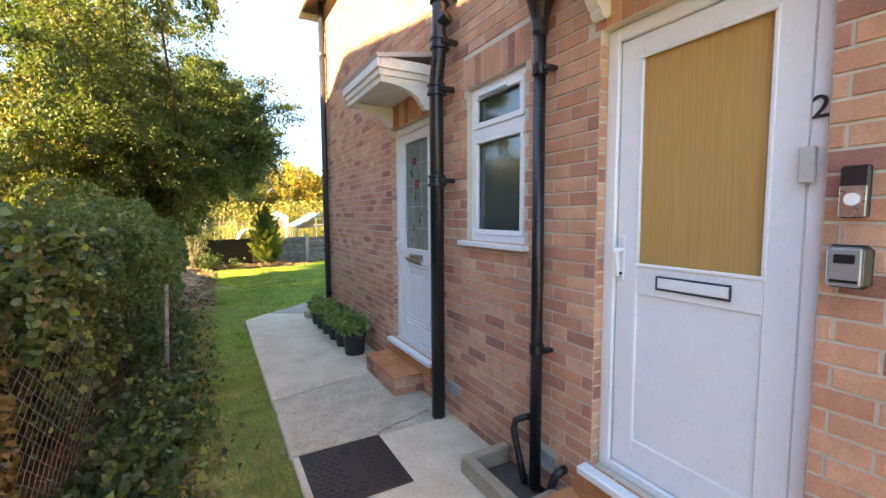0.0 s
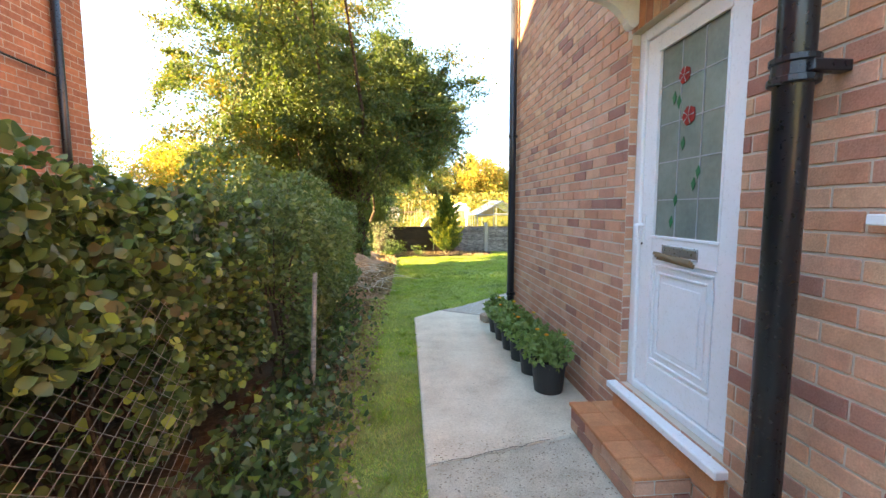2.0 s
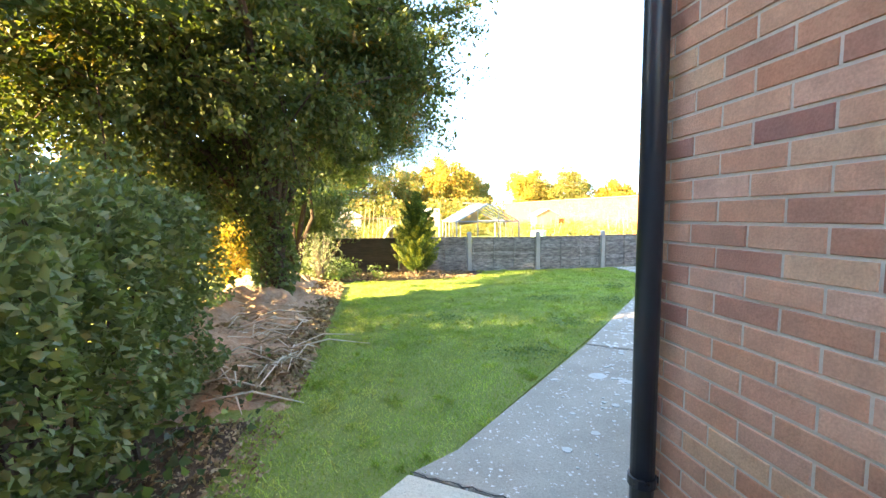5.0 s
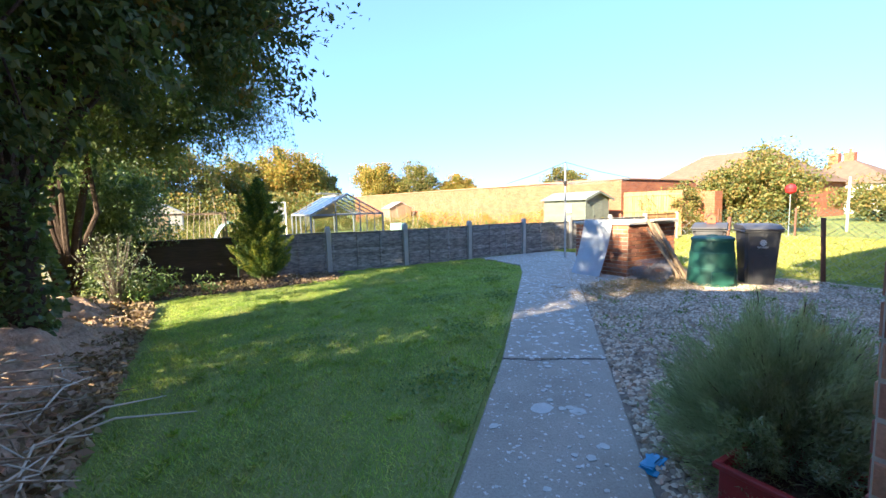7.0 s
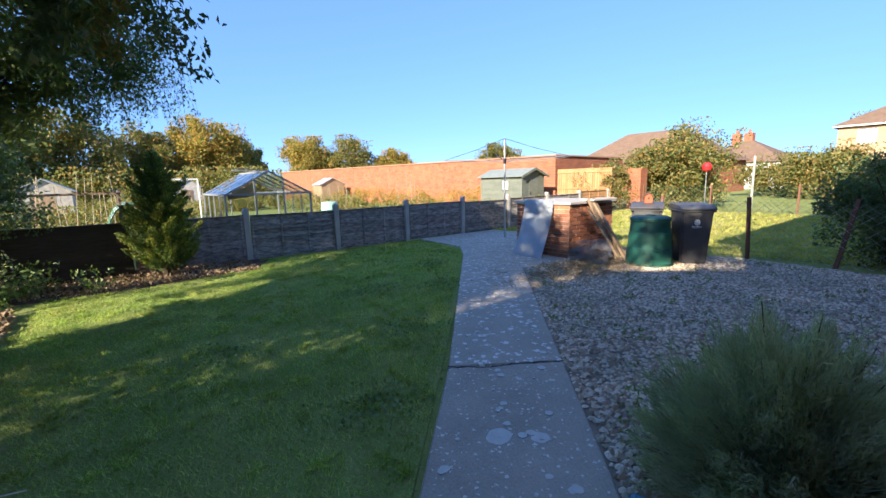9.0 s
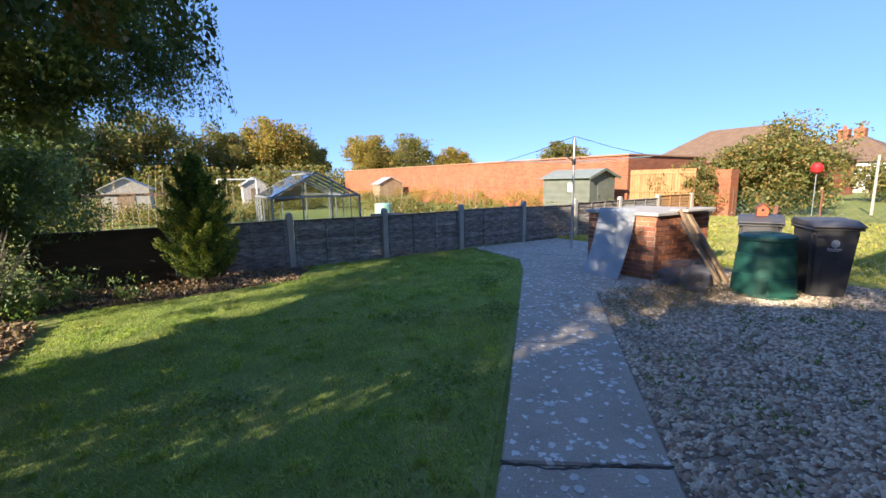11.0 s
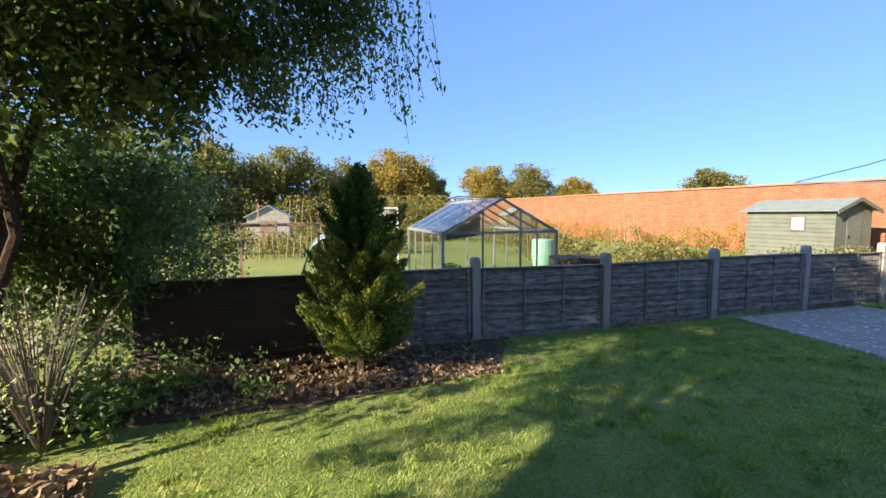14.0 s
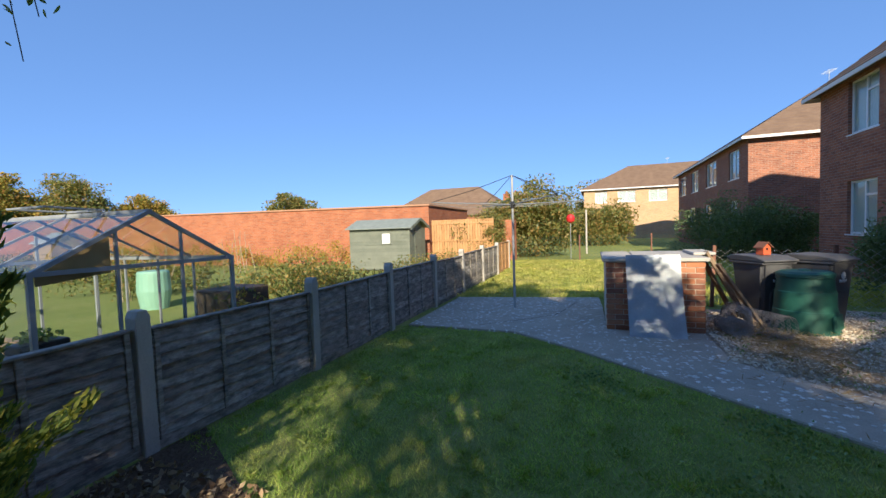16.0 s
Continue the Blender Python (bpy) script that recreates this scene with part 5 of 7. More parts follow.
# ---- coal bunker ----
BUNK = brick_mat("bunker_brick", "object", [(0.30, 0.12, 0.07), (0.46, 0.19, 0.09), (0.5, 0.24, 0.13), (0.22, 0.10, 0.07), (0.42, 0.2, 0.12)])
bk = thing("coal_bunker", "low brick coal bunker with slab lids", "bunker", (0, 0, 0))
X0, X1, Y0, Y1, BZ = 7.52, 9.0, 11.78, 13.02, 0.98
b = B()
box(b, X0, X1, Y0, Y1, -0.02, BZ)
part("core", b, MORTAR, bk)
shared = {}
for face in ("w", "s"):
    u0, u1 = (Y0, Y1) if face == "w" else (X0, X1)
    for u, z, ln in courses(u0 + 0.002, u1 - 0.002, 0.0, BZ + 0.002, (), face == "s"):
        key = (face, round(ln, 2))
        if key not in shared:
            b = B()
            box(b, *((-0.011, 0.0, 0, ln) if face == "w" else (0, ln, -0.011, 0.0)), 0, BH, 0.003)
            shared[key] = mesh_of("brick", b, BUNK)
        ob = part("brick", shared[key], None, bk)
        ob.location = (X0, u, z) if face == "w" else (u, Y0, z)
b = B()
for k in range(3):
    box(b, X0 - 0.05, X1 + 0.05, Y0 - 0.05 + 0.45 * k, Y0 - 0.05 + 0.45 * k + 0.44, BZ + 0.004, BZ + 0.055, 0.008, Matrix.Translation((8.2, 12.4, 0)) @ Matrix.Rotation(radians((0.6, -0.8, 0.4)[k]), 4, "Z") @ Matrix.Translation((-8.2, -12.4, 0)))
part("lid_slab", b, CONC_POST, bk)
b = B()
box(b, 7.95, 8.75, 11.55, 11.83, 1.038, 1.075, 0.006, None)
part("loose_slab", b, CONC_POST, bk)

sheet = thing("metal_sheet", "bent galvanised metal sheet leaning on the bunker", "metal sheet", (0, 0, 0))
b = B()
rows = []
for i in range(13):
    f = i / 12
    x = 7.08 + 0.39 * f + 0.05 * math.sin(f * 3.1)
    rows.append([b.verts.new((x - 0.015 * math.sin(j / 6 * 3.14), 12.06 + 0.68 * j / 6 + 0.02 * f, 0.022 + 1.06 * f)) for j in range(7)])
for a, c in zip(rows, rows[1:]):
    for j in range(6):
        b.faces.new((a[j], a[j + 1], c[j + 1], c[j]))
bmesh.ops.solidify(b, geom=b.faces[:], thickness=0.004)
part("plate", b, GALV, sheet, smooth=False)

# timber, wire roll, straw
for k, (x, y, a, ln, w) in enumerate(((8.05, 11.12, -27, 1.2, 0.09), (8.17, 11.02, -31, 1.25, 0.11), (8.29, 11.20, -26, 1.15, 0.08), (7.92, 10.98, -33, 1.1, 0.06))):
    b = B()
    box(b, -w / 2, w / 2, -0.02, 0.02, 0, ln, 0.004, pose(x, y, 0.012, a, -5 + 4 * k, 8 * k))
    solid("plank", b, LUMBER, "old loose timber plank leaning against the bunker", "plank", group="planks on the bunker")
WIRE = plain("rusty_wire", (0.30, 0.28, 0.27), 0.6, 0.4, 0.3)
for k, (x, y, r, rz, ln) in enumerate(((7.55, 11.15, 0.17, 115, 0.75), (7.70, 11.38, 0.19, 75, 0.6), (7.45, 11.48, 0.13, 100, 0.5))):
    w_ = thing("wire_roll", "loose roll of grey chicken wire on straw", "wire roll", (x, y, 0.012 + r), rz, "rolls of wire")
    b = B()
    for j in range(9):
        yy = -ln / 2 + ln * j / 8
        tube(b, [(r * (1 - 0.35 * (i / 40)) * math.cos(i * 0.5 + j), yy + 0.01 * math.sin(i), r * (1 - 0.35 * (i / 40)) * math.sin(i * 0.5 + j) * 0.95) for i in range(38)], 0.003, 4)
    for j in range(20):
        a = j * math.pi / 10
        tube(b, [(r * 0.97 * math.cos(a + 0.25 * i), -ln / 2 + ln * i / 9, r * 0.92 * math.sin(a + 0.25 * i)) for i in range(10)], 0.0025, 4)
    part("coil", b, WIRE, w_)["kind"] = "stuff"
STRAW = leaf_mat("straw", [(0.34, 0.23, 0.11), (0.46, 0.33, 0.17), (0.24, 0.16, 0.08)], 0.1, 0.8)
n = 3500
pos = np.stack([RNG.normal(6.9, 0.75, n), RNG.normal(11.0, 0.33, n), 0.02 + 0.05 * RNG.random(n)], 1)
out = RNG.normal(size=(n, 3)) * (2, 2, 0.12)
solid("straw_litter", leaves("straw_litter", pos, 0.11, STRAW, 0.05, out, 0, 0.02), None, "scattered straw and dry stalks on gravel", "straw", "stuff")

# ---- bins ----
GREEN = plain("green_plastic", (0.022, 0.095, 0.07), 0.5, var=0.25)
cb = thing("compost_bin", "dark green conical plastic compost bin", "compost bin", (7.98, 10.52, 0.0))
b = B()
lathe(b, [(0.375, 0.0), (0.375, 0.03), (0.36, 0.035), (0.345, 0.3), (0.335, 0.31), (0.325, 0.55), (0.315, 0.56), (0.30, 0.735), (0.285, 0.74)], 80)
part("body", b, GREEN, cb)
b = B()
lathe(b, [(0.31, 0.741), (0.315, 0.75), (0.31, 0.79), (0.26, 0.815), (0.08, 0.82), (0.07, 0.835), (0.05, 0.84)], 80)
part("lid", b, GREEN, cb)
b = B()
box(b, -0.17, 0.17, -0.371, -0.33, 0.03, 0.24, 0.012, pose(0, 0, 0, -4, 0, -35))
part("hatch", b, GREEN, cb)
BIN = plain("bin_grey", (0.085, 0.085, 0.09), 0.55, var=0.2)


def wheelie(m, logo):
    w = thing("wheelie_bin", "dark grey wheelie bin with a white crest", "wheelie bin", (0, 0, 0), group="wheelie bins")
    w.matrix_world = m @ Matrix.Diagonal((0.87, 0.9, 0.97, 1))
    b = B()
    lo = [(-0.23, -0.26), (0.23, -0.26), (0.23, 0.24), (-0.23, 0.24)]
    hi = [(-0.28, -0.34), (0.28, -0.34), (0.28, 0.33), (-0.28, 0.33)]
    r0 = [b.verts.new((*p, 0.03)) for p in lo]
    r1 = [b.verts.new((*p, 0.93)) for p in hi]
    b.faces.new(r0[::-1])
    b.faces.new(r1)
    for i in range(4):
        b.faces.new((r0[i], r0[(i + 1) % 4], r1[(i + 1) % 4], r1[i]))
    bmesh.ops.bevel(b, geom=[e for e in b.edges if abs(e.verts[0].co.z - e.verts[1].co.z) > 0.5], offset=0.05, segments=3, affect="EDGES")
    part("body", b, BIN, w)
    b = B()
    box(b, -0.30, 0.30, -0.36, 0.35, 0.90, 0.935, 0.01)
    part("rim", b, BIN, w)
    b = B()
    prism(b, [(-0.40, 0.94), (0.36, 0.94), (0.36, 1.0), (0.28, 1.035), (-0.20, 1.02), (-0.40, 0.965)], "x", -0.30, 0.30)
    bmesh.ops.bevel(b, geom=b.edges[:], offset=0.01, segments=1, affect="EDGES")
    part("lid", b, BIN, w)
    b = B()
    tube(b, [(-0.26, 0.36, 0.97), (-0.26, 0.42, 0.98), (0.26, 0.42, 0.98), (0.26, 0.36, 0.97)], 0.016, 8)
    part("handle", b, BIN, w)
    for s in (-1, 1):
        b = B()
        rod(b, (s * 0.25, 0.27, 0.10), (s * 0.295, 0.27, 0.10), 0.10, seg=20)
        part("wheel", b, DARK, w)
    if logo:
        b = B()
        for k in range(10):
            ang, rad = 0.698 * k, 0.040 if k < 9 else 0.0
            x, z = rad * math.cos(ang), 0.735 + rad * math.sin(ang)
            rr = 0.013 if k < 9 else 0.026
            prism(b, [(x + rr * math.cos(a * 0.785), z + rr * math.sin(a * 0.785)) for a in range(8)], "y", -0.334 - 0.0004 * k, -0.316)
        part("crest", b, UPVC, w)
        b = B()
        for k in range(8):
            box(b, -0.082 + 0.021 * k, -0.082 + 0.021 * k + 0.013, -0.326, -0.305, 0.648, 0.672 + 0.010 * (k in (0, 4)))
        box(b, -0.075, 0.055, -0.324, -0.305, 0.634, 0.639)
        part("wording", b, UPVC, w)
    b = B()
    prism(b, [(-0.11, 0.10), (0.11, 0.10), (0.12, 0.46), (0.09, 0.52), (-0.09, 0.52), (-0.12, 0.46)], "y", -0.012, 0.012)
    bmesh.ops.bevel(b, geom=b.edges[:], offset=0.006, segments=1, affect="EDGES")
    bmesh.ops.transform(b, matrix=pose(0, -0.262, 0, 5.0, 0, 0), verts=b.verts[:])
    part("front_panel", b, BIN, w)
    return w


wheelie(pose(8.58, 10.13, 0, 0, 0, -51), True)
wheelie(pose(8.52, 10.84, 0, 0, 0, -66), True)
bh = thing("bird_house", "small orange-red wooden bird house on a bin", "bird house", (8.50, 10.82, 1.0), -60)
bh.scale = (0.75, 0.75, 0.75)
ORANGE = plain("orange_paint", (0.50, 0.10, 0.035), 0.6)
b = B()
prism(b, [(-0.085, 0), (0.085, 0), (0.085, 0.14), (0, 0.22), (-0.085, 0.14)], "y", -0.08, 0.08)
part("box", b, ORANGE, bh)
b = B()
prism(b, [(-0.12, 0.125), (0, 0.235), (0.12, 0.125), (0.12, 0.145), (0, 0.255), (-0.12, 0.145)], "y", -0.11, 0.11)
part("roof", b, plain("brown_roof", (0.16, 0.07, 0.04), 0.7), bh)
b = B()
rod(b, (0, -0.083, 0.11), (0, -0.081, 0.11), 0.025, seg=14)
part("entrance", b, DARK, bh)

# ---- rotary airer ----
ra = thing("clothes_airer", "tall grey rotary clothes airer with slack lines", "clothes airer", (8.83, 14.59, 0.02))
b = B()
rod(b, (0, 0, 0), (0, 0, 2.46), 0.024, 0.022, 12)
part("pole", b, ALU, ra)
b = B()
rod(b, (0, 0, 1.85), (0, 0, 1.98), 0.04, seg=12)
part("hub", b, DARK, ra)
ends = []
for k in range(4):
    a = radians(36 + 90 * k)
    e = Vector((1.55 * math.cos(a), 1.55 * math.sin(a), 1.98))
    ends.append(e)
    b = B()
    rod(b, (0, 0, 1.92), e, 0.011, 0.009, 8)
    part("arm", b, GREY_PLASTIC, ra)
    b = B()
    tube(b, [(0, 0, 2.46), e * 0.5 + Vector((0, 0, 1.2)), e], 0.006, 5)
    part("stay_line", b, DARK, ra)
for f in (0.45, 0.7, 0.98):
    b = B()
    for k in range(4):
        p, q = Vector((ends[k].x * f, ends[k].y * f, 1.95)), Vector((ends[(k + 1) % 4].x * f, ends[(k + 1) % 4].y * f, 1.95))
        tube(b, [p, (p + q) / 2 - Vector((0, 0, 0.03)), q], 0.0025, 4)
    part("washing_line", b, GH_ALU, ra)

# ---- chain-link ----


def chain_link(name, label, p0, p1, z0, z1, cell, r, mat, group=""):
    """Woven zigzag wires between two places."""
    p0, p1 = Vector((*p0, 0)), Vector((*p1, 0))
    ln, d = (p1 - p0).length, (p1 - p0).normalized()
    nrm = Vector((-d.y, d.x, 0))
    n, m = int(ln / cell), max(2, int((z1 - z0) / (cell * 0.8)))
    vs, fs = [], []
    for i in range(n):
        for j in range(m + 1):
            u = (i + 0.5 + (0.52 if ((i + j) % 2) else -0.52)) * cell
            z = z0 + (z1 - z0) * j / m
            c = p0 + d * u + nrm * (0.02 * math.sin(u * 2.2 + z * 3) + (r if (i + j) % 2 else -r))
            for q in ((-r, 0), (0, r), (r, 0), (0, -r)):
                vs.append((c.x + nrm.x * q[1] + d.x * q[0], c.y + nrm.y * q[1] + d.y * q[0], z))
            if j:
                o = len(vs) - 8
                fs += [(o + k, o + (k + 1) % 4, o + 4 + (k + 1) % 4, o + 4 + k) for k in range(4)]
    return solid(name, quick_mesh(name, np.array(vs), np.array(fs), mat), None, label, "wire fence", "stuff", group)


GALV_W = plain("galvanised_wire", (0.55, 0.55, 0.53), 0.5, 0.7, 0.2)
GREEN_W = plain("green_wire", (0.10, 0.2, 0.13), 0.6, 0.1, 0.2)
RUST = plain("rusty_post", (0.20, 0.095, 0.06), 0.8, 0.2, 0.3, 8, 60, 0.3)
chain_link("wire_fence", "galvanised chain-link fence hung in front of ivy", (-0.86, 2.6), (-0.80, 3.8), 0.02, 1.12, 0.055, 0.0018, plain("dull_wire", (0.30, 0.30, 0.29), 0.6, 0.5, 0.3))
chain_link("wire_fence", "chain-link garden fence beyond the bins", (9.25, 7.05), (9.55, 9.6), 0.05, 1.0, 0.08, 0.0028, GALV_W)
chain_link("wire_fence", "chain-link garden fence behind the bunker", (9.55, 9.65), (9.95, 12.9), 0.05, 1.0, 0.08, 0.0028, GALV_W)
chain_link("wire_fence", "green plastic-coated chain-link fence far across the lawn", (20.0, 7.3), (20.2, 16.6), 0.05, 1.05, 0.10, 0.005, GREEN_W)
for x, y, a in ((9.26, 7.2, 0), (9.47, 9.53, -2), (9.4, 8.4, 8), (9.75, 11.2, 3), (20.0, 8, 0), (20.05, 11, 0), (20.1, 13.8, 0), (20.2, 16.6, 0)):
    b = B()
    box(b, -0.028, 0.028, -0.028, 0.028, -0.05, 1.08, 0.006, pose(x, y, 0, a, a, 0))
    solid("fence_post", b, RUST, "rusty brown thin fence post", "fence post", group="posts of the wire fence")
b = B()
rod(b, (-0.47, 4.95, 0), (-0.43, 5.0, 1.0), 0.022, 0.018, 8)
solid("hedge_stake", b, FENCE_W, "thin grey wooden stake in front of the hedge", "stake")

# ---- vegetation ----


def clumps(n, centre, radii, size, per, shell=0.35, flat=0.0):
    """Leaf positions gathered in clumps in an ellipsoid, so that gaps stay open. Gives the leaves and the clump centres."""
    c, d = blob(n, centre, radii, shell)
    ps = []
    for k in range(n):
        s = size * RNG.uniform(0.6, 1.4)
        q = np.clip(RNG.normal(size=(per, 3)), -1.5, 1.5) * (s, s, s * (1 - flat)) * 0.5
        ps.append(c[k] + q)
    return np.concatenate(ps), c


def limbs(bm, foot, targets, r, bend=0.3, fork=0.45):
    """Tapered stems from the foot to the targets, forking on the way."""
    foot = Vector(foot)
    for t in targets:
        t = Vector(t)
        m = foot.lerp(t, fork) + Vector((RNG.uniform(-bend, bend), RNG.uniform(-bend, bend), RNG.uniform(0, bend)))
        q = foot.lerp(m, 0.5) + Vector((0, 0, bend * 0.6))
        rr = r * RNG.uniform(0.7, 1.1)
        tube(bm, [foot, q, m, m.lerp(t, 0.55) + Vector((0, 0, bend * 0.2)), t], [rr, rr * 0.75, rr * 0.55, rr * 0.3, rr * 0.08], 7)


# the large garden tree with an ivy-clad trunk
ta = thing("tree", "broad leafy tree with an ivy-covered trunk, gold where sunlit", "tree", (-0.9, 12.05, 0))


def sprays(n, centre, radii, length, per, shell=0.3, droop=0.3):
    """Leafy boughs that reach outwards from a lumpy crown: leaf places, the way they point, and the boughs as (foot, tip)."""
    c, d = blob(n, centre, radii, shell)
    ps, os, bs = [], [], []
    for k in range(n):
        ln = length * RNG.uniform(0.55, 1.5)
        w = unit((d[k] + RNG.normal(size=3) * 0.45)[None])[0]
        f = RNG.random(per) ** 0.8
        side = RNG.normal(size=(per, 3)) * (0.20 * ln * (1.15 - f * 0.85))[:, None] * (1, 1, 0.55)
        ps.append(c[k] + w * ln * (f[:, None] - 0.5) + side - np.outer(f ** 2, (0, 0, droop * ln)))
        os.append(np.tile(w * 0.8, (per, 1)))
        bs.append((c[k] - w * ln * 0.5, c[k] + w * ln * 0.45 - np.array((0, 0, droop * ln * 0.9))))
    return np.concatenate(ps), np.concatenate(os), bs


pos, outs, cs, boughs, gold, gouts = [], [], [], [], [], []
# the last lobe is an unseen bough, added to shade the gravel by the bins
LOBES = ((46, (-0.4, 0.0, 4.7), (2.5, 2.2, 2.0)), (30, (-2.2, -0.2, 4.6), (1.9, 1.8, 1.6)), (30, (1.5, -0.1, 4.2), (1.4, 1.5, 1.2)), (30, (0.2, -1.5, 3.4), (1.6, 1.3, 1.3)),
         (18, (-1.2, 0.2, 6.0), (1.6, 1.5, 0.9)), (24, (-1.5, -1.6, 2.9), (1.4, 1.1, 1.1)), (12, (-0.8, -0.7, 1.9), (1.1, 0.7, 0.9)), (15, (-0.9, -2.8, 4.1), (1.3, 1.2, 1.1)), (8, (-0.5, -3.8, 4.8), (1.1, 1.1, 0.9)), (10, (1.8, -0.8, 3.4), (0.7, 0.7, 0.7)), (16, (-0.7, -2.5, 2.9), (1.1, 0.9, 0.8)), (7, (0.3, -5.2, 5.0), (0.9, 0.7, 0.5)))
for n_, c_, r_ in LOBES:
    p_, o_, b_ = sprays(int(n_ * 2.1), c_, r_, 0.95, 400)
    # western and top boughs get more gold leaves, as sunlight painted in colour
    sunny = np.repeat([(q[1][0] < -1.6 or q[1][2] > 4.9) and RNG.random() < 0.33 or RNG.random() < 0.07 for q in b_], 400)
    pos.append(p_[~sunny])
    outs.append(o_[~sunny])
    gold.append(p_[sunny])
    gouts.append(o_[sunny])
    cs += [q[0] for q in b_[::11]]
    boughs += b_
part("crown", leaves("crown", np.concatenate(pos), 0.072, L_TREE, 0.5, np.concatenate(outs), 0.3, 0.15, False, 1.3), None, ta)
part("golden_leaves", leaves("golden_leaves", np.concatenate(gold), 0.075, L_SUNLIT, 0.5, np.concatenate(gouts), 0.3, 0.15, False, 1.3), None, ta, "yellow-orange leaves with sunlight painted into their colour")
inner = np.concatenate([blob(500, c_, r_, 0.1)[0] for c_, r_ in (((-0.4, 0.0, 4.6), (1.9, 1.7, 1.4)), ((-2.2, -0.2, 4.6), (1.3, 1.2, 1.1)), ((1.4, -0.1, 4.1), (0.9, 1.0, 0.8)), ((0.1, -1.2, 3.4), (1.1, 0.9, 0.9)), ((-0.2, -0.4, 2.9), (1.2, 0.8, 0.8)))])
part("inner_foliage", leaves("inner_foliage", inner, 0.17, L_TREE, 0.6), None, ta)
b = B()
tube(b, [(0, 0, -0.1), (0.02, 0, 0.35), (-0.02, 0.05, 0.9), (0.0, 0.05, 1.3)], [0.27, 0.21, 0.19, 0.2], 12)
limbs(b, (0, 0.05, 1.2), cs, 0.055, 0.35)
for p_, q_ in boughs[::2]:
    tube(b, [tuple(p_), tuple((p_ + q_) / 2 + (0, 0, 0.05)), tuple(q_)], [0.012, 0.008, 0.003], 5)
part("trunk", b, BARK, ta)
iv, out = blob(2600, (0, 0, 0.9), (0.33, 0.33, 1.1), 0.85)
part("ivy", leaves("ivy", iv, 0.075, L_PRIVET, 0.8, out * 1.2, 0.3), None, ta, "dark ivy leaves on the trunk")

# the second tree, with hanging twigs over the lawn
tb = thing("tree", "dark multi-stemmed tree with long hanging leafy twigs", "tree", (-1.15, 15.0, 0))
pos, cs = [], []
for n_, c_, r_ in ((30, (0.4, -0.4, 4.6), (2.3, 1.9, 1.7)), (26, (1.6, -0.6, 4.1), (1.6, 1.2, 1.2)), (16, (-1.2, 0.3, 3.6), (1.5, 1.3, 1.4)), (22, (0.4, 0.2, 2.6), (1.3, 0.9, 0.9))):
    p_, q_ = clumps(int(n_ * 1.5), c_, r_, 0.5, 260)
    pos.append(p_)
    cs.append(q_)
pos, cs = np.concatenate(pos), np.concatenate(cs)
part("crown", leaves("crown", pos, 0.075, L_SHADE, 0.5, None, 0.5), None, tb)
b = B()
limbs(b, (0, 0, -0.05), [cs[i] for i in range(0, len(cs), 13) if cs[i][0] < 1.2], 0.075, 0.4, 0.4)
part("trunk", b, BARK, tb)
low = np.concatenate([clumps(64, (2.15, -0.1, 3.1), (0.75, 0.45, 0.75), 0.26, 260)[0], clumps(70, (1.1, 0.0, 2.95), (1.0, 0.6, 0.75), 0.28, 260)[0], clumps(24, (0.1, -0.2, 2.7), (0.8, 0.7, 0.7), 0.3, 240)[0]])
part("low_bough", leaves("low_bough", low, 0.042, L_SHADE, 0.45, None, 0.9, 0.1, "oval"), None, tb)
part("dark_foliage", leaves("dark_foliage", clumps(110, (0.10, 0.85, 1.38), (1.05, 0.55, 0.78), 0.3, 170)[0], 0.06, L_PRIVET, 0.5, None, 0.6), None, tb, "dense dark foliage drooping over the fence")
b, sp = B(), []
for k in range(110):
    x, y, z = RNG.uniform(0.2, 3.2), RNG.uniform(-0.5, 0.4), RNG.uniform(3.0, 3.9)
    end = RNG.uniform(2.25, 2.7) if k < 50 else RNG.uniform(2.5, 3.1)
    if k < 3:
        x, y, end = 2.95 + 0.06 * k, 0.1 - 0.12 * k, 2.2 + 0.13 * k
    end = min(end, z - 0.4)
    dx, dy = RNG.uniform(-0.15, 0.25), RNG.uniform(-0.2, 0.15)
    pts = [(x + dx * f, y + dy * f, z + (end - z) * f ** 1.1) for f in np.linspace(0, 1, 6)]
    tube(b, pts, 0.002, 4)
    m = int((z - end) * 34)
    f = RNG.random(m)
    sp.append(np.stack([x + dx * f, y + dy * f, z + (end - z) * f ** 1.1], 1) + RNG.normal(size=(m, 3)) * 0.025)
part("twig", b, BARK, tb)
part("hanging_leaves", leaves("hanging_leaves", np.concatenate(sp), 0.046, L_SHADE, 0.42, None, 1.2, 0.1, "oval"), None, tb)

sap = thing("sapling", "thin dark leaning sapling beside the bank", "sapling", (-1.28, 13.9, 0))
b = B()
tube(b, [(0, 0, -0.05), (-0.03, 0, 0.5), (-0.12, 0.05, 1.2), (-0.3, 0.1, 1.9)], [0.045, 0.04, 0.03, 0.01], 8)
part("trunk", b, BARK, sap)
part("crown", leaves("crown", clumps(9, (-0.2, 0.05, 1.5), (0.45, 0.45, 0.5), 0.2, 70)[0], 0.07, L_PRIVET, 0.6), None, sap)

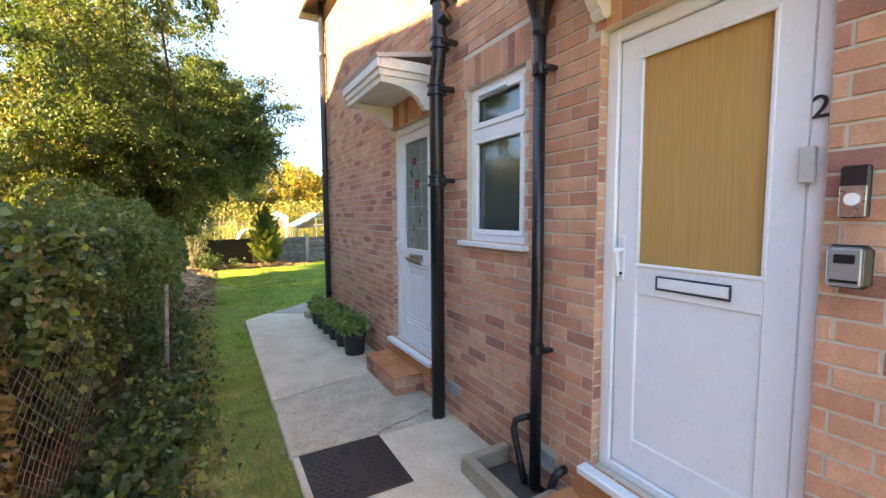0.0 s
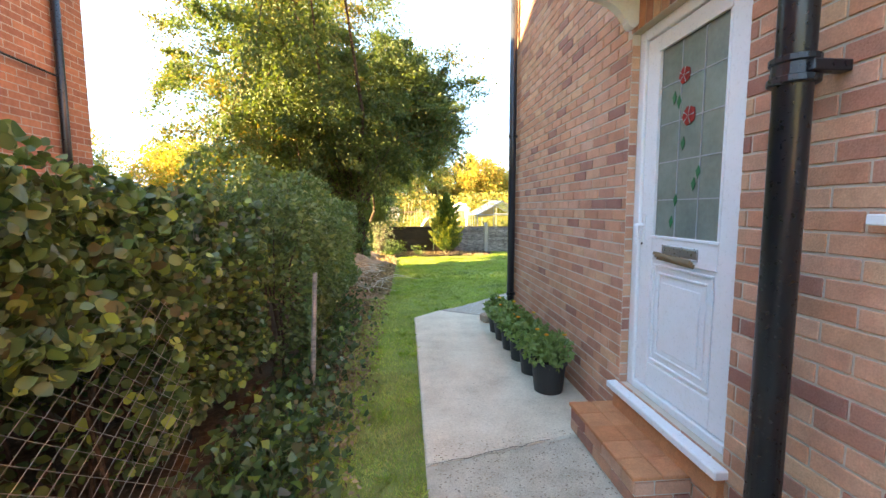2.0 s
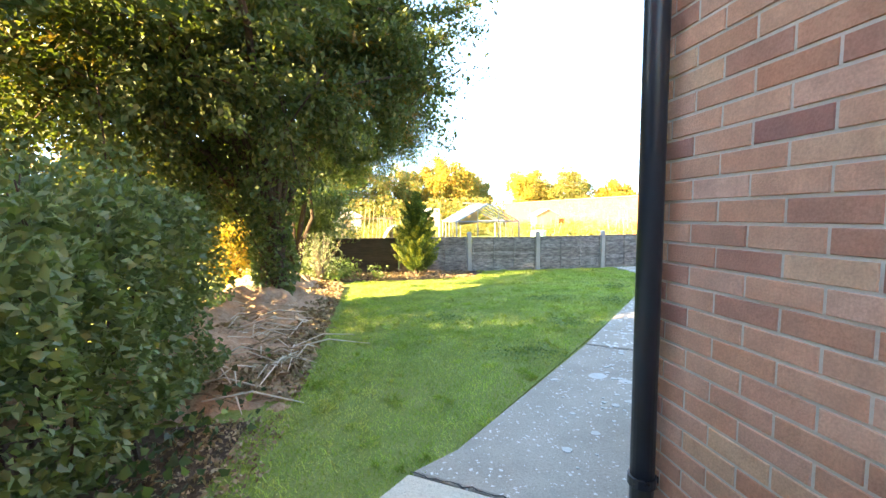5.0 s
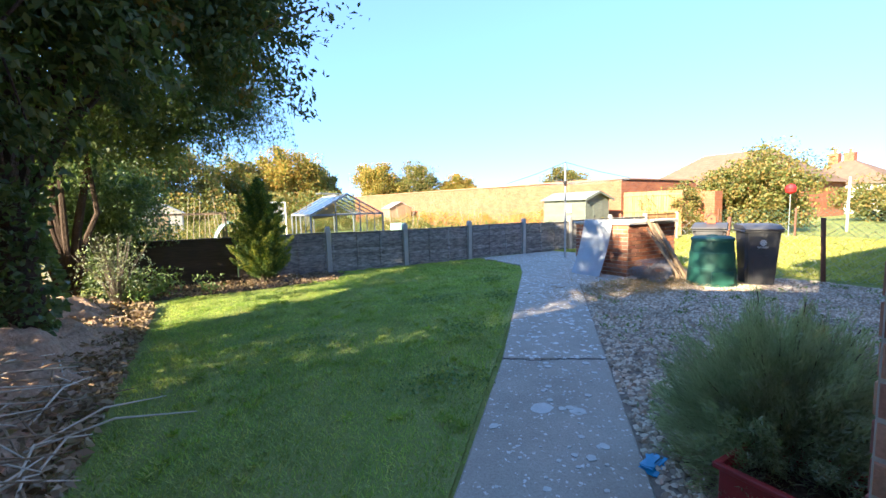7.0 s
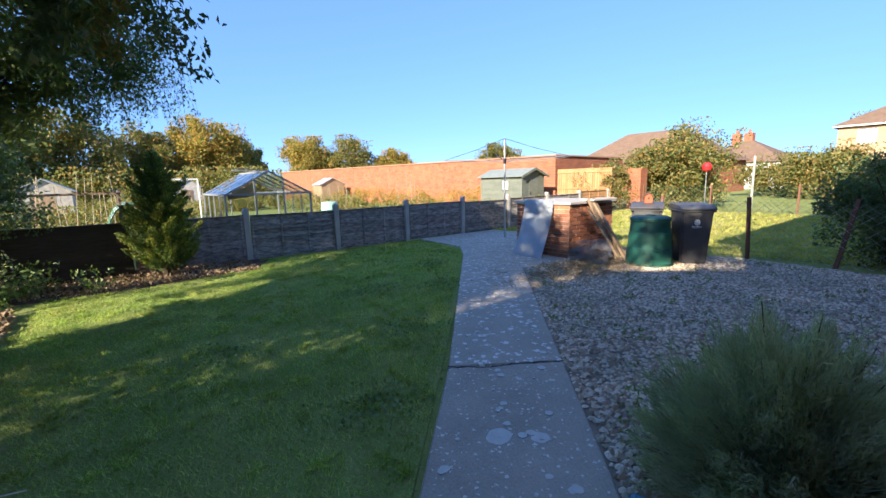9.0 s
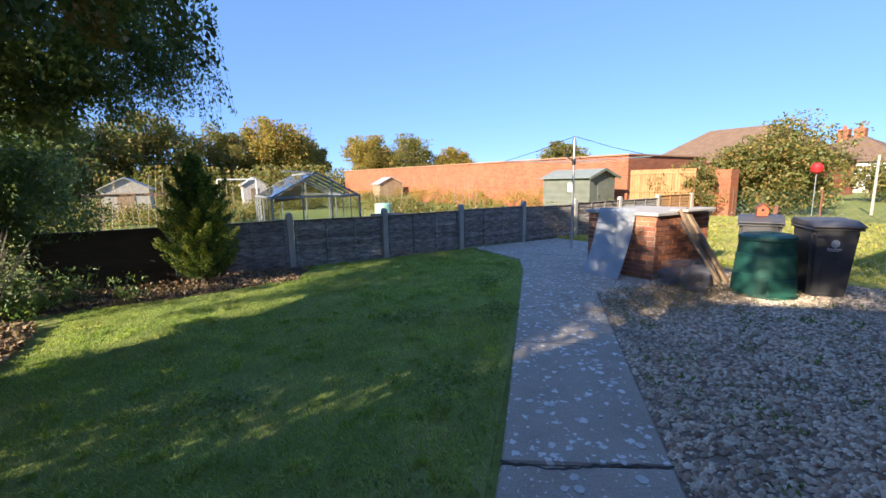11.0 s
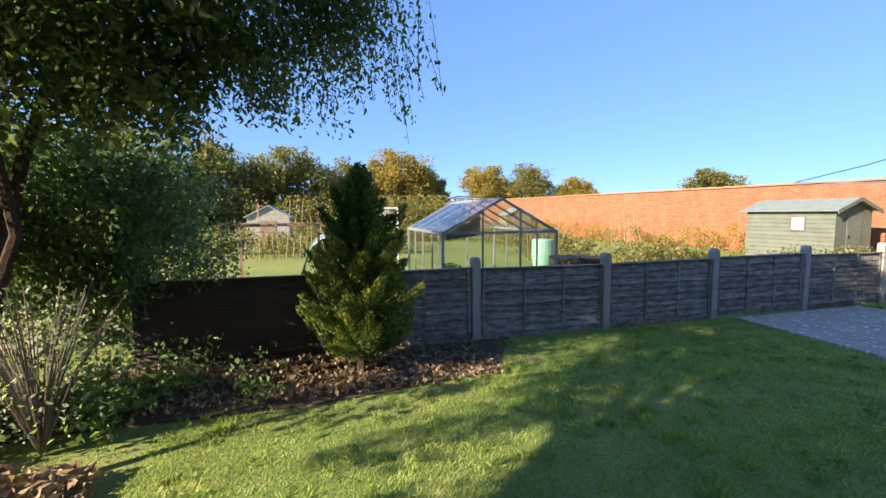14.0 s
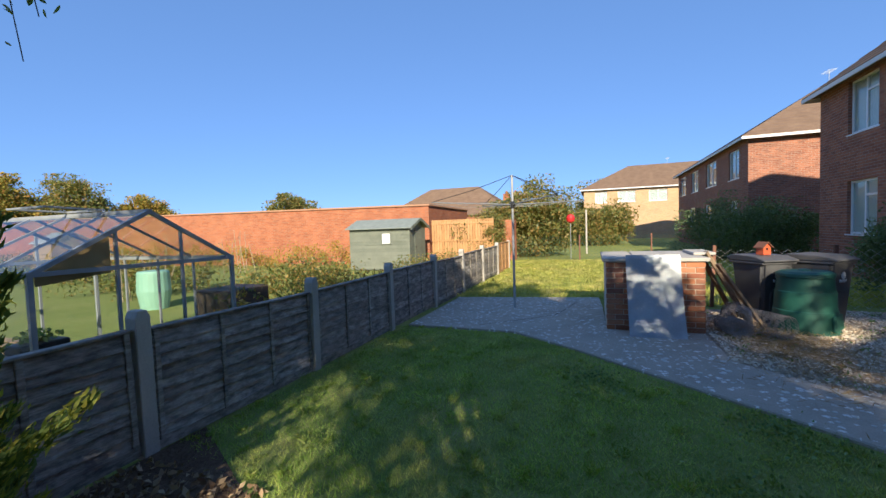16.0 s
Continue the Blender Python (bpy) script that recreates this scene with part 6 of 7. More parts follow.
# conifer by the fence
cf = thing("conifer", "small golden-green conifer standing before the fence", "conifer", (1.62, 15.5, 0))
pts, outs, gold, gouts = [], [], [], []
for k in range(120):
    h = ((k + RNG.random()) / 120) ** 1.15
    a = k * 2.4 + RNG.uniform(-0.4, 0.4)
    rad = np.interp(h, (0, 0.25, 0.5, 0.75, 1.0), (0.36, 0.50, 0.47, 0.28, 0.04)) * RNG.uniform(0.7, 1.45)
    z = 0.16 + 1.61 * h
    m = 560
    f = RNG.random(m) ** 0.8
    ca, sa = math.cos(a), math.sin(a)
    up = 0.16 + 0.22 * RNG.random()
    x = rad * (0.15 + 0.85 * f)
    wide = 0.05 * np.sqrt(np.clip(1.02 - f, 0, 1)) + 0.006
    q = np.stack([x * ca, x * sa, z + up * f ** 1.8], 1) + RNG.normal(size=(m, 3)) * wide[:, None] * (1, 1, 0.7)
    o = np.tile(np.array([ca * 0.9, sa * 0.9, 1.0]) * 2.0, (m, 1))
    # golden tips all round, crowded low in front as sunlight put into colour
    tip = (f > 0.6) & (RNG.random(m) < (0.55 if sa < 0.3 and h < 0.6 else 0.2))
    pts.append(q[~tip])
    outs.append(o[~tip])
    gold.append(q[tip])
    gouts.append(o[tip])
part("foliage", leaves("foliage", np.concatenate(pts), 0.05, L_CONIF, 0.28, np.concatenate(outs)), None, cf)
part("golden_foliage", leaves("golden_foliage", np.concatenate(gold), 0.045, L_CONIF_G, 0.28, np.concatenate(gouts)), None, cf, "yellow-green shoot tips, more in front as painted sunlight")
b = B()
tube(b, [(0, 0, -0.05), (0.0, 0, 1.0), (0, 0, 1.95)], [0.06, 0.035, 0.01], 8)
part("trunk", b, BARK, cf)

# the hedge along the side passage: three kinds of growth


def hedge_run(name, label, y0, y1, xc, w, h, size, mat, per_m, aspect=0.55, broad=False, under=0.0):
    n = int((y1 - y0) * per_m)
    y = RNG.uniform(y0, y1, n)
    a = RNG.uniform(-0.5, math.pi + 0.5, n)
    lump = np.array([noise.noise(Vector((q * 1.3, math.cos(w_) * 1.5, math.sin(w_) * 1.5))) for q, w_ in zip(y, a)])
    fine = np.array([noise.noise(Vector((q * 5, w_ * 3, 3.3))) for q, w_ in zip(y, a)])
    s = (1 + 0.22 * lump + 0.14 * fine) * (1 - 0.45 * RNG.random(n) ** 2.2)
    x = xc + w * np.sign(np.cos(a)) * np.abs(np.cos(a)) ** 0.6 * s
    z = h * (0.5 + 0.5 * np.sign(np.sin(a)) * np.abs(np.sin(a)) ** 0.75) * s
    x = x - under * (z < h * 0.62) * RNG.uniform(0.5, 1.0, n)
    keep = (z > 0.02) & ~((z < h * 0.6) & (RNG.random(n) < under * 1.8))
    pos = np.stack([x, y, z], 1)[keep]
    out = np.stack([np.cos(a), np.zeros(n), np.sin(a)], 1)[keep]
    hd = thing(name, label, "hedge", (0, 0, 0))
    part("leaves", leaves("leaves", pos, size, mat, aspect, out * 0.9, 0.35, 0.18, broad), None, hd)
    b = B()
    for k in range(int((y1 - y0) * 9)):
        yy = RNG.uniform(y0, y1)
        x0 = xc + RNG.uniform(-0.3, 0.55) * w
        tube(b, [(x0, yy, -0.02), (x0 + RNG.uniform(-0.08, 0.08), yy + RNG.uniform(-0.15, 0.15), h * 0.4), (x0 + RNG.uniform(-0.2, 0.25), yy + RNG.uniform(-0.3, 0.3), h * RNG.uniform(0.7, 1.0))], [0.014, 0.010, 0.004], 5)
    part("stem", b, BARK, hd)
    return hd


hedge_run("hedge", "clipped privet hedge turning brown beside the wire", -3.0, 2.62, -1.45, 0.62, 1.45, 0.045, L_BROWN, 7500)
hedge_run("hedge", "tangled ivy and bramble with large pale-edged leaves", 3.6, 5.1, -1.38, 0.66, 1.52, 0.055, L_IVY, 10000, 0.85, "oval", 0.10)
hedge_run("hedge", "ivy hanging over a dark hollow behind the wire", 2.60, 3.7, -1.40, 0.64, 1.58, 0.055, L_IVY, 10000, 0.85, "oval", 0.46)
slab("hedge_bed", [(-2.6, -4), (-0.34, -4), (-0.30, 1.2), (-0.36, 3.0), (-0.28, 5.0), (-0.34, 7.0), (-0.30, 8.5), (-2.6, 8.5)], -0.006, SOIL, "bare dark soil under the hedge", "soil")
hedge_run("hedge", "dense dark privet hedge over the side lawn", 5.2, 8.7, -1.22, 0.74, 1.72, 0.055, L_PRIVET, 11000)
hedge_run("hedge", "rough green shrubs under the tree along the bank", 8.5, 11.2, -1.95, 0.72, 1.75, 0.065, L_PRIVET, 5200)
hedge_run("hedge", "tall rough hedge behind the passage", -3.0, 9.0, -2.5, 0.5, 1.25, 0.08, L_IVY, 1800, 0.7, True)
pos = np.concatenate([RNG.normal((-0.48, 3.6, 0.10), (0.18, 0.9, 0.07), (3000, 3)), RNG.normal((-0.55, 6.2, 0.12), (0.16, 1.2, 0.08), (1300, 3))])
solid("ground_ivy", leaves("ground_ivy", pos, 0.06, L_IVY, 0.8, np.array((0.3, 0, 0.8)), 0, 0.18, True), None, "low ivy and weeds along the hedge foot", "ivy", "stuff")

# earth bank with dry stalks
STALK = plain("bleached_stalk", (0.62, 0.54, 0.42), 0.9, var=0.2)
b = B()
nx, ny = 44, 120
grid = []
for j in range(ny + 1):
    y = 8.6 + 5.9 * j / ny
    row = []
    for i in range(nx + 1):
        x = -2.35 + 2.25 * i / nx
        f = math.sin(math.pi * min(1, max(0, i / nx))) ** 0.8 * min(1, j / 14, (ny - j) / 16)
        z = -0.035 + 0.40 * f * (1 + 0.5 * noise.noise(Vector((x * 1.6, y * 1.6, 0)))) + 0.10 * noise.noise(Vector((x * 5, y * 5, 2))) + 0.035 * noise.noise(Vector((x * 17, y * 17, 5)))
        row.append(b.verts.new((x + 0.07 * math.sin(y * 1.7), y, max(z, -0.04))))
    grid.append(row)
for a, c in zip(grid, grid[1:]):
    for i in range(nx):
        b.faces.new((a[i], a[i + 1], c[i + 1], c[i]))
BANK = ground_mat("dry_bank", [(0.3, (0.26, 0.165, 0.105)), (0.5, (0.48, 0.32, 0.205)), (0.7, (0.62, 0.45, 0.31))], 4, 26, 1, 1.0, 0.04)
solid("earth_bank", b, BANK, "dry earth bank of soil and cut stalks", "earth bank", "structure", smooth=True)
n = 16000
pos = np.stack([RNG.uniform(-1.8, -0.02, n), RNG.uniform(8.8, 14.2, n), RNG.uniform(0.03, 0.34, n)], 1)
pos[:, 2] *= np.clip(1.0 - np.abs(pos[:, 0] + 1.0) / 1.2, 0.1, 1)
solid("dry_litter", leaves("dry_litter", pos, 0.09, L_DRY, 0.35, RNG.normal(size=(n, 3)) * (1.4, 1.4, 0.3)), None, "dry leaves and cut stems on the bank", "litter", "stuff")
for k in range(120):
    x, y = RNG.uniform(-1.3, -0.15), RNG.uniform(8.4, 11.2)
    a, ln = RNG.uniform(0, 6.28), RNG.uniform(0.25, 0.85)
    z = 0.06 + 0.22 * max(0.0, 1 - abs(x + 1.0))
    b = B()
    tube(b, [(x, y, z), (x + ln * 0.5 * math.cos(a), y + ln * 0.5 * math.sin(a), z + 0.08), (x + ln * math.cos(a), y + ln * math.sin(a), z + 0.01)], [0.006, 0.007, 0.003], 5)
    solid("dead_stalk", b, (LUMBER, STALK)[k % 2], "pale dead stalk lying on the bank", "stalk", group="stalks on the bank")

# weeds and leaf litter in the bed by the fence
pos = np.stack([RNG.uniform(-1.1, 3.0, 2600), RNG.uniform(14.95, 16.1, 2600), RNG.uniform(0.0, 0.05, 2600)], 1)
solid("bed_litter", leaves("bed_litter", pos, 0.06, L_DRY, 0.5), None, "dry brown leaf litter on the bed", "litter", "stuff")
pos = clumps(40, (-0.4, 15.2, 0.18), (1.2, 0.7, 0.2), 0.2, 60)[0]
solid("bed_weeds", leaves("bed_weeds", pos, 0.06, L_POT, 0.5, np.array((0, 0, 0.5))), None, "low green weeds in the bed", "weeds", "stuff")
dw = thing("dry_shrub", "bare grey twiggy shrub with few leaves", "shrub", (-0.55, 14.6, 0))
b = B()
for k in range(60):
    a, ln = RNG.uniform(0, 6.28), RNG.uniform(0.7, 1.15)
    s = RNG.uniform(0.15, 0.5)
    tube(b, [(0, 0, 0), (s * 0.4 * math.cos(a), s * 0.4 * math.sin(a), ln * 0.5), (s * math.cos(a), s * math.sin(a), ln)], [0.007, 0.005, 0.002], 4)
part("twig", b, plain("grey_twig", (0.22, 0.18, 0.14), 0.9, var=0.3), dw)
part("leaves", leaves("leaves", blob(900, (0, 0, 0.6), (0.5, 0.5, 0.5), 0.3)[0], 0.04, L_SAGE), None, dw)

n = 7000
pos = np.stack([RNG.uniform(-0.6, 0.05, n) , RNG.uniform(1.0, 8.5, n), np.full(n, 0.022)], 1)
pos[:, 0] -= 0.25 * RNG.random(n)
solid("leaf_litter", leaves("leaf_litter", pos, 0.034, L_DRY, 0.55, RNG.normal(size=(n, 3)) * (1, 1, 0.1)), None, "dry fallen leaves at the lawn edge", "litter", "stuff")

# lavender growing over a red box by the house corner
lv = thing("lavender", "large feathery grey-green lavender bush on gravel", "shrub", (3.0, 7.62, 0))
pos, d, b = [], [], B()
for k in range(340):
    q = unit(RNG.normal(size=(1, 3)) * (1, 1, 0.8) + (0, 0, 0.75))[0]
    q[2] = abs(q[2])
    ln = RNG.uniform(0.75, 1.12)
    root = np.array((0, 0, 0.02))
    tip = root + q * (0.56, 0.56, 0.86) * ln
    knee = root + (tip - root) * 0.45 + (0, 0, 0.06)
    if k < 60:
        tube(b, [tuple(root), tuple(knee), tuple(tip)], [0.007, 0.005, 0.002], 4)
    m = 210
    f = RNG.uniform(0.40, 1.0, m)
    pos.append(knee + (tip - knee) * ((f - 0.4) / 0.6)[:, None] + RNG.normal(size=(m, 3)) * (0.07 * (1.2 - f))[:, None])
    d.append(np.tile(q * 2.2 + (0, 0, 0.5), (m, 1)))
part("foliage", leaves("foliage", np.concatenate(pos), 0.055, L_SAGE, 0.09, np.concatenate(d)), None, lv)
part("stem", b, BARK, lv)
rb = thing("recycling_box", "red plastic recycling box of soil under the lavender", "box", (2.66, 7.36, 0.012), 90)
RED = plain("red_plastic", (0.34, 0.03, 0.03), 0.45, var=0.2)
for nm, bx in (("side_panel", (-0.27, 0.27, -0.19, -0.175, 0.0, 0.25)), ("side_panel", (-0.27, 0.27, 0.175, 0.19, 0.0, 0.25)), ("end_panel", (-0.27, -0.255, -0.174, 0.174, 0.0, 0.25)), ("end_panel", (0.255, 0.27, -0.174, 0.174, 0.0, 0.25)),
               ("rim", (-0.29, 0.29, -0.21, -0.18, 0.251, 0.275)), ("rim", (-0.29, 0.29, 0.18, 0.21, 0.251, 0.275)), ("rim", (-0.29, -0.26, -0.179, 0.179, 0.251, 0.275)), ("rim", (0.26, 0.29, -0.179, 0.179, 0.251, 0.275)), ("handle", (-0.31, -0.291, -0.07, 0.07, 0.20, 0.262))):
    b = B()
    box(b, *bx, 0.004)
    part(nm, b, RED, rb)
b = B()
box(b, -0.254, 0.254, -0.174, 0.174, 0.0, 0.2)
part("soil", b, SOIL, rb)
for x, y, a in ((2.62, 8.02, 30), (2.38, 7.72, 75)):
    b = B()
    for k in range(5):
        box(b, -0.11 + 0.01 * k, 0.10 - 0.015 * k, -0.05 + 0.012 * k, 0.035, 0.0 + 0.006 * k, 0.005 + 0.006 * k, 0.0, pose(x, y, 0.012, 0, RNG.uniform(-4, 4), a + RNG.uniform(-25, 25)))
    solid("plastic_scrap", b, plain("blue_plastic", (0.05, 0.32, 0.60), 0.4, var=0.25), "crumpled scrap of bright blue plastic on gravel", "litter", group="blue scraps")

# ---- lawn, gravel ----


def inside(x, y, poly):
    ok = np.zeros(len(x), bool)
    n = len(poly)
    for i in range(n):
        (x0, y0), (x1, y1) = poly[i], poly[(i + 1) % n]
        c = ((y0 > y) != (y1 > y)) & (x < (x1 - x0) * (y - y0) / (y1 - y0 + 1e-12) + x0)
        ok ^= c
    return ok


def grass(name, label, poly, n, h, box_, width=0.006, mat=BLADE):
    x, y = RNG.uniform(box_[0], box_[1], n), RNG.uniform(box_[2], box_[3], n)
    k = inside(x + RNG.normal(0, 0.028, n), y + RNG.normal(0, 0.028, n), poly)
    x, y = x[k], y[k]
    n = len(x)
    pn = np.array([noise.noise(Vector((a * 1.1, b_ * 1.1, 0.5))) for a, b_ in zip(x, y)])
    hh = h * RNG.uniform(0.5, 1.3, n) * (1 + 0.5 * pn)
    a, ln = RNG.uniform(0, 6.283, n), RNG.uniform(0.5, 1.7, n) * hh
    d = np.stack([np.cos(a), np.sin(a)], 1)
    p = np.stack([x, y, np.full(n, -0.015)], 1)
    s = np.stack([-d[:, 1], d[:, 0], np.zeros(n)], 1) * width * 0.5
    t = p + np.concatenate([d * ln[:, None], hh[:, None]], 1)
    v = np.stack([p - s, p + s, t], 1).reshape(-1, 3)
    return solid(name, quick_mesh(name, v, np.arange(3 * n).reshape(-1, 3), mat), None, label, "grass", "stuff")


LAWN = [(-0.25, 3.6), (0.40, 3.6), (0.39, 7.27), (1.07, 7.87), (7.03, 14.15), (7.12, 16.05), (3.3, 16.1), (2.9, 15.1), (1.2, 14.9), (0.1, 14.9), (0.0, 9.5), (-0.25, 8.5)]
SIDE_LAWN = [(-0.25, 1.2), (0.40, 1.2), (0.40, 5.4), (-0.25, 5.4)]
grass("side_grass", "thin worn olive grass beside the house path", SIDE_LAWN, 42000, 0.028, (-0.6, 0.6, 1.0, 5.6), 0.008, BLADE_WORN)
grass("lawn_grass", "short mown green lawn grass", LAWN, 480000, 0.028, (-0.6, 7.2, 1.0, 16.1), 0.008)


def tufts(name, label, poly, n, box_, mat):
    """Coarse tufts and clover patches standing a little proud of the mown grass."""
    x, y = RNG.uniform(box_[0], box_[1], n), RNG.uniform(box_[2], box_[3], n)
    k = inside(x, y, poly)
    x, y, size = x[k], y[k], RNG.uniform(0.03, 0.10, k.sum())
    per = 34
    a = RNG.uniform(0, 6.283, (len(x), per))
    r = np.sqrt(RNG.random((len(x), per))) * size[:, None]
    pos = np.stack([x[:, None] + r * np.cos(a), y[:, None] + r * np.sin(a), np.full(a.shape, 0.012)], 2).reshape(-1, 3)
    out = np.stack([np.cos(a), np.sin(a), np.full(a.shape, 1.1)], 2).reshape(-1, 3)
    return solid(name, leaves(name, pos, 0.05, mat, 0.16, out * 1.2, 0, 0.05), None, label, "grass", "stuff")


tufts("lawn_tufts", "coarse green tufts standing in the mown lawn", LAWN, 1500, (-0.6, 7.2, 1.0, 16.1), BLADE)
pos = np.concatenate([RNG.normal((x_, y_, 0.012), (0.22, 0.16, 0.006), (420, 3)) for x_, y_ in ((4.6, 11.9), (3.6, 12.3), (2.2, 9.6), (5.4, 13.2), (1.6, 11.2), (3.2, 10.7))])
solid("clover_patch", leaves("clover_patch", pos, 0.022, L_POT, 0.9, np.array((0, 0, 0.2)), 0, 0.1, "oval", 1.5), None, "low clover leaves in the lawn", "clover", "stuff")
FAR_LAWN = [(10.2, 7.1), (20, 7.2), (20, 17), (14.5, 16.1), (9.85, 16.1), (10.25, 13.1), (9.7, 12)]
grass("far_lawn_grass", "sunlit rough lawn grass of the next garden", FAR_LAWN, 90000, 0.06, (9.6, 20, 7, 17), 0.02, BLADE_Y)

STONE = leaf_mat("gravel_stone", [(0.22, 0.17, 0.12), (0.50, 0.41, 0.31), (0.66, 0.56, 0.44), (0.78, 0.70, 0.58), (0.44, 0.31, 0.21), (0.36, 0.31, 0.26)], 0.0, 0.85)


def pebbles(name, label, poly, n, size, box_, z):
    x, y = RNG.uniform(box_[0], box_[1], n), RNG.uniform(box_[2], box_[3], n)
    k = inside(x, y, poly)
    x, y = x[k], y[k]
    n = len(x)
    s = size * RNG.uniform(0.5, 1.4, n)
    a = RNG.uniform(0, 6.28, n)
    ring = []
    for q in range(6):
        r = s * RNG.uniform(0.75, 1.1, n)
        ring.append(np.stack([x + r * np.cos(a + q * 1.047), y + r * 0.75 * np.sin(a + q * 1.047), z + s * RNG.uniform(0.0, 0.25, n)], 1))
    top = np.stack([x + s * 0.15 * np.cos(a), y, z + s * RNG.uniform(0.45, 0.8, n)], 1)
    v = np.stack([*ring, top], 1).reshape(-1, 3)
    i = np.arange(n)[:, None] * 7
    f = np.concatenate([np.concatenate([i + q, i + (q + 1) % 6, i + 6], 1) for q in range(6)])
    return solid(name, quick_mesh(name, v, f, STONE, False), None, label, "gravel", "stuff")


GRAVEL = [(2.1, 7.1), (9.25, 7.05), (9.5, 9.6), (8.9, 11.7), (6.27, 11.77), (3.67, 9.13), (2.02, 7.44)]
pebbles("gravel", "loose grey and brown gravel", GRAVEL, 60000, 0.026, (2, 9.6, 7, 11.8), 0.009)
pebbles("path_grit", "scattered grit on the concrete path", [(0.45, 2.3), (1.65, 2.3), (1.65, 4.3), (0.45, 4.1)], 3000, 0.006, (0.4, 1.7, 2.9, 4.3), 0.021)
pos = np.stack([RNG.uniform(2.8, 9.2, 500), RNG.uniform(7.2, 11.6, 500), np.full(500, 0.03)], 1)
pos = np.concatenate([pos[k] + RNG.normal(size=(14, 3)) * (0.05, 0.05, 0.015) for k in range(0, 500, 3)])
pos = pos[inside(pos[:, 0], pos[:, 1], GRAVEL)]
solid("gravel_weeds", leaves("gravel_weeds", pos, 0.04, L_POT, 0.4, np.array((0, 0, 0.8))), None, "small weeds between the gravel", "weeds", "stuff")

# ---- allotments and distance ----


def bush(name, label, x, y, r, h, mat, n=60, size=0.12, per=90, cat="shrub"):
    s = thing(name, label, cat, (x, y, -0.03))
    p_, c_ = clumps(n, (0, 0, h * 0.52), (r, r, h * 0.47), r * 0.30, per * 2)
    p_ = p_[p_[:, 2] > 0.02]
    part("leaves", leaves("leaves", p_, size * 0.85, mat, 0.55), None, s)
    b = B()
    limbs(b, (0, 0, 0), [c_[i] for i in range(0, len(c_), 10)], 0.035 * h ** 0.5, 0.2)
    part("stem", b, BARK, s)
    return s


bush("shrub", "tall leafy fruit tree with red and golden leaves", 23.0, 16.3, 2.2, 3.7, L_FAR, 110, 0.16, 110, "tree")
bush("shrub", "green sprawling shrub before the orange fence", 19.3, 18.0, 1.2, 2.3, L_FAR, 50, 0.1)
bush("shrub", "dark green shrub in shade beside the house", 10.4, 7.95, 0.85, 1.55, L_PRIVET, 60, 0.07, 120)
bush("shrub", "dense dark hedge bush between the houses", 20.6, 8.0, 1.9, 2.3, L_PRIVET, 80, 0.1, 110)
bush("shrub", "dense dark hedge bush between the houses", 18.3, 7.6, 1.4, 1.9, L_PRIVET, 60, 0.1, 110)
bush("shrub", "dark dense shrub behind the dark fence", -1.7, 17.9, 1.5, 2.7, L_PRIVET, 90, 0.08, 130)
bush("shrub", "sunlit yellow-green shrub beside the tree stems", -2.3, 14.6, 0.7, 1.3, L_GOLD, 50, 0.07, 110)
bush("shrub", "round sunlit green bush by the distant house", 33.5, 12.6, 2.0, 2.8, L_FAR, 80, 0.18, 100)
bush("shrub", "sunlit green bush with autumn tints", 36.5, 15.5, 2.2, 2.6, L_FAR, 60, 0.18, 90)
for x, y, r, h, m_, lab in ((11.4, 67, 4.3, 9.6, L_GOLD, "distant golden autumn tree"), (4.9, 66, 3.6, 8.0, L_FAR, "distant russet tree beyond the allotments"), (15.5, 70, 3.4, 7.6, L_FAR, "distant dark green tree beyond the allotments"),
                            (28, 78, 4.6, 9.6, L_GOLD, "distant golden tree behind the garage"), (35, 76, 4.4, 9.2, L_FAR, "distant tree behind the garage wall"), (42, 72, 3.2, 7.2, L_GOLD, "low distant tree behind the garage"),
                            (-2, 62, 4.4, 8.4, L_FAR, "distant green tree beyond the allotments"), (-9, 60, 4.6, 8.8, L_FAR, "distant green tree beyond the allotments"), (-16, 56, 5.0, 9.0, L_FAR, "distant green tree beyond the allotments"), (-24, 50, 5.5, 9.0, L_GOLD, "distant golden tree beyond the allotments"), (-32, 40, 6, 9, L_FAR, "distant green tree beyond the allotments"), (-40, 26, 6, 8, L_FAR, "distant green tree beyond the allotments"),
                            (48, 52, 3.4, 6.5, L_FAR, "distant dark tree beside the bungalow"), (58, 10, 5, 6.5, L_FAR, "distant green tree among houses")):
    t_ = bush("tree", lab, x, y, r, h, m_, 90, 0.36, 130, "tree")
pos = clumps(260, (2, 58, 1.6), (40, 5, 1.7), 1.4, 110)[0]
pos = pos[pos[:, 2] > 0]
solid("far_hedge", leaves("far_hedge", pos, 0.3, L_FAR, 0.6), None, "far dark hedgerow behind the allotments", "hedge", "stuff")
# rows of crops and weeds
pos = np.concatenate([clumps(16, (RNG.uniform(-14, 15), y, 0.32), (2.2, 0.4, 0.38), 0.4, 110)[0] for y in RNG.uniform(20, 46, 46)])
pos = pos[pos[:, 2] > 0]
solid("crop_rows", leaves("crop_rows", pos, 0.10, L_FAR, 0.5, np.array((0, 0, 0.6))), None, "allotment rows of vegetables and weeds", "crops", "stuff")
pos = np.concatenate([clumps(14, (17.2 - 1.5 * (y - 20) / 35, y, 0.5), (0.9, 1.0, 0.55), 0.4, 90)[0] for y in np.arange(23.5, 50, 2.0)])
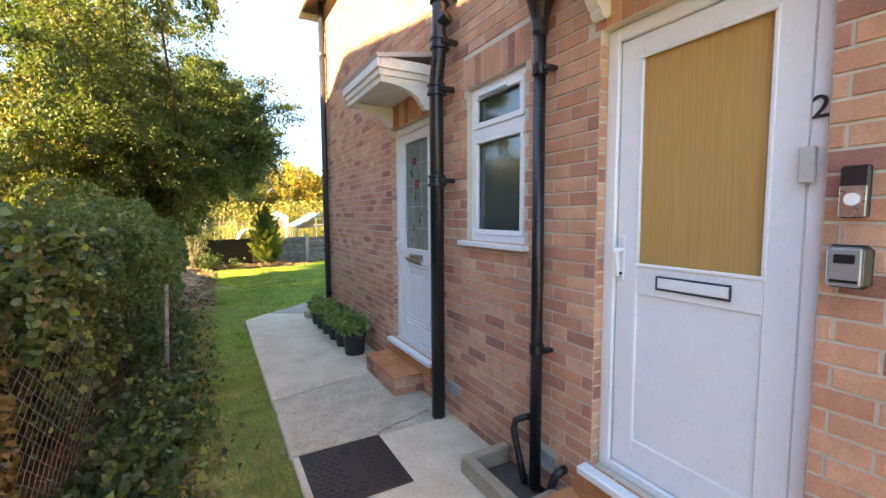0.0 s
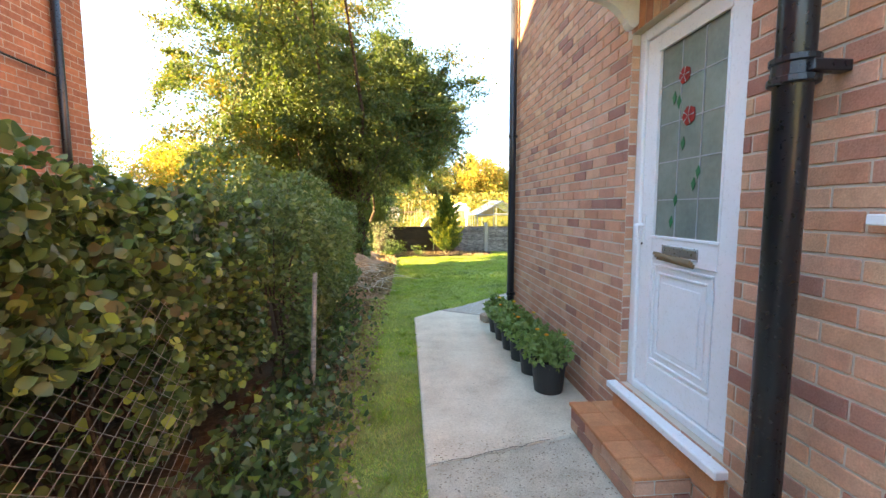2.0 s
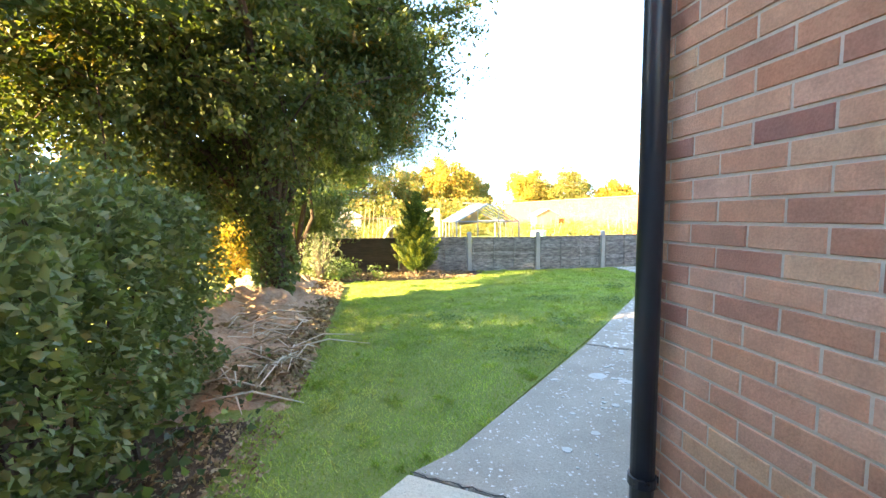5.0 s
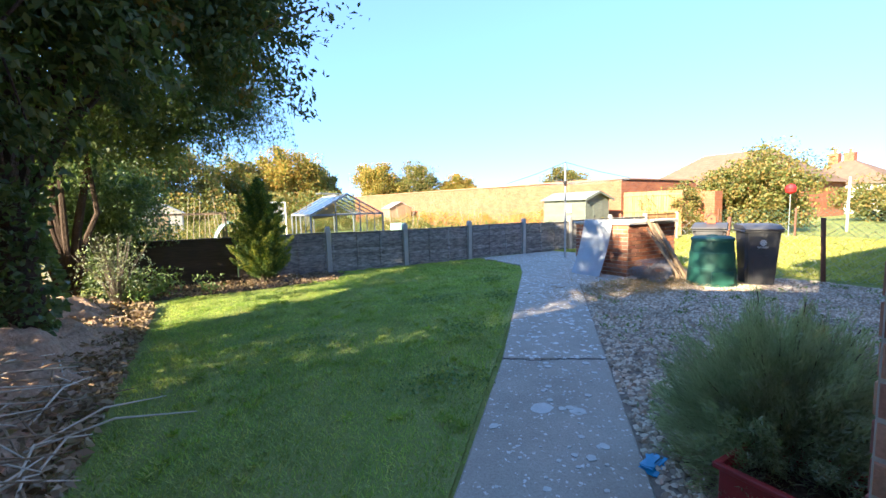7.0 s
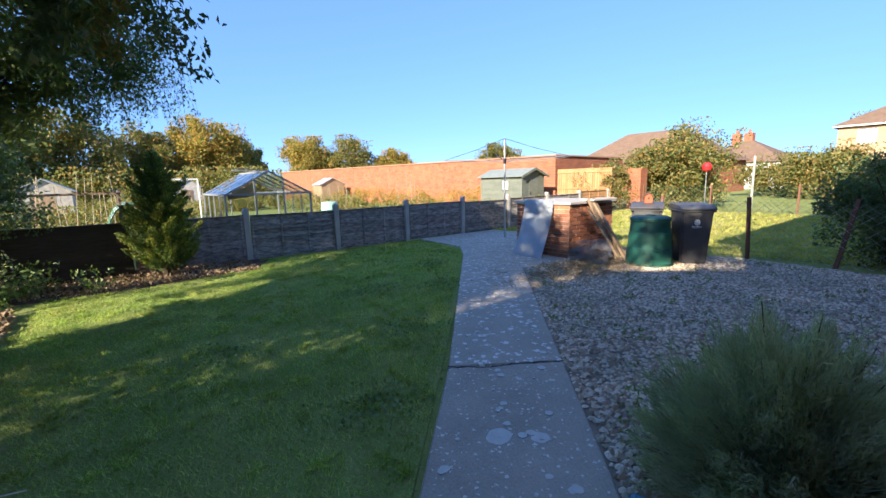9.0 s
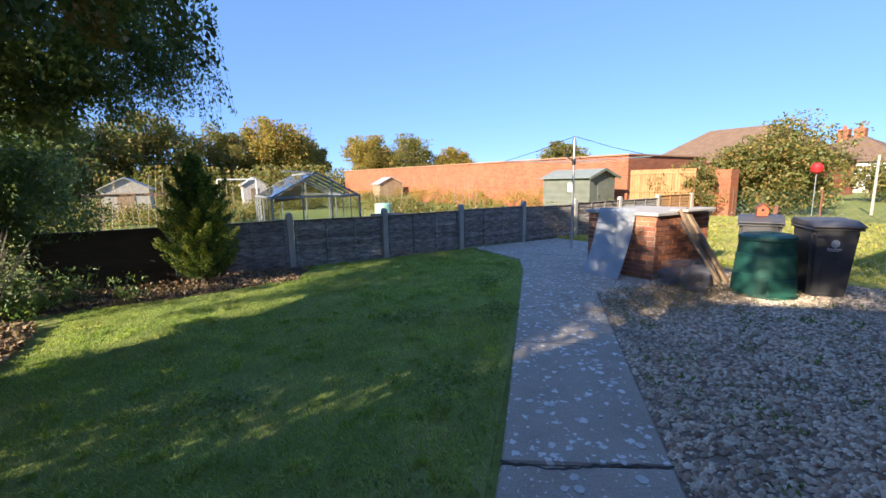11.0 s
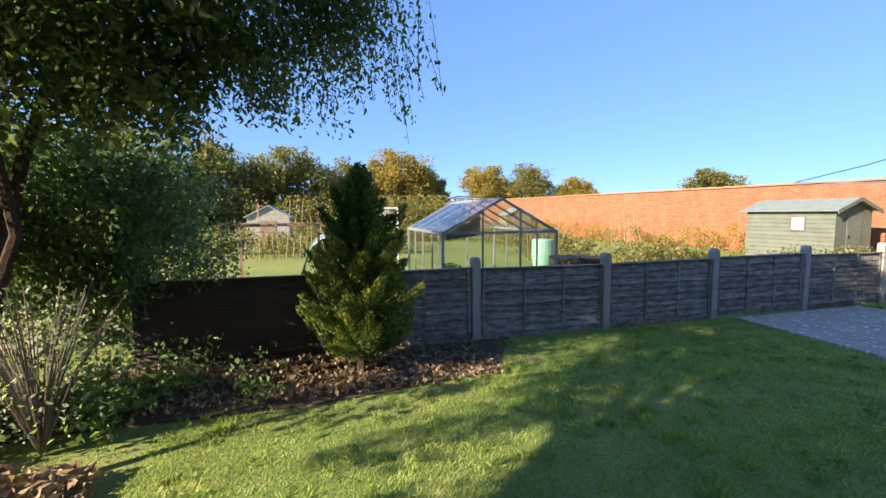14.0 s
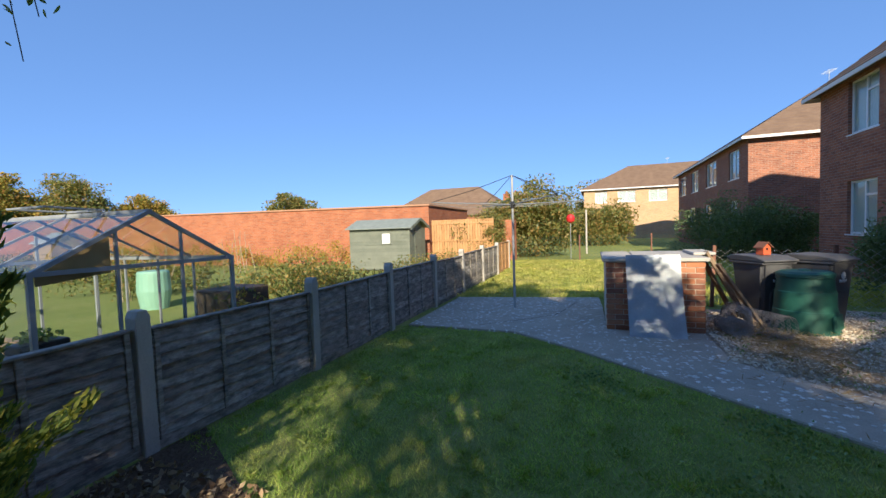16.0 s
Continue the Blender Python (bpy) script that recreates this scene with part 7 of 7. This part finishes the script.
solid("wall_weeds", leaves("wall_weeds", pos[pos[:, 2] > 0], 0.10, L_GOLD, 0.3, np.array((0, 0, 0.9))), None, "tall yellowing weeds along the garage wall", "weeds", "stuff")
pos = np.concatenate([clumps(10, (x, 18.0, 0.28), (0.9, 0.7, 0.35), 0.35, 90)[0] for x in np.arange(6.2, 15.5, 1.1)] + [clumps(24, (-1.2, 18.2, 0.7), (1.8, 0.9, 0.7), 0.4, 110)[0]])
solid("plot_weeds", leaves("plot_weeds", pos[pos[:, 2] > 0], 0.075, L_FAR, 0.4, np.array((0, 0, 0.7))), None, "unkempt allotment weeds behind the fence", "weeds", "stuff")
CANE = plain("cane", (0.36, 0.29, 0.2), 0.8, var=0.3)
for x0, y0, n_, h_ in ((-1.5, 27, 14, 1.9), (2.0, 30, 12, 1.8), (10.5, 31, 9, 1.8), (13.5, 27, 8, 1.7), (8.0, 24, 6, 1.4)):
    cr = thing("cane_row", "row of thin bean canes in the allotment", "canes", (x0, y0, -0.03), group="bean canes")
    for k in range(n_):
        b = B()
        rod(b, (0.22 * k, RNG.uniform(-0.3, 0.3), 0), (0.22 * k + RNG.uniform(-0.25, 0.25), RNG.uniform(-0.2, 0.2), h_ * RNG.uniform(0.7, 1.1)), 0.014, 0.01, 5)
        part("cane", b, CANE, cr)
fr = thing("plant_frame", "weathered timber frame for climbing plants", "frame", (-0.4, 19.4, -0.03))
for p0, p1 in (((0, 0, 0), (0, 0, 1.45)), ((1.6, 0, 0), (1.6, 0, 1.5)), ((0, 0, 1.4), (1.65, 0, 1.42)), ((0, 1.6, 0), (0, 1.6, 1.45)), ((1.6, 1.6, 0), (1.6, 1.6, 1.45)), ((0, 1.6, 1.4), (1.65, 1.6, 1.4))):
    b = B()
    rod(b, p0, p1, 0.035, 0.035, 4)
    part("rail", b, LUMBER, fr)


def hut(label, x, y, w, d, h, mat, rz=0):
    s = thing("allotment_hut", label, "hut", (x, y, -0.03), rz)
    b = B()
    prism(b, [(-w / 2, 0), (w / 2, 0), (w / 2, h * 0.75), (0, h), (-w / 2, h * 0.75)], "y", 0, d)
    part("body", b, mat, s)
    b = B()
    for q in (1, -1):
        prism(b, [(0, h + 0.004), (q * (w / 2 + 0.12), h * 0.75 - 0.05), (q * (w / 2 + 0.12), h * 0.75), (0, h + 0.055)], "y", -0.1, d + 0.1)
    part("roof", b, plain("hut_roof", (0.35, 0.36, 0.37), 0.8, var=0.2), s)
    b = B()
    box(b, -w * 0.18, w * 0.18, -0.02, -0.002, 0.05, h * 0.65)
    part("hut_door", b, LUMBER, s)


hut("pale weathered allotment hut among canes", -1.2, 33, 1.9, 2.2, 2.0, plain("pale_boards", (0.42, 0.39, 0.34), 0.85, var=0.3))
hut("small pale allotment hut under trees", 5.3, 40, 1.5, 1.8, 2.1, plain("pale_boards_b", (0.45, 0.43, 0.4), 0.85, var=0.3))
hut("small brown hut against the garage wall", 15.6, 40, 2.0, 1.6, 2.0, LUMBER)
hut("grey-blue allotment hut beyond the hedge", -11, 27, 2.2, 2.6, 2.1, plain("blue_grey_boards", (0.25, 0.3, 0.34), 0.8, var=0.2))
wb = thing("water_butt", "pale green plastic water butt behind the fence", "water butt", (7.55, 22.4, -0.03))
b = B()
lathe(b, [(0.27, 0), (0.33, 0.4), (0.31, 0.8), (0.29, 0.84), (0.05, 0.86)], 20)
part("barrel", b, plain("pale_green_plastic", (0.30, 0.5, 0.4), 0.5), wb)
b = B()
box(b, 5.7, 6.5, 18.2, 18.9, -0.03, 0.72, 0.02)
solid("timber_crate", b, FENCE_D, "dark timber planter box behind the fence", "planter")
# orange fence and brick pier by the garage
of = thing("board_fence", "sunlit orange close-board fence by the garage", "fence", (18.42, 20.0, -0.03), -88)
for j in range(24):
    b = B()
    box(b, 0.117 * j, 0.117 * j + 0.106, -0.01 - 0.004 * (j % 2), 0.01, 0.0, 1.95, 0.003)
    part("board", b, FENCE_O, of)
for z in (0.4, 1.0, 1.75):
    b = B()
    box(b, 0, 2.8, -0.045, -0.016, z, z + 0.08)
    part("rail", b, FENCE_O, of)
b = B()
box(b, 19.9, 20.5, 16.6, 17.2, -0.05, 1.85)
solid("brick_pier", b, BRICK_FAR_O, "stout red brick garden pier", "pier")
# red washing far off and a white car
b = B()
lathe(b, [(0.03, -0.2), (0.16, -0.12), (0.19, 0.03), (0.13, 0.16), (0.03, 0.2)], 16, (20.6, 14.19, 1.8))
rf = thing("bird_feeder", "bright red round feeder on a thin pole", "feeder", (0, 0, 0))
part("ball", b, plain("bright_red", (0.55, 0.02, 0.02), 0.5), rf)
b = B()
rod(b, (20.6, 14.19, -0.03), (20.6, 14.19, 1.605), 0.014)
part("pole", b, GH_ALU, rf)
b = B()
rod(b, (24.5, 13.6, -0.03), (24.5, 13.6, 2.3), 0.05, 0.045, 8)
solid("garden_pole", b, CONC_POST, "pale grey washing line post", "post")
bung = thing("bungalow", "distant bungalow with a long brown hipped roof", "house", (0, 0, 0))
b = B()
box(b, 40, 48, 20.6, 34, -0.1, 2.75)
part("wall", b, BRICK_FAR_O, bung)
b = B()
hip_roof(b, 40, 48, 20.6, 34, 2.752, 0.72)
roof_ = part("roof", b, ROOF, bung)
b = B()
tile_rows(b, 40, 48, 20.6, 34, 2.752, 0.72)
part("tiling", b, ROOF, roof_)["kind"] = "stuff"
b = B()
hip_roof(b, 53.5, 62, 19.0, 27.5, 2.7, 0.6)
part("side_roof", b, ROOF, bung)
b = B()
box(b, 53.5, 62, 19.0, 25.6, -0.1, 2.695)
part("side_wall", b, PAINT_W, bung)
for y in (23.2, 24.4):
    b = B()
    box(b, 57.2, 58.1, y - 0.4, y + 0.4, 2.4, 6.0)
    st_ = part("chimney", b, BRICK_FAR_O, bung, "red brick chimney stack")
    b = B()
    rod(b, (57.65, y, 6.0), (57.65, y, 6.4), 0.14, 0.12)
    part("chimney_pot", b, BRICK_FAR_O, st_)

# ---- cracks, lichen and small far things ----
CRACK = plain("crack_dark", (0.05, 0.045, 0.04), 1.0)


def crack(pts, w=0.012, z=0.0215):
    b = B()
    fine = []
    for (x0, y0), (x1, y1) in zip(pts, pts[1:]):
        for k in range(8):
            f = k / 8
            fine.append((x0 + (x1 - x0) * f + RNG.uniform(-0.012, 0.012), y0 + (y1 - y0) * f + RNG.uniform(-0.012, 0.012)))
    fine.append(pts[-1])
    last = None
    for i, (x, y) in enumerate(fine):
        q = fine[min(i + 1, len(fine) - 1)]
        o = fine[max(i - 1, 0)]
        d = Vector((q[0] - o[0], q[1] - o[1], 0)).normalized()
        h = w * RNG.uniform(0.3, 0.9) * 0.5
        pair = (b.verts.new((x - d.y * h, y + d.x * h, z)), b.verts.new((x + d.y * h, y - d.x * h, z)))
        if last:
            b.faces.new((last[0], last[1], pair[1], pair[0]))
        last = pair
    return tagged(part("trim_crack", b, CRACK), "dark crack line in the concrete path", "crack", "cracks in the paving", "structure")


crack([(0.78, 7.665), (1.05, 7.49), (1.325, 7.305)], 0.02)
crack([(2.9, 9.668), (3.15, 9.45), (3.35, 9.36), (3.67, 9.148)], 0.03)
crack([(1.04, 2.93), (1.2, 3.0), (1.32, 3.02), (1.55, 3.08)], 0.014)
crack([(0.41, 3.925), (0.8, 4.02), (1.21, 4.125)], 0.008)
crack([(4.1, 11.0), (4.4, 10.75), (4.75, 10.45)], 0.012)
crack([(7.3, 14.9), (7.9, 14.2), (8.3, 13.8), (9.6, 13.5)], 0.025)
LICHEN = ground_mat("lichen_patch", [(0.3, (0.50, 0.50, 0.46)), (0.7, (0.70, 0.70, 0.65))], 20, 120, 0.95, 0.5, 0.004)
for k in range(220):
    f = RNG.random()
    x = 1.7 + 5.0 * f
    y = x + RNG.uniform(5.65, 6.65)
    r = 0.008 + 0.024 * RNG.random() ** 1.8 if k > 1 else 0.08
    if k == 0:
        x, y = 2.55, 8.78
    if k == 1:
        x, y, r = 2.72, 8.62, 0.055
    b = B()
    prism(b, [(x + r * RNG.uniform(0.8, 1.15) * math.cos(a * 0.5236), y + r * RNG.uniform(0.8, 1.15) * math.sin(a * 0.5236)) for a in range(12)], "z", 0.0195, 0.0212 + 0.00002 * k)
    solid("lichen_patch", b, LICHEN, "pale round lichen patch on the path", "lichen", "", "lichen on the path")
wf = thing("plant_frame", "thin white tube frame in the allotment", "frame", (2.3, 24.0, -0.03))
for p0, p1 in (((0, 0, 0), (0, 0, 1.78)), ((1.2, 0, 0), (1.2, 0, 1.78)), ((0, 0, 1.78), (1.2, 0, 1.78))):
    b = B()
    rod(b, p0, p1, 0.025, 0.025, 6)
    part("tube", b, UPVC, wf)
cl = thing("cloche", "small white arched plastic cloche behind the fence", "cloche", (1.35, 19.3, -0.03))
b = B()
arc = [(0.5 * math.cos(a * math.pi / 12), 1.15 * math.sin(a * math.pi / 12)) for a in range(13)]
for (x0, z0), (x1, z1) in zip(arc, arc[1:]):
    b.faces.new([b.verts.new(p) for p in ((x0, 0, z0), (x1, 0, z1), (x1, 2.2, z1), (x0, 2.2, z0))])
bmesh.ops.remove_doubles(b, verts=b.verts[:], dist=1e-5)
part("cover", b, plain("white_film", (0.72, 0.74, 0.74), 0.4, var=0.15), cl)
for y in (0.0, 1.1, 2.2):
    b = B()
    tube(b, [(x * 1.02, y, z * 1.01) for x, z in arc], 0.014, 6)
    part("hoop", b, GREEN_W, cl)
for x, y, z in ((25.5, 3.0, 7.4), (50.5, 6.0, 7.4)):
    an = thing("tv_aerial", "thin rooftop television aerial", "aerial", (x, y, z - 0.6))
    b = B()
    rod(b, (0, 0, 0), (0, 0, 1.4), 0.018, 0.015, 6)
    part("mast", b, GH_ALU, an)
    b = B()
    rod(b, (-0.35, 0, 1.35), (0.35, 0, 1.35), 0.01, 0.01, 5)
    for k in range(6):
        rod(b, (-0.33 + 0.13 * k, -0.17, 1.35), (-0.33 + 0.13 * k, 0.17, 1.35), 0.006, 0.006, 4)
    part("array", b, GH_ALU, an)
